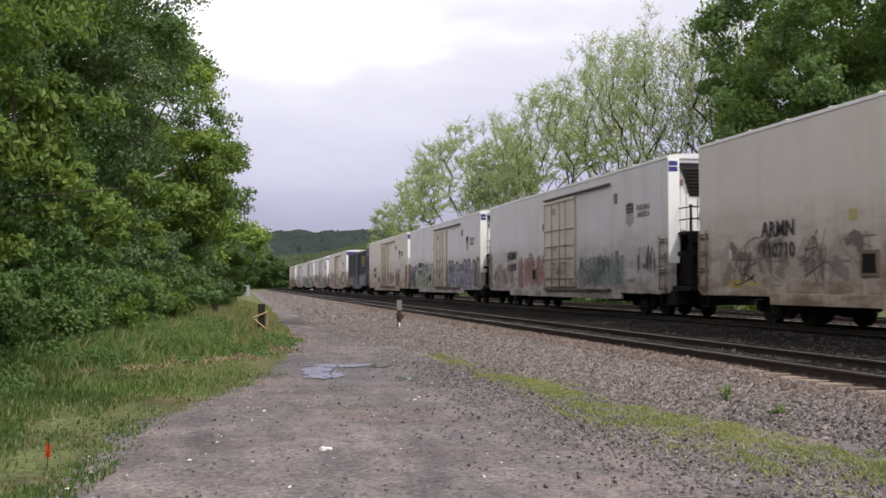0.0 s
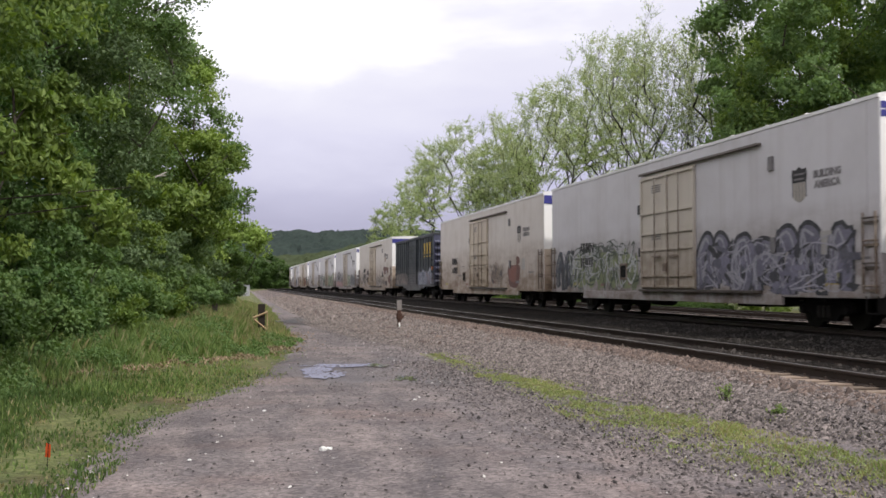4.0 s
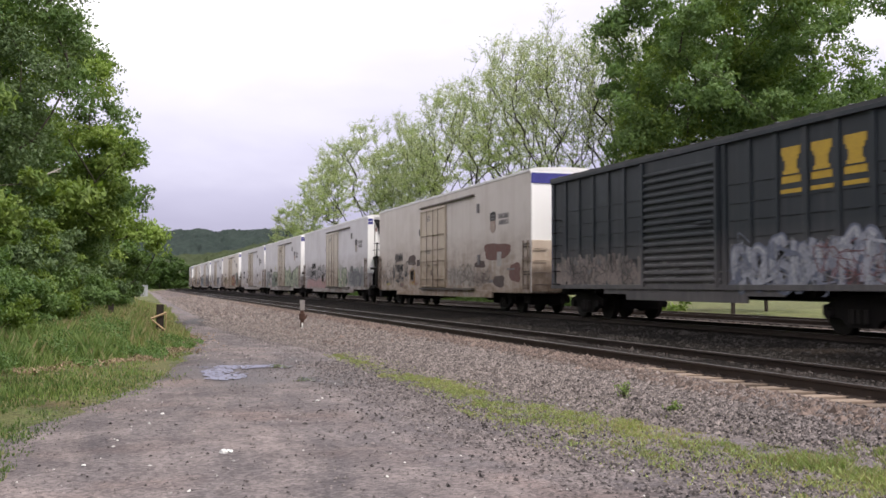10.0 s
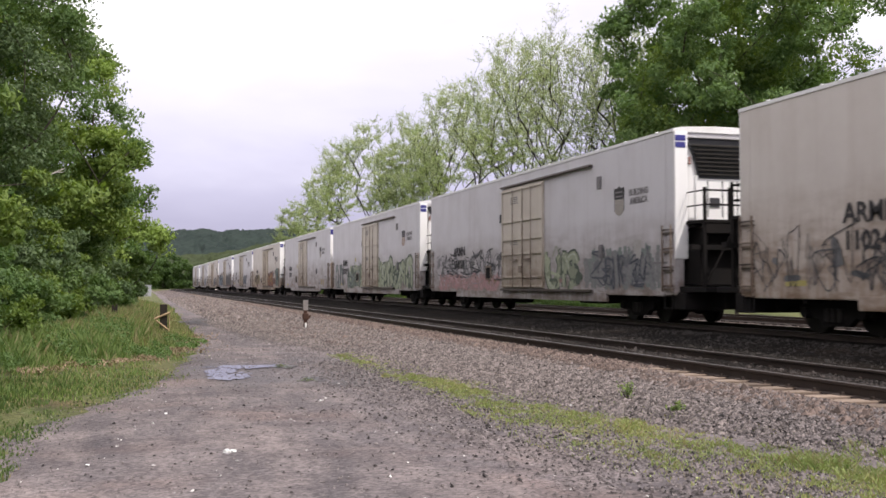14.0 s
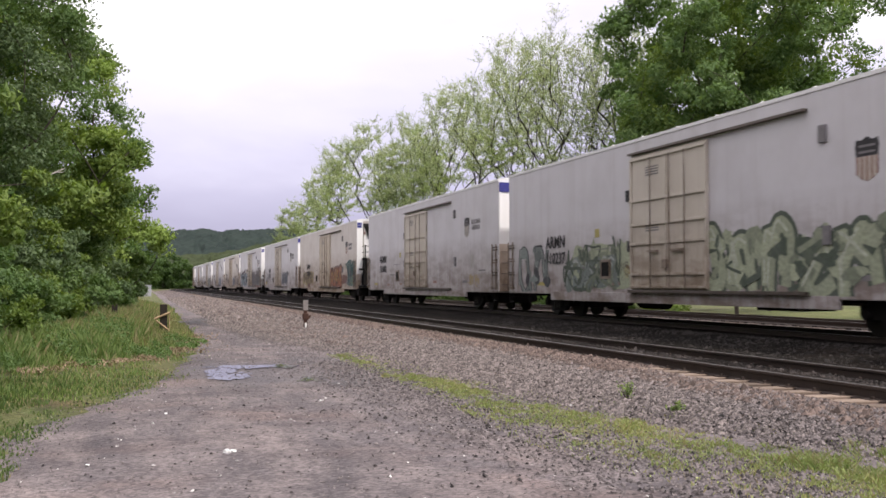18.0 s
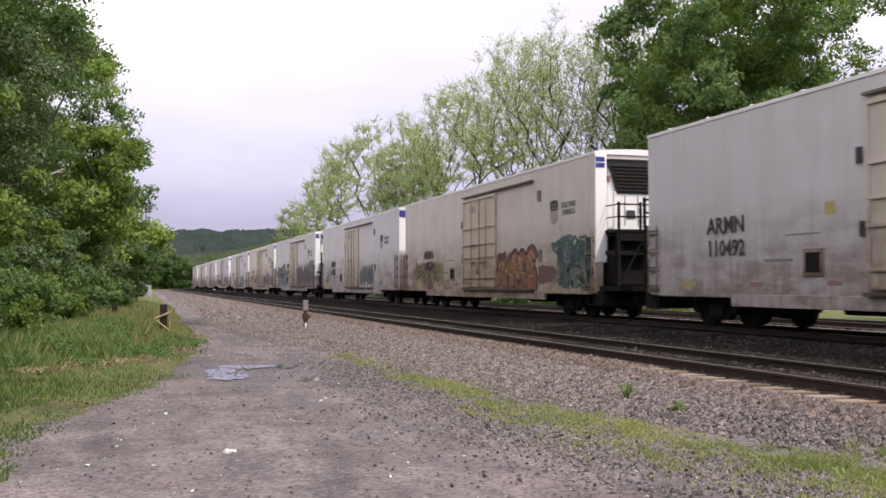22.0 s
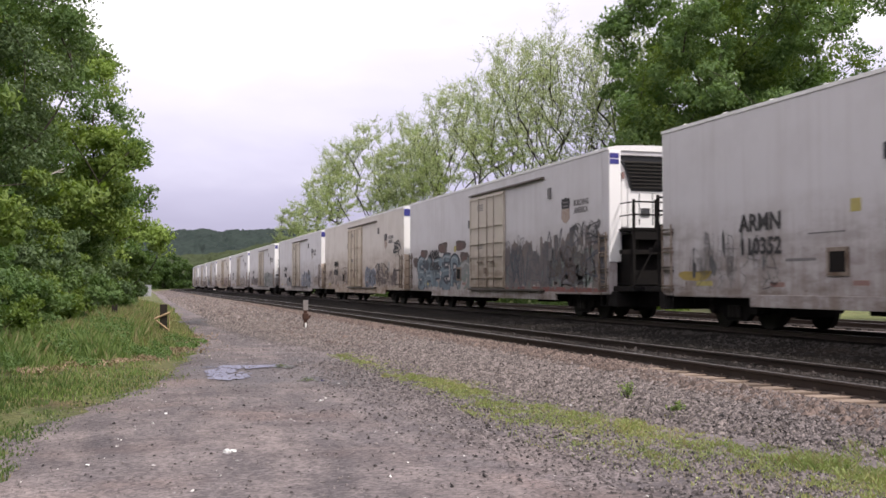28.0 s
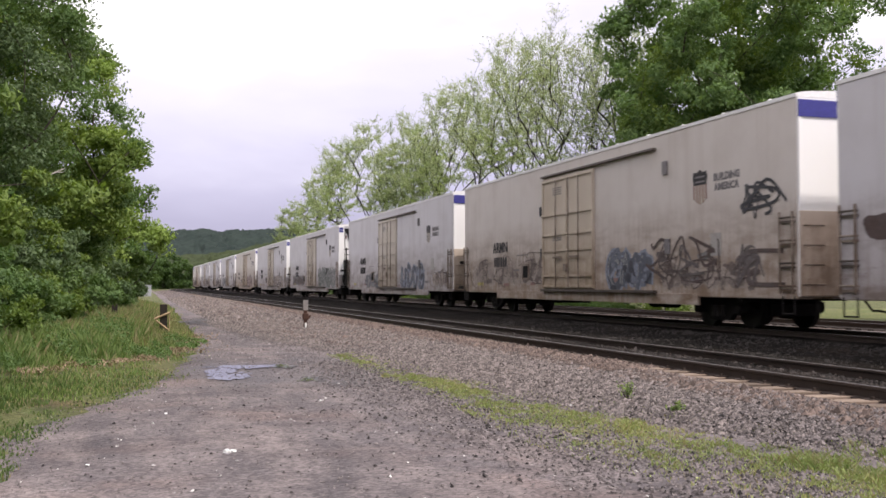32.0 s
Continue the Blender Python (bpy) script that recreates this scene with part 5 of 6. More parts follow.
def leaves_mesh(name, pts, size, mats, rng, droop=0.25, aspect=0.6, face=None):
    """Pointed, folded leaves at the given places."""
    n = len(pts)
    a = rng.normal(size=(n, 3))
    a[:, 2] -= droop
    a /= np.linalg.norm(a, axis=1)[:, None]
    r = rng.normal(size=(n, 3)) if face is None else face + rng.normal(size=(n, 3)) * 0.45
    b = np.cross(a, r)
    b /= np.linalg.norm(b, axis=1)[:, None] + 1e-9
    c = np.cross(a, b)
    L = size * rng.uniform(0.6, 1.35, n)[:, None]
    base = pts
    v = np.empty((n, 4, 3), np.float32)
    v[:, 0] = base - a * L * 0.5
    v[:, 1] = base + b * L * aspect * 0.5 + c * L * 0.12
    v[:, 2] = base + a * L * 0.5
    v[:, 3] = base - b * L * aspect * 0.5 + c * L * 0.12
    f = np.arange(n * 4).reshape(n, 4)
    return mesh_np(name, v.reshape(-1, 3), f, mats)


def tubes_mesh(name, segs, material, sides=6):
    """Tapered branch pieces (p0, p1, r0, r1) as tubes."""
    S = np.array([(*p, *q, r, s) for p, q, r, s in segs], float)
    p, q, r0, r1 = S[:, :3], S[:, 3:6], S[:, 6], S[:, 7]
    d = q - p
    d /= np.linalg.norm(d, axis=1)[:, None] + 1e-9
    ref = np.where(np.abs(d[:, 2:3]) < 0.9, [[0, 0, 1.0]], [[1.0, 0, 0]])
    u = np.cross(d, ref)
    u /= np.linalg.norm(u, axis=1)[:, None]
    w = np.cross(d, u)
    k = sides
    an = np.arange(k) * 2 * np.pi / k
    ring = u[:, None] * np.cos(an)[None, :, None] + w[:, None] * np.sin(an)[None, :, None]
    v = np.concatenate([p[:, None] + ring * r0[:, None, None], q[:, None] + ring * r1[:, None, None]], 1)
    n = len(S)
    i = np.arange(k)
    quad = np.stack([i, (i + 1) % k, (i + 1) % k + k, i + k], 1)
    f = (quad[None] + (np.arange(n) * 2 * k)[:, None, None]).reshape(-1, 4)
    return mesh_np(name, v.reshape(-1, 3), f, [material], True)


def limbs(C, foot, fork, rng, tip=0.012, reach=0.9, first=0.0, cost=0.35, steep=0.25, pipe=2.1):
    """Branch pieces that reach every clump by the shortest bent way from a limb that already stands; they thicken toward the foot."""
    P = [np.array(foot, float)]
    parent, way = [-1], [0.0]
    for k in range(5):
        P.append(P[0] + (np.array(fork) - P[0]) * (k + 1) / 5 + np.append(rng.normal(size=2) * 0.02 * np.linalg.norm(np.array(fork) - P[0]) * min(k, 2), 0))
        parent.append(k)
        way.append(way[-1] + np.linalg.norm(P[-1] - P[-2]))
    ends = []
    order = np.argsort(np.linalg.norm(C - P[-1], axis=1))
    for i in order:
        c = C[i]
        Q = np.array(P)
        v = c - Q
        d = np.linalg.norm(v, axis=1)
        flat_ = np.hypot(v[:, 0], v[:, 1])
        score = d + cost * np.array(way) + 2.0 * np.maximum(0, steep * flat_ - v[:, 2]) + np.where(Q[:, 2] < first, 50.0, 0.0)
        k = int(np.argmin(score))
        g = Q[k] - Q[max(parent[k], 0)]
        g = g / (np.linalg.norm(g) + 1e-6)
        n = max(2, int(d[k] / reach))
        mid = Q[k] + 0.45 * d[k] * (0.22 * g + 0.78 * v[k] / (d[k] + 1e-6) + np.array([0, 0, -0.04]))
        last = k
        for j in range(1, n + 1):
            f = j / n
            p = (1 - f) ** 2 * Q[k] + 2 * f * (1 - f) * mid + f * f * c
            if j < n:
                p = p + rng.normal(size=3) * 0.013 * d[k]
            P.append(p)
            parent.append(last)
            way.append(way[last] + np.linalg.norm(p - P[last]))
            last = len(P) - 1
        ends.append(last)
    n = len(P)
    area = np.zeros(n)
    kids = np.bincount([p for p in parent if p >= 0], minlength=n)
    area[kids == 0] = tip ** pipe
    for i in range(n - 1, 0, -1):
        area[parent[i]] += area[i]
    rr = area ** (1 / pipe)
    return [(P[parent[i]], P[i], min(rr[parent[i]], rr[i] * 1.35), rr[i]) for i in range(1, n)]


def airy_tree(x, y, h, rad, seed, materials, bark, label, per=70, size=0.14, name="tree", low=0.30, boughs=20, each=9):
    """A spring tree: dark forking limbs that carry loose, flat sprays of young leaves in a lobed crown, with sky between."""
    rng = np.random.default_rng(seed)
    t = tagged(new(name), label, "tree", "trees behind the train")
    t.location = (x, y, ground_z(x, y) - 0.1)
    zc, rz = h * (0.5 + low / 2), h * (0.5 - low / 2)
    k = np.arange(boughs) + 0.5
    up = 0.86 - 1.6 * k / boughs
    th = np.pi * (1 + 5 ** 0.5) * k + rng.normal(size=boughs) * 0.35 + seed
    ring = np.sqrt(1 - up ** 2)
    u = np.stack([ring * np.cos(th), ring * np.sin(th), up], 1)
    depth = rng.uniform(0.55, 0.95, boughs)
    rb = np.sqrt(4.6 * rad * rz / boughs) * rng.uniform(0.6, 0.95, boughs)
    room = np.maximum(0.2, 1 - 0.7 * rb / rad)
    B = u * depth[:, None] * np.stack([rad * room, rad * room, np.full(boughs, rz * 0.93)], 1) + np.array([0, 0, zc])
    C = []
    for c, r in zip(B, rb):
        v = rng.normal(size=(each, 3))
        v /= np.linalg.norm(v, axis=1)[:, None]
        C.append(c + v * (r * rng.uniform(0.35, 1.0, (each, 1)) ** 0.6) * np.array([1, 1, 0.72]))
    C = np.concatenate(C)
    C[:, 2] = np.minimum(C[:, 2], h * rng.uniform(0.97, 1.0, len(C)))
    segs = limbs(C, (0, 0, 0), (rng.normal() * 0.4, rng.normal() * 0.4, h * rng.uniform(0.20, 0.30)), rng, 0.0145, 1.1, h * 0.10, 0.10, 1.15, 1.8)
    # thin twigs beyond each end
    T = np.repeat(C, 6, axis=0)
    away = T - np.array([0, 0, zc - 0.3 * rz])
    away /= np.linalg.norm(away, axis=1)[:, None]
    E = T + (away * 0.55 + np.array([0, 0, 0.25]) + rng.normal(size=T.shape) * np.array([0.5, 0.5, 0.35])) * 0.95
    segs += [(p, q, 0.008, 0.004) for p, q in zip(T, E)]
    share("trunk", tubes_mesh("trunk", segs, bark, 5), t)
    m = len(E)
    n = m * (per // 6)
    which = rng.integers(0, m, n)
    along_ = rng.uniform(0.1, 1.15, n)[:, None]
    pts = T[which] + (E - T)[which] * along_ + rng.normal(size=(n, 3)) * np.array([0.15, 0.15, 0.06])
    me = leaves_mesh("crown", pts, size, materials, rng, 0.5)
    green = rng.random(m)[which] < np.clip(0.95 - 1.15 * (pts[:, 2] / h), 0.02, 0.9)
    me.polygons.foreach_set("material_index", green.astype(np.int32))
    share("crown", me, t)
    return t


def leafy_tree(x, y, h, rx, seed, mats, label, clumps=260, per=110, size=0.15, low=0.1, bark=None, name="tree", cat="tree", group="trees beside the gravel", clump_r=0.55, trunk=True, ry=None, flat=0.75, arms=(), droop=0.4, inner=0.14, aspect=0.6, spread=0.45, lumpy=0.30):
    """A tree in full leaf: boughs of leafy clumps on the outside of an uneven crown, with dark hollows between them."""
    rng = np.random.default_rng(seed)
    t = tagged(new(name), label, cat, group)
    t.location = (x, y, ground_z(x, y) - 0.05)
    ry = ry or rx
    zc, rz = h * (0.5 + low / 2), h * (0.5 - low / 2)
    nb = max(6, clumps // 11)
    k = np.arange(nb) + 0.5
    upz = np.clip(1 - 2 * k / nb + rng.normal(size=nb) * 0.05, -0.98, 0.98)
    th = np.pi * (1 + 5 ** 0.5) * k + rng.normal(size=nb) * 0.3
    ring = np.sqrt(1 - upz ** 2)
    ub = np.stack([ring * np.cos(th), ring * np.sin(th), upz], 1)
    lump = np.array([1 + lumpy * noise.noise(Vector(v) * 1.7 + Vector((seed, 0, 0))) + 0.14 * noise.noise(Vector(v) * 4.0 + Vector((0, seed, 0))) for v in ub])
    rb = np.sqrt(4.0 * rx * rz / nb) * rng.uniform(0.85, 1.25, nb)
    B = ub * (lump * rng.uniform(0.68, 0.92, nb))[:, None] * np.array([rx, ry, rz]) + np.array([0, 0, zc])
    own = rng.integers(0, nb, clumps)
    v = rng.normal(size=(clumps, 3)) + ub[own] * 0.8 + np.array([0, 0, 0.5])
    v /= np.linalg.norm(v, axis=1)[:, None]
    c = B[own] + v * (rb[own] * rng.uniform(0.4, 1.0, clumps) ** 0.5)[:, None] * np.array([0.85, 0.85, 0.75])
    u = v
    deep = rng.random(clumps) < inner
    c[deep] = ub[own][deep] * rng.uniform(0.15, 0.75, (int(deep.sum()), 1)) * np.array([rx, ry, rz]) + np.array([0, 0, zc])
    c[:, 2] = np.maximum(c[:, 2], 0.25)
    segs = []
    for end in arms:
        e, s0 = np.array(end), np.array([0, 0, end[2] * 0.8])
        segs.append((s0, e, 0.018, 0.006))
        q = np.linspace(0.5, 1.0, 7)[:, None]
        extra = s0 + (e - s0) * q + rng.normal(size=(7, 3)) * np.array([0.35, 0.35, 0.28])
        c, u = np.concatenate([c, extra]), np.concatenate([u, np.tile([0.5, -0.5, 0.7], (7, 1))])
    first, clumps = clumps, len(c)
    pick_c = rng.choice(first, min(first, 150), replace=False)
    if trunk:
        segs += limbs(c[pick_c], (0, 0, 0), (rng.normal() * 0.2, rng.normal() * 0.2, h * 0.3), rng, 0.016, 0.9, h * 0.1)
    else:
        segs += limbs(c[pick_c[:60]], (0, 0, 0), (0, 0, 0.12), rng, 0.006, 0.5)
    share("trunk" if trunk else "stem", tubes_mesh("trunk", segs, bark or BARK, 5), t)
    n = clumps * per
    which = rng.integers(0, clumps, n)
    cr = rng.uniform(0.6, 1.25, clumps) * clump_r
    cr[first:] *= 0.6
    cr = cr[which][:, None]
    g = rng.normal(size=(n, 3))
    g = g / np.linalg.norm(g, axis=1)[:, None] * rng.uniform(0.1, 1.0, n)[:, None] ** 0.6
    pts = c[which] + g * cr * np.array([1.0, 1.0, flat])
    pts[:, 2] = np.maximum(pts[:, 2], 0.05)
    pick = rng.integers(0, len(mats), nb)[own]
    pick = np.concatenate([pick, np.zeros(clumps - first, int)])
    if arms:
        mats = mats + [LEAF_FRESH]
        pick[first:] = rng.choice([0, len(mats) - 1], clumps - first)
    pick = pick[which]
    out_dir = u[which] * 0.6 + g * 0.8 + np.array([0, 0, 0.7]) + rng.normal(size=(n, 3)) * spread
    me = leaves_mesh("crown", pts, size, mats, rng, droop, aspect, out_dir)
    me.polygons.foreach_set("material_index", pick.astype(np.int32))
    share("crown", me, t)
    return t


PLANK_GREY = mat("dead_wood", (0.42, 0.39, 0.35), (0.3, 0.28, 0.25), rough=0.9, scale=5, fine=25, bump=0.3)
# the wood edge beside the gravel
leafy_tree(-5.2, 14.4, 11.5, 3.0, 11, [LEAF_FRESH, LEAF_MID, LEAF_DARK], "tall leafy maple with drooping spring foliage", 430, 170, 0.125, 0.06, clump_r=0.56, flat=0.6, droop=0.9, aspect=0.5, arms=[(4.0, 1.2, 2.95), (3.5, 0.3, 2.6), (3.3, 1.0, 4.15), (3.1, 0.2, 3.6)])
leafy_tree(-7.2, 21.5, 14.5, 3.7, 12, [LEAF_GREY, LEAF_DARK, LEAF_DARK], "tall dense tree with dull green leaves", 720, 170, 0.11, 0.08, clump_r=0.66, flat=0.65, inner=0.2)
wall_tree = leafy_tree(-5.0, 30.0, 18.5, 3.7, 13, [LEAF_GREY, LEAF_GREY, LEAF_MID], "tall dense tree with dull green leaves", 1050, 170, 0.115, 0.0, clump_r=0.66, flat=0.6, inner=0.2)
dead = BM()
rod(dead, (3.02, -3.75, 4.16), (3.36, -3.65, 4.34), 0.020, 0.013, 6)
rod(dead, (3.14, -3.72, 4.22), (3.34, -3.65, 4.25), 0.012, 0.008, 6)
part("dead_branch", dead, PLANK_GREY, wall_tree, "pale dead branch")
leafy_tree(-3.3, 40.0, 12.0, 3.4, 14, [LEAF_MID, LEAF_FRESH, LEAF_LIGHT], "bright green young tree leaning to the light", 560, 160, 0.15, 0.0, clump_r=0.66, flat=0.6)
leafy_tree(-2.4, 50.0, 8.8, 3.2, 15, [LEAF_LIGHT, LEAF_MID], "bright green young tree at the wood's edge", 330, 140, 0.17, 0.0, clump_r=0.7, flat=0.5)
leafy_tree(-9.5, 38.0, 15.5, 5.0, 16, [LEAF_MID, LEAF_DARK], "tall leafy tree deeper in the wood", 320, 80, 0.24, 0.1, clump_r=0.9)
leafy_tree(-11.0, 27.0, 16.0, 4.6, 17, [LEAF_DARK, LEAF_MID], "tall leafy tree deeper in the wood", 320, 80, 0.24, 0.1, clump_r=0.9)
leafy_tree(-9.5, 11.5, 14.0, 4.0, 18, [LEAF_DARK], "tall dark leafy tree deeper in the wood", 260, 80, 0.22, 0.1, clump_r=0.8)
leafy_tree(-3.8, 78.0, 8.0, 3.6, 19, [LEAF_MID, LEAF_LIGHT], "leafy green tree at the wood's edge", 200, 70, 0.3, 0.05, clump_r=0.8)
leafy_tree(-4.5, 104.0, 9.0, 4.2, 20, [LEAF_MID, LEAF_DARK], "leafy green tree at the wood's edge", 200, 60, 0.36, 0.05, clump_r=0.9)
for i, (x, y, h, r) in enumerate([(-5.4, 15.5, 2.8, 1.6), (-4.9, 18.5, 2.4, 1.5), (-4.7, 22.0, 3.6, 1.9), (-4.3, 25.5, 2.6, 1.5), (-4.1, 28.5, 3.8, 1.8), (-3.8, 32.0, 2.8, 1.5), (-3.4, 36.0, 3.6, 1.8), (-3.2, 40.5, 2.6, 1.4), (-2.7, 46.0, 3.4, 1.7), (-1.8, 52.0, 3.0, 1.6), (-1.3, 59.0, 3.4, 1.9), (-0.8, 70.0, 3.2, 2.0), (-2.0, 86.0, 3.4, 1.8), (-2.6, 105.0, 3.6, 2.0), (-4.9, 12.0, 2.4, 1.4)]):
    # shrubs nearer than 16.5 m: shade under the maple painted as darker leaves
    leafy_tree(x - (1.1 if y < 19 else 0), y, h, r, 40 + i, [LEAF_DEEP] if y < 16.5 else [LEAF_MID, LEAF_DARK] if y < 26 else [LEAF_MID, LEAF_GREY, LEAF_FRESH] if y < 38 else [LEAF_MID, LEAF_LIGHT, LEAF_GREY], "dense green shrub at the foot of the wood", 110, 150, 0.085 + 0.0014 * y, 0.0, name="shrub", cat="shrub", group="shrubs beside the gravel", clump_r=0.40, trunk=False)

for i, (x, y, h, r) in enumerate([(-4.6, 17.6, 1.1, 0.8), (-4.1, 19.4, 1.3, 0.9), (-4.0, 21.2, 1.5, 0.9), (-3.5, 23.6, 1.4, 1.0), (-3.0, 26.0, 1.7, 1.0), (-2.5, 28.8, 1.5, 1.0), (-2.0, 32.5, 1.7, 1.1), (-2.9, 37.0, 1.6, 1.0), (-2.5, 43.0, 1.8, 1.2)]):
    # the first bush has the same shade painted into its leaves
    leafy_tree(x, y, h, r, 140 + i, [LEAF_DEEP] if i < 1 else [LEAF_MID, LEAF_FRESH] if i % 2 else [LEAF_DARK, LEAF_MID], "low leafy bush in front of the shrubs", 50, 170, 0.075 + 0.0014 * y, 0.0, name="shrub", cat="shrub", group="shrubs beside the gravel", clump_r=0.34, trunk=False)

# sparse row behind the train
ROW = [(30, 133.7, 26.2, 5.6, 21, 2), (31, 158.1, 26.1, 3.4, 22, 1), (33, 120.6, 24.5, 3.2, 23, 1), (31, 121.9, 19.1, 3.0, 36, 1), (31, 96.3, 23.8, 4.4, 24, 2), (30, 102.1, 19.1, 2.6, 37, 1), (30, 83.1, 22.3, 4.0, 25, 2), (31, 78.0, 24.0, 4.0, 26, 1), (30, 69.0, 22.5, 4.2, 27, 2), (32, 66.3, 22.2, 4.2, 28, 2), (33, 62.6, 21.2, 3.6, 29, 1), (36, 62.4, 21.8, 4.0, 30, 2), (33, 213.4, 19.5, 4.2, 31, 2), (36, 202.8, 25.3, 3.5, 33, 1)]
for x, y, h, r, s, k in ROW:
    airy_tree(x, y, h * 1.02, r * 1.12, s, [LEAF_LOCUST, LEAF_SPRING], BARK_PALE, "tall thin-crowned spring tree with pale young leaves and dark limbs", 66 if y < 70 else 96, 0.092 + 0.0006 * y)
leafy_tree(30.4, 45.5, 22.0, 7.2, 34, [LEAF_MID, LEAF_MID, LEAF_FRESH], "broad dark green maple in full leaf behind the train", 900, 135, 0.22, 0.08, group="trees behind the train", clump_r=0.82, ry=6.0, flat=0.8, inner=0.32, lumpy=0.12)
leafy_tree(38.5, 54.0, 27.0, 7.0, 38, [LEAF_MID, LEAF_DARK], "tall dark green maple in full leaf behind the train", 420, 110, 0.28, 0.1, group="trees behind the train", clump_r=1.0, inner=0.3, lumpy=0.12)
leafy_tree(37.0, 33.0, 11.0, 4.0, 35, [LEAF_DARK, LEAF_MID], "broad dark green maple in full leaf behind the train", 300, 120, 0.26, 0.15, group="trees behind the train", clump_r=0.8)
for i, (x, y, h, r) in enumerate([(30, 118, 7, 4.5), (31, 98, 7, 4), (32, 86, 6.5, 4), (30, 72, 6, 3.5), (33, 60, 6, 3.5)]):
    leafy_tree(x, y, h, r, 60 + i, [LEAF_LIGHT, LEAF_LOCUST], "bright green undergrowth below the trees", 110, 60, 0.30, 0.0, name="shrub", cat="shrub", group="shrubs behind the train", clump_r=0.6, trunk=False)
# weeds and bushes along the lane behind the tracks
rng = np.random.default_rng(77)
N = 70000
y = 58 + 118 * rng.random(N) ** 1.2
x = 28.6 + 2.6 * rng.random(N)
top = np.clip((y - 58) / 30, 0, 1) * (0.9 + 1.4 * np.array([0.5 + noise.noise((v * 0.25, 1, 3)) for v in y])) + 0.35
z = -0.1 + top * rng.random(N) ** 0.8
tagged(new("undergrowth", leaves_mesh("undergrowth", np.stack([x, y, z], 1), 0.28, [LEAF_MID, LEAF_LIGHT], rng, 0.2)), "green undergrowth along the lane behind the tracks", kind="stuff")
# trees where the line bends away
for i in range(16):
    rg = random.Random(300 + i)
    x, y = -26 + 2.9 * i + rg.uniform(-1, 1), 262 + 4.0 * i + rg.uniform(-8, 8) + (20 if i % 2 else 0)
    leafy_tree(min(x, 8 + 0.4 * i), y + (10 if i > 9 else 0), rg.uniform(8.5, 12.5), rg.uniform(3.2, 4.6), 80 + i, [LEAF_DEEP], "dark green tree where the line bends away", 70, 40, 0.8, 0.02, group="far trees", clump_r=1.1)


# ---------- hills ----------
def hill(name, dist, width, depth, top, nx, ny, bumps, bh, material, seed, label):
    """A wooded ridge; the canopy is modelled in the sheet."""
    vs, fs = [], []
    for j in range(ny + 1):
        for i in range(nx + 1):
            x = width[0] + (width[1] - width[0]) * i / nx
            v = j / ny
            y = dist + depth * v
            z = top(x) * math.sin(min(1.0, v * 1.15) * math.pi / 2) ** 1.2
            z += bh * (noise.noise((x * bumps, y * bumps, seed)) + 0.6 * noise.noise((x * bumps * 2.3, y * bumps * 2.3, seed + 3))) * min(1, v * 6)
            vs.append((x, y, z - 1))
    for j in range(ny):
        for i in range(nx):
            a = j * (nx + 1) + i
            fs.append((a, a + 1, a + nx + 2, a + nx + 1))
    return tagged(new(name, mesh_np(name, vs, fs, [material], False)), label, kind="structure")


FOREST = mat("far_forest", (0.028, 0.039, 0.034), (0.018, 0.026, 0.026), rough=1.0, scale=0.02, fine=0.12, bump=0.0, spec=0.05, fine_var=0.4)
FOREST2 = mat("near_forest", (0.047, 0.058, 0.029), (0.027, 0.038, 0.021), rough=1.0, scale=0.03, fine=0.2, bump=0.0, spec=0.05, fine_var=0.45)
hill("backdrop_ridge", 1300, (-1500, 1900), 500, lambda x: 92 + 6 * math.sin(x / 260) + 7 * noise.noise((x / 110, 3, 1)) + 3 * noise.noise((x / 25, 5, 1)), 620, 40, 0.16, 5.5, FOREST, 5, "long wooded ridge under the clouds")
hill("backdrop_slope", 480, (-500, 700), 220, lambda x: 12 + 22 / (1 + math.exp(-(x - 50) / 28)) + 3 * noise.noise((x / 40, 7, 1)), 300, 50, 0.2, 4.0, FOREST2, 8, "lower wooded slope in lighter green")


# ---------- grass, weeds, stones ----------
def blades(name, xy, heights, mats, rng, pick, width=0.014, lean=0.35, label="", lift=-0.02):
    n = len(xy)
    z = np.array([ground_z(a, b) for a, b in xy]) + lift
    a = rng.uniform(0, 6.283, n)
    dx, dy = np.cos(a), np.sin(a)
    b = rng.uniform(0, 6.283, n)
    l = rng.uniform(0.1, lean, n) * heights
    w = width * rng.uniform(0.7, 1.5, n)
    v = np.empty((n, 4, 3), np.float32)
    v[:, 0] = np.stack([xy[:, 0] - dx * w, xy[:, 1] - dy * w, z], 1)
    v[:, 1] = np.stack([xy[:, 0] + dx * w, xy[:, 1] + dy * w, z], 1)
    mx, my = xy[:, 0] + np.cos(b) * l * 0.4, xy[:, 1] + np.sin(b) * l * 0.4
    v[:, 2] = np.stack([mx + dx * w * 0.7, my + dy * w * 0.7, z + heights * 0.6], 1)
    v[:, 3] = np.stack([xy[:, 0] + np.cos(b) * l, xy[:, 1] + np.sin(b) * l, z + heights], 1)
    me = mesh_np(name, v.reshape(-1, 3), np.arange(n * 4).reshape(n, 4), mats, False, pick)
    return tagged(new(name, me), label, kind="stuff")


rng = np.random.default_rng(5)
# short turf by the gravel, then tall rough grass beyond the band of dead leaves
def tall_from(y):
    return float(np.interp(y, [8, 14, 17, 19, 20.6, 22.5, 29, 33], [2.3, 2.6, 2.6, 2.1, 1.7, 0.9, 0.1, -0.1]))


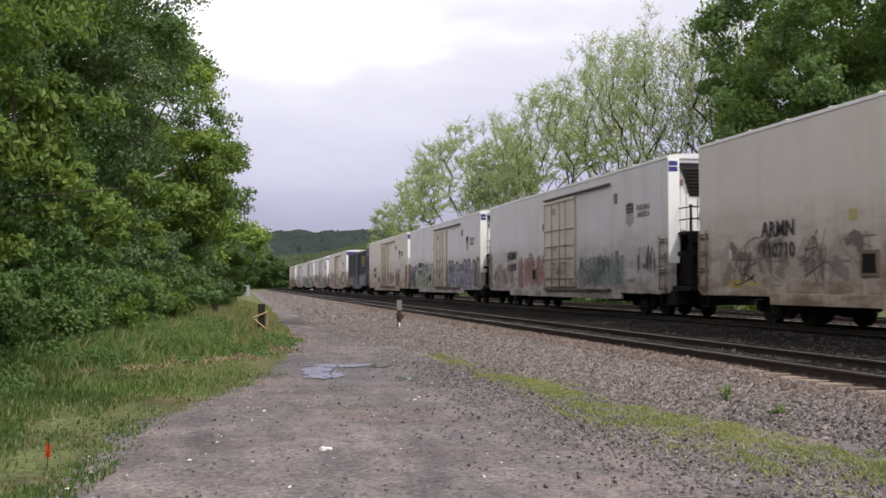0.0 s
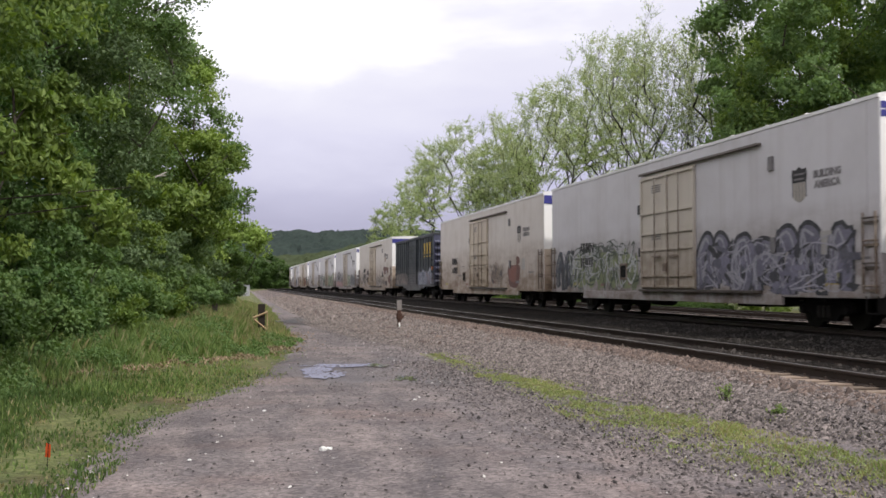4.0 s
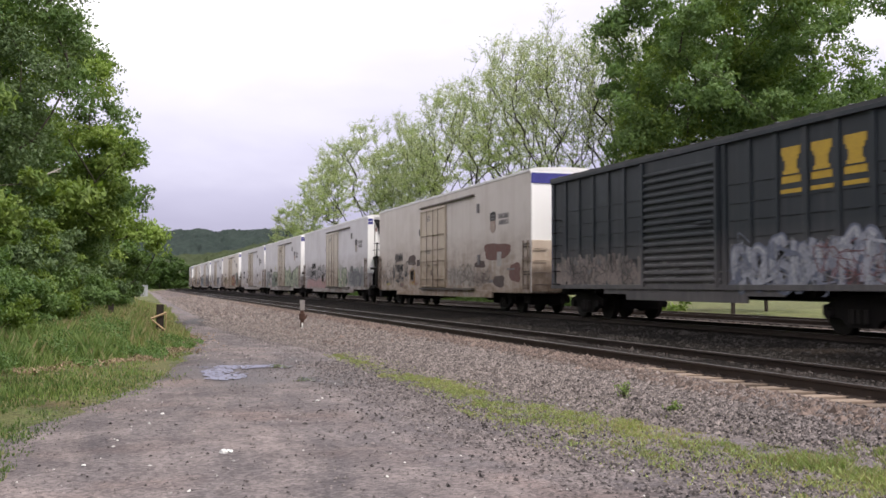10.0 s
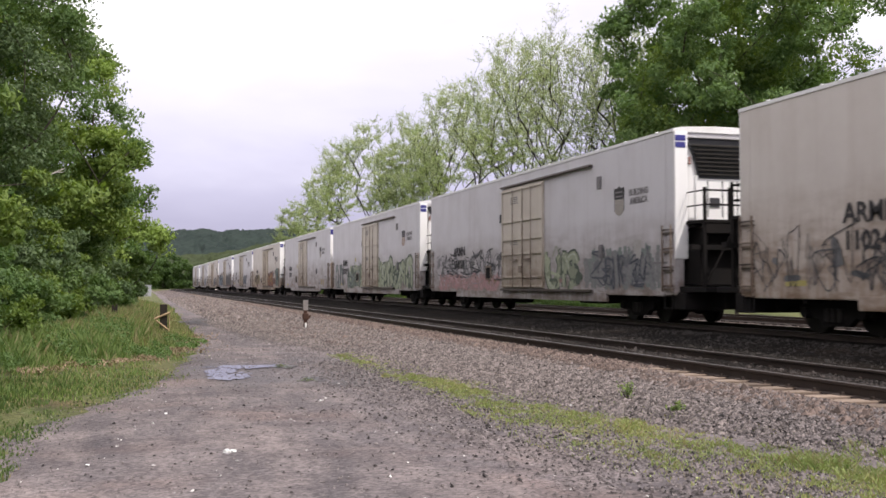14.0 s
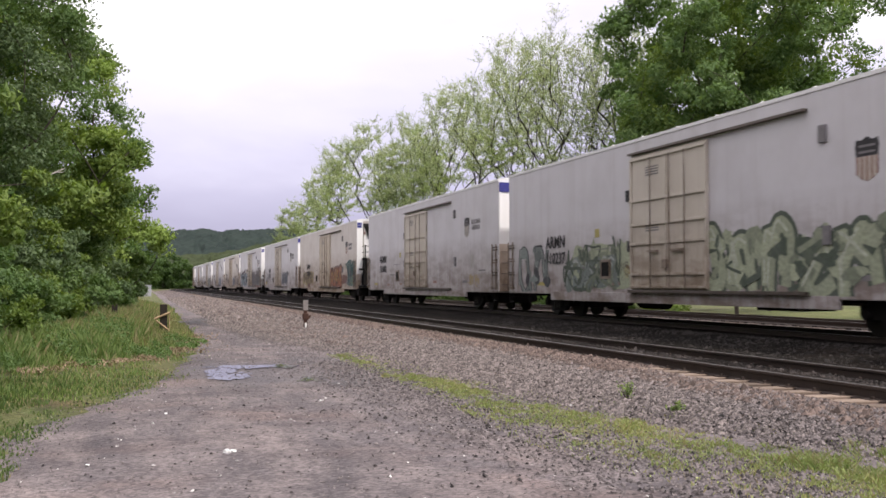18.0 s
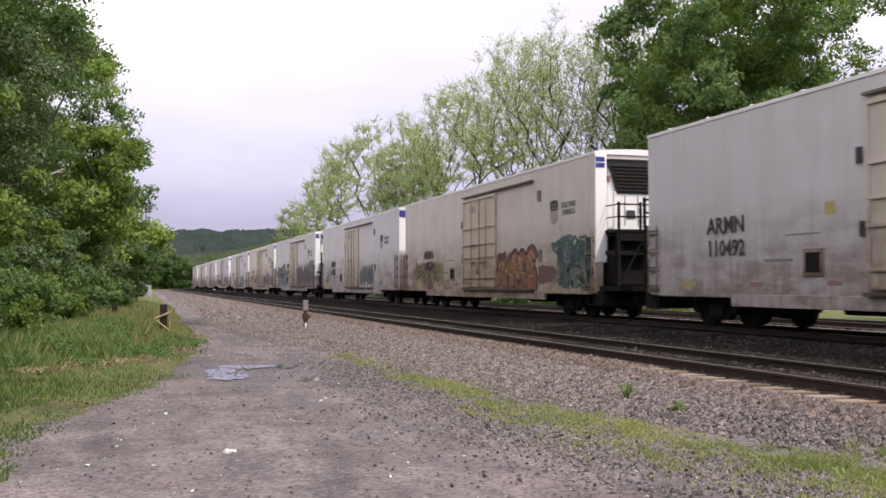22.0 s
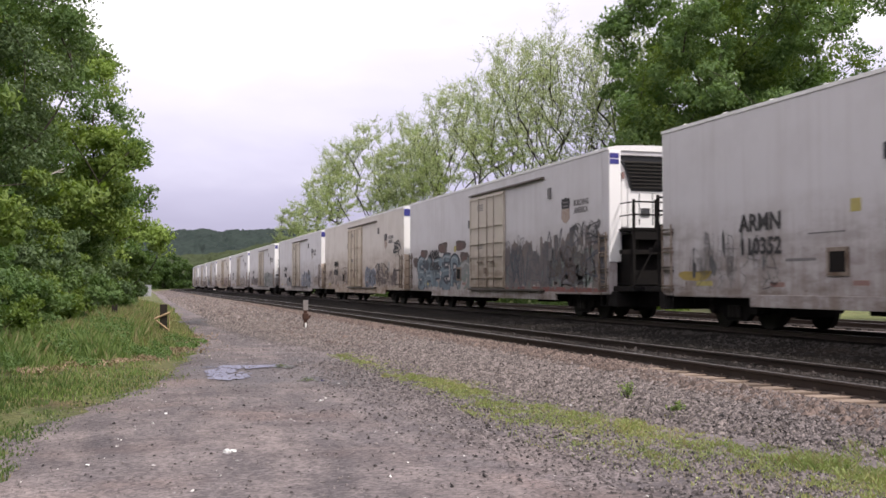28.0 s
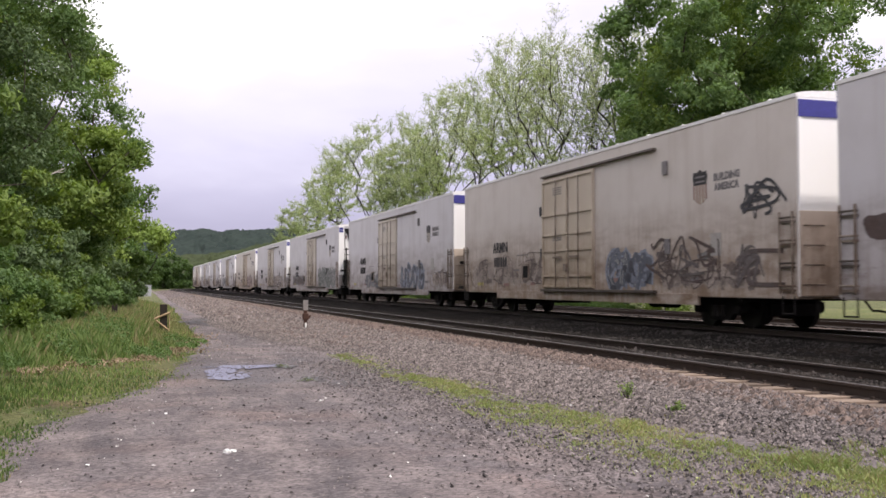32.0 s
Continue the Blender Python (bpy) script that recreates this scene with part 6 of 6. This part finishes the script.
xy, hs, pk = [], [], []
N = 290000
yy = 6.5 + 75 * rng.random(N) ** 2.1
off = rng.random(N) ** 0.9 * 5.0 - 0.45
for y, o in zip(yy, off):
    x = road_left(y) - o + 0.15
    patch = noise.noise((x * 0.8, y * 0.4, 2)) + 0.5 * noise.noise((x * 2.6, y * 1.5, 5))
    e_ = o - tall_from(y)
    if e_ < 0.15:
        keep = 0.28 + 0.26 * o + 0.8 * patch
        if e_ > -0.45 and y > 15:
            keep *= 0.35
        h = (0.03 + 0.022 * min(max(o, 0), 2.5) + 0.05 * max(0, patch)) * rng.uniform(0.5, 1.5)
        dry = (0.22 if y > 16 else 0.05) + (0.3 if y > 16 else 0.15) * max(0, -patch)
    else:
        keep = 0.42 + 0.8 * patch
        h = min(0.45, 0.05 + 0.15 * e_ + 0.26 * max(0, patch)) * rng.uniform(0.3, 1.4)
        dry = (0.10 if y < 27 else 0.5) + 0.4 * max(0, -patch)
    if rng.random() > np.clip(keep, 0.03, 0.85):
        continue
    xy.append((x, y))
    hs.append(h)
    # mostly dark blades close by: the trees' shade is put into their colour
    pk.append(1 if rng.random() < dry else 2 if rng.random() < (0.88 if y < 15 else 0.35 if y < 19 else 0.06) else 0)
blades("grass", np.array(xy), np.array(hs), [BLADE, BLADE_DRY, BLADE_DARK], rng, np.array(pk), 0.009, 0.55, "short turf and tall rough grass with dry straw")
# broad-leaved weeds at the foot of the shrubs
M = 90000
y = 8.0 + 22 * rng.random(M) ** 1.3
o = 3.6 * rng.random(M) ** 0.8
x = np.array([road_left(v) - tall_from(v) + 0.5 for v in y]) - o
ok = np.array([noise.noise((p * 1.1, w * 0.7, 11)) for p, w in zip(x, y)]) > 0.06
x, y, o = x[ok], y[ok], o[ok]
lump = np.array([0.5 + noise.noise((p * 1.6, w * 1.2, 21)) for p, w in zip(x, y)])
z = np.array([ground_z(p, w) for p, w in zip(x, y)]) + rng.random(len(x)) * (0.06 + 0.16 * o) * np.clip(0.4 + 1.2 * lump, 0.2, 1.6)
tagged(new("broadleaf_weeds", leaves_mesh("broadleaf_weeds", np.stack([x, y, z], 1), 0.07, [LEAF_MID], rng, 0.1, 0.55, np.tile([0.0, 0.0, 1.0], (len(x), 1)))), "broad-leaved green weeds at the foot of the shrubs", kind="stuff")

# dead leaves in a band along the wood's edge
M = 5000
y = 17.5 + 17 * rng.random(M)
x = np.interp(y, [17.5, 18.9, 20.6, 22.5, 25.5, 29, 35], [-2.6, -1.64, -0.87, 0.15, 0.95, 1.5, 1.6]) + rng.normal(size=M) * (0.22 + 0.30 * rng.random(M) ** 2) - 0.35 * np.array([noise.noise((v * 0.6, 3, 8)) for v in y])
ok = np.array([noise.noise((p * 1.1, w * 0.7, 31)) for p, w in zip(x, y)]) > -0.15
x, y = x[ok], y[ok]
z = np.array([ground_z(p, w) for p, w in zip(x, y)]) + 0.01 + 0.03 * rng.random(len(x))
DEAD = leafmat("dead_leaf", (0.20, 0.135, 0.09), (0.38, 0.27, 0.18), 0.1)
tagged(new("leaf_litter", leaves_mesh("leaf_litter", np.stack([x, y, z], 1), 0.065, [DEAD], rng, 0.0, 0.6, np.tile([0.0, 0.0, 1.5], (len(x), 1)))), "brown dead leaves along the grass", kind="stuff")

# low weeds between gravel and ballast
xy, hs = [], []
for _ in range(330000):
    y = 5.0 + 18.0 * rng.random() ** 1.3
    hi = float(np.interp(y, [5, 7.6, 9.1, 11.2, 13.8, 17.4, 22.2], [7.1, 6.55, 6.05, 5.78, 5.35, 5.17, 4.97]))
    lo = float(np.interp(y, [5, 6.1, 6.9, 8.1, 9.7, 11.8, 14.2, 19.7], [5.0, 4.95, 4.7, 4.4, 4.2, 4.3, 4.35, 4.4]))
    v = rng.uniform(-0.2, 1.3)
    x = lo + (hi - lo) * v
    d = (0.0 if y < 13 else -0.28) + noise.noise((x * 0.9, y * 0.45, 4)) + 0.8 * noise.noise((x * 3.1, y * 1.6, 6)) + 0.9 * noise.noise((x * 7, y * 5, 9))
    edge = 1 - (2 * v - 1) ** 2
    if rng.random() > np.clip(0.0 + 0.22 * edge + 0.34 * d, 0.02, 0.42):
        continue
    xy.append((x, y))
    hs.append(rng.uniform(0.016, 0.05) * (1 + 0.6 * max(0, d)) * (1.4 if y < 8 and v > 0.5 else 1))
blades("weeds", np.array(xy), np.array(hs), [WEED, BLADE_DRY, BLADE], rng, rng.choice(3, len(xy), p=[0.50, 0.38, 0.12]), 0.0045, 1.1, "low yellow-green weeds along the foot of the ballast", 0.012)
q = np.array(xy)
q = q[rng.random(len(q)) < 0.22] + rng.normal(size=(1, 2)) * 0.02
z = np.array([ground_z(a, b) for a, b in q]) + 0.025 + rng.random(len(q)) * 0.03
tagged(new("weed_leaves", leaves_mesh("weed_leaves", np.column_stack([q, z]), 0.020, [WEED], rng, 0.0, 0.7, np.tile([0.0, 0.0, 1.0], (len(q), 1)))), "small yellow-green weed leaves among the stones", kind="stuff")


def weed_plant(x, y, h, seed):
    r_ = np.random.default_rng(seed)
    pts, segs = [], []
    for k in range(9):
        a, l = r_.uniform(0, 6.28), r_.uniform(0.2, 0.6) * h
        top = np.array([math.cos(a) * l, math.sin(a) * l, h * r_.uniform(0.6, 1.0)])
        segs.append((np.zeros(3), top, 0.005, 0.003))
        for j in range(12):
            f = r_.uniform(0.25, 1.0)
            pts.append(top * f + r_.normal(size=3) * 0.03)
    t = tagged(new("weed_plant"), "leafy green weed growing in the ballast", "plant", "weeds in the ballast")
    t.location = (x, y, ground_z(x, y) + 0.03)
    share("stem", tubes_mesh("stem", segs, BARK, 4), t)
    share("foliage", leaves_mesh("foliage", np.array(pts), 0.05, [BLADE], r_, 0.1, 0.4), t)


for i, (x, y, h) in enumerate([(6.25, 11.9, 0.24), (6.3, 10.7, 0.10)]):
    weed_plant(x, y, h, 500 + i)


def stones(name, xy, size, material, rng, label, sink=0.25, lift=0.02):
    """Angular broken stones lying in the bed."""
    n = len(xy)
    base = np.array([(1, 0, 0), (0, 1, 0), (-1, 0, 0), (0, -1, 0), (0, 0, 0.9), (0, 0, -0.6)], float)
    f0 = np.array([(0, 1, 4), (1, 2, 4), (2, 3, 4), (3, 0, 4)])
    v = base[None] * rng.uniform(0.55, 1.35, (n, 6, 1)) + rng.normal(size=(n, 6, 3)) * 0.18
    a = rng.uniform(0, 6.283, n)
    ca, sa = np.cos(a)[:, None], np.sin(a)[:, None]
    x = v[:, :, 0] * ca - v[:, :, 1] * sa
    y = v[:, :, 0] * sa + v[:, :, 1] * ca
    s = (size * rng.uniform(0.6, 1.4, n) * np.where(rng.random(n) < 0.08, 1.7, 1.0))[:, None]
    z = np.array([ground_z(p, q) for p, q in xy])[:, None] + lift
    out_ = np.stack([xy[:, :1] + x * s, xy[:, 1:] + y * s, z + v[:, :, 2] * s * 0.8 - sink * s * 0.2], 2)
    f = (f0[None] + (np.arange(n) * 6)[:, None, None]).reshape(-1, 3)
    return tagged(new(name, mesh_np(name, out_.reshape(-1, 3), f, [material])), label, kind="stuff")


N = 125000
y = 5.0 + 40 * rng.random(N) ** 1.7
b = np.array([ballast_left(q) for q in y])
x = b - 0.7 + (8.5 - b) * rng.random(N) ** 0.75
x = np.minimum(x, np.interp(y, [5, 13, 16], [7.42, 7.5, 7.98]) + rng.normal(size=N) * 0.04)
dusty = y > 10.5 + 2.5 * rng.normal(size=N)
stones("dusty_ballast_stones", np.stack([x, y], 1)[dusty], 0.0195, STONE_FAR, rng, "loose crushed ballast stones, dusty grey and brown", 0.25, 0.042)
x, y = x[~dusty], y[~dusty]
stones("ballast_stones", np.stack([x, y], 1), 0.0185, STONE, rng, "loose crushed ballast stones, grey and brown", 0.25, 0.042)
N = 34000
y = 40.0 + 80 * rng.random(N) ** 1.3
b = np.array([ballast_left(q) for q in y])
x = b - 0.1 + (7.95 - b) * rng.random(N)
stones("far_ballast_stones", np.stack([x, y], 1), 0.05, STONE_FAR, rng, "loose crushed ballast stones further along the line")
N = 15000
y = 24.0 + 95 * rng.random(N) ** 1.2
b = np.array([ballast_left(q) for q in y])
x = b + (7.95 - b) * rng.random(N) ** 0.7
stones("far_rusty_stones", np.stack([x, y], 1), 0.05, STONE_RUST, rng, "rust-stained ballast stones further along the line")
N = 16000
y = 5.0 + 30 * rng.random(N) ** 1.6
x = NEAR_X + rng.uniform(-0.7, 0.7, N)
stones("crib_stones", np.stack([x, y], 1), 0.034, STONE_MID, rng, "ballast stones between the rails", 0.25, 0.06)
# these stones also carry the train's shadow in their colour
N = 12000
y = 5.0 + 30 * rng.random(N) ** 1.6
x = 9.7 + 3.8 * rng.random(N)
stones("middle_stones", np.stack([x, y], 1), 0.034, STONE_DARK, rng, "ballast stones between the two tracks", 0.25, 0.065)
N = 9000
y = 7.0 + 45 * rng.random(N) ** 1.5
x = 6.9 + (np.interp(y, [7, 12.5, 15], [7.5, 7.5, 7.95]) - 6.9) * rng.random(N) ** 0.7
stones("rusty_stones", np.stack([x, y], 1), 0.03, STONE_RUST, rng, "rust-stained stones along the tie ends", 0.25, 0.045)
N = 9000
y = 14.0 + 60 * rng.random(N) ** 1.3
x = 7.1 + 0.85 * rng.random(N)
stones("tie_end_stones", np.stack([x, y], 1), 0.030, STONE_RUST, rng, "rust-stained stones spilled over the tie ends", 0.25, 0.06)
N = 14000
y = 5.0 + 45 * rng.random(N) ** 1.7
rl = np.array([road_left(q) for q in y])
b = np.array([ballast_left(q) for q in y])
t_ = rng.random(N)
t_ = np.where(rng.random(N) < 0.35, t_, 1 - (1 - t_) ** 1.8 * 0.4)
x = rl + (b - rl) * t_
stones("road_stones", np.stack([x, y], 1), 0.015, STONE, rng, "small loose stones on the gravel")

N = 16000
y = 5.0 + 16 * rng.random(N) ** 1.3
x = np.interp(y, [5, 6.9, 9.7, 14.2, 21], [5.3, 5.1, 4.6, 4.5, 4.5]) - np.abs(rng.normal(size=N)) * 0.9 + 0.9 * rng.random(N)
stones("edge_stones", np.stack([x, y], 1), 0.017, STONE, rng, "small stones strewn where the ballast meets the gravel")
N = 3600
y = 5.2 + 32 * rng.random(N) ** 1.5
rl = np.array([road_left(q) for q in y])
b = np.array([ballast_left(q) for q in y])
x = rl + (b - rl) * rng.random(N)
stones("dark_road_stones", np.stack([x, y], 1), 0.013, STONE, rng, "dark loose stones on the gravel", 0.5)
N = 420
y = 5.2 + 26 * rng.random(N) ** 1.4
rl = np.array([road_left(q) for q in y])
b = np.array([ballast_left(q) for q in y])
x = rl + (b + 1.0 - rl) * rng.random(N)
stones("pale_stones", np.stack([x, y], 1), 0.014, mat("pale_stone", (0.5, 0.48, 0.46), (0.38, 0.36, 0.35), rough=0.85, scale=4, fine=40, island=0.3), rng, "pale loose stones on the gravel", 0.6)

# ---------- small things ----------

WATER = mat("puddle_water", (0.035, 0.032, 0.03), rough=0.03, scale=2, fine=4, bump=0.0, spec=1.0, fine_var=0.05)
for link in list(WATER.node_tree.links):
    if link.to_socket.name == "Roughness":
        WATER.node_tree.links.remove(link)
WATER.node_tree.nodes["Principled BSDF"].inputs["Roughness"].default_value = 0.02


def puddle(x0, x1, y0, y1, inside, seed, label, name="puddle", material=None, st=0.03):
    """Standing water with a ragged edge broken by stones: small cells kept where the hollow is deep enough."""
    cells, index, vs = [], {}, []
    cx, cy = (x0 + x1) / 2, (y0 + y1) / 2
    for j in range(int((y1 - y0) / st)):
        for i in range(int((x1 - x0) / st)):
            x, y = x0 + (i + 0.5) * st, y0 + (j + 0.5) * st
            d = inside(x, y) + 0.22 * noise.noise((x * 2.3, y * 1.1, seed)) + 0.16 * noise.noise((x * 8, y * 4, seed + 2))
            if d > 0 and noise.noise((x * 15, y * 8, seed + 5)) < 0.26:
                q = []
                for a, b in ((i, j), (i + 1, j), (i + 1, j + 1), (i, j + 1)):
                    if (a, b) not in index:
                        index[(a, b)] = len(vs)
                        vs.append((x0 + a * st - cx, y0 + b * st - cy, 0))
                    q.append(index[(a, b)])
                cells.append(q)
    ob = new(name, mesh_np(name, vs, cells, [material or WATER]))
    ob.location = (cx, cy, ground_z(cx, cy) + (0.026 if material is None else 0.036))
    return tagged(ob, label, name.replace("_", " "), kind="structure")


puddle(1.3, 3.5, 19.0, 21.0, lambda x, y: 0.30 - abs(y - 20.1 + 0.1 * (x - 2)) * 0.75 - max(0, abs(x - 2.35) - 0.6) * 0.9, 3, "shallow rain puddle on the gravel")
puddle(1.05, 2.3, 16.8, 20.0, lambda x, y: 0.26 - abs(x - 1.60) * 0.9 - max(0, abs(y - 18.6) - 0.8) * 0.5, 9, "shallow rain puddle broken by stones")
puddle(2.6, 3.5, 16.6, 18.0, lambda x, y: 0.12 - abs(x - 2.98) * 0.6 - abs(y - 17.3) * 0.3, 14, "small rain puddle on the gravel")

MUD = mat("wet_mud", (0.035, 0.029, 0.028), (0.025, 0.021, 0.02), rough=0.6, scale=3, fine=25, bump=0.4)
puddle(1.9, 4.2, 40.5, 48.5, lambda x, y: 0.40 - abs(x - 2.95) * 0.36 - abs(y - 44.5) * 0.10, 21, "dark damp hollow in the gravel", "mud_patch", MUD, 0.06)

RUST = mat("rusty_iron", (0.075, 0.038, 0.027), (0.035, 0.022, 0.018), rough=0.9, scale=8, fine=40, bump=0.5)
OLDWOOD = mat("old_wood", (0.030, 0.023, 0.019), (0.018, 0.014, 0.012), rough=0.95, scale=6, fine=22, stretch=(1, 1, 0.2), bump=0.7)
PLANK = mat("bare_plank", (0.42, 0.30, 0.18), (0.30, 0.21, 0.13), rough=0.85, scale=5, fine=25, bump=0.3)
PAPER = mat("white_litter", (0.75, 0.75, 0.73), (0.6, 0.6, 0.58), rough=0.8, scale=9, fine=30, bump=0.3)
GREYPAINT = mat("grey_paint", (0.24, 0.22, 0.21), (0.17, 0.15, 0.15), rough=0.8, scale=8, fine=30)

# iron marker post beside the track
post = tagged(new("marker_post"), "short rusty iron marker post standing in the ballast", "post")
post.location = (5.62, 33.7, ground_z(5.62, 33.7))
bm = BM()
box(bm, -0.06, 0.06, -0.05, 0.05, -0.1, 0.62, 0.015)
box(bm, -0.10, 0.10, -0.07, 0.07, 0.30, 0.52, 0.03)
rod(bm, (0.05, -0.06, 0.30), (0.16, -0.06, 0.45), 0.03, n=6)
part("shaft", bm, RUST, post)
bm = BM()
box(bm, -0.085, 0.085, -0.02, 0.02, 0.62, 0.97, 0.01)
part("plate", bm, GREYPAINT, post, "weathered grey plate")
bm = BM()
box(bm, -0.035, 0.03, -0.085, -0.06, 0.02, 0.20, 0.01)
part("white_mark", bm, PAPER, post)
bm = BM()
box(bm, -0.45, -0.02, -0.06, 0.04, -0.06, 0.04, 0.02)
box(bm, -0.25, 0.10, -0.30, -0.12, -0.06, 0.03, 0.02)
part("base_plate", bm, RUST, post)

# wooden post with a broken rail
gate = tagged(new("fence_post"), "dark wooden post with a broken tan plank leaning on it", "fence post")
gate.location = (1.02, 35.2, ground_z(1.02, 35.2))
bm = BM()
box(bm, -0.12, 0.12, -0.11, 0.11, -0.1, 0.98, 0.02)
part("post", bm, OLDWOOD, gate)
for a, b_, r in (((-0.30, -0.16, 0.50), (0.20, -0.16, 0.70), 0.036), ((-0.26, -0.16, 0.46), (0.22, -0.2, 0.06), 0.026), ((0.19, -0.16, 0.70), (0.19, -0.18, 0.08), 0.018)):
    bm = BM()
    rod(bm, a, b_, r, n=4)
    part("plank", bm, PLANK, gate)
stump = tagged(new("fence_post"), "short dark wooden post in the grass", "fence post")
stump.location = (-0.62, 38.8, ground_z(-0.62, 38.8))
bm = BM()
box(bm, -0.10, 0.10, -0.1, 0.1, -0.1, 1.05, 0.02)
box(bm, -0.34, -0.2, -0.1, 0.1, -0.1, 0.3, 0.02)
part("post", bm, OLDWOOD, stump)
box_ = tagged(new("utility_box"), "pale grey utility cabinet at the end of the wood", "cabinet")
box_.location = (2.1, 150.0, ground_z(2.1, 150.0))
bm = BM()
box(bm, -0.5, 0.5, -0.35, 0.35, -0.1, 1.5, 0.04)
box(bm, -0.54, 0.54, -0.4, 0.4, 1.5, 1.58, 0.02)
part("cabinet", bm, mat("cabinet_grey", (0.33, 0.34, 0.36), (0.25, 0.26, 0.27), rough=0.7, scale=3, fine=20), box_)

# orange marker flag
flag = tagged(new("marker_flag"), "small orange plastic marker flag in the grass", "flag")
flag.location = (-1.62, 9.6, ground_z(-1.62, 9.6))
bm = BM()
rod(bm, (0, 0, -0.05), (0.01, 0, 0.22), 0.004, n=5)
part("wire", bm, STEEL, flag)
bm = BM()
vs = [(-0.02, 0, 0.09), (0.025, 0.012, 0.08), (0.03, -0.006, 0.20), (-0.012, 0.008, 0.215)]
for a, b_, c in ((0, 1, 2), (0, 2, 3)):
    bm.faces.new([bm.verts.new(vs[i]) for i in (a, b_, c)])
bmesh.ops.solidify(bm, geom=bm.faces[:], thickness=0.003)
part("cloth", bm, mat("orange_plastic", (0.75, 0.12, 0.03), rough=0.5), flag)


def litter(x, y, s, seed, label):
    rg = random.Random(seed)
    bm = BM()
    for k in range(4):
        r = bmesh.ops.create_icosphere(bm, subdivisions=2, radius=s * rg.uniform(0.35, 0.6), matrix=pose(rg.uniform(-s, s) * 0.7, rg.uniform(-s, s) * 0.5, s * 0.25, rg.uniform(0, 90), rg.uniform(0, 90), 0))
        for v in r["verts"]:
            v.co += Vector((rg.uniform(-1, 1), rg.uniform(-1, 1), rg.uniform(-1, 1))) * s * 0.16
            v.co.z = max(-0.01, v.co.z * 0.7)
    ob = part("litter", bm, PAPER, None)
    ob.location = (x, y, ground_z(x, y) + 0.018)
    return tagged(ob, label, "litter")


litter(0.92, 9.9, 0.07, 1, "crumpled white paper scrap on the gravel")
litter(-0.38, 9.6, 0.022, 2, "small white scrap on the gravel")
litter(0.42, 13.1, 0.028, 3, "small white scrap on the gravel")
litter(2.55, 13.9, 0.035, 4, "small white scrap on the gravel")
litter(0.05, 35.0, 0.07, 5, "white scrap caught in the grass")
litter(5.62, 12.2, 0.05, 6, "pale scrap on the ballast")


# ---------- movement ----------
def front_at(t):
    """Where the foremost car's leading coupling stands along the track at t seconds."""
    u = t / 16 - 1
    return -130.503 - 137.092 * u + 2.977 * u * u + 1.382 * u ** 3 - 4.2 - GAP_P


SLACK = {5: 0.15, 7: -0.2, 8: -0.27, 9: -0.05, 10: 0.08, 11: 0.13, 12: 0.22, 13: -0.28}   # play in the couplings


def motions():
    times = [0.5 * i for i in range(65)]
    for car, front, k in TRAIN:
        lead = (CAR_L * k if k < 5 else CAR_L * (k - 1) + BOX_L) + SLACK.get(k, 0.0)
        half = (BOX_L if front == "C" else CAR_L) / 2
        rows = []
        for t in times:
            x, y, a = along(TRAIN_X, front_at(t) + lead + half)
            rows.append((t, pose(x, y, TRAIN_Z, 0, 0, a + (180 if front == "R" else 0))))
        walk(car, rows)
    spin_times, t = [], 0.0
    while t < 32.0:
        spin_times.append(t)
        t += 1 / 15
    spin_times.append(32.0)
    for ws, way in WHEELS:
        for w in ws:
            at = w.matrix_basis.translation.copy()
            rows = []
            for t in spin_times:
                turn = math.degrees((front_at(0) - front_at(t)) / 0.457)
                rows.append((t, Matrix.Translation(at) @ Euler((radians(-way * turn), 0, 0)).to_matrix().to_4x4()))
            walk(w, rows)


motions()
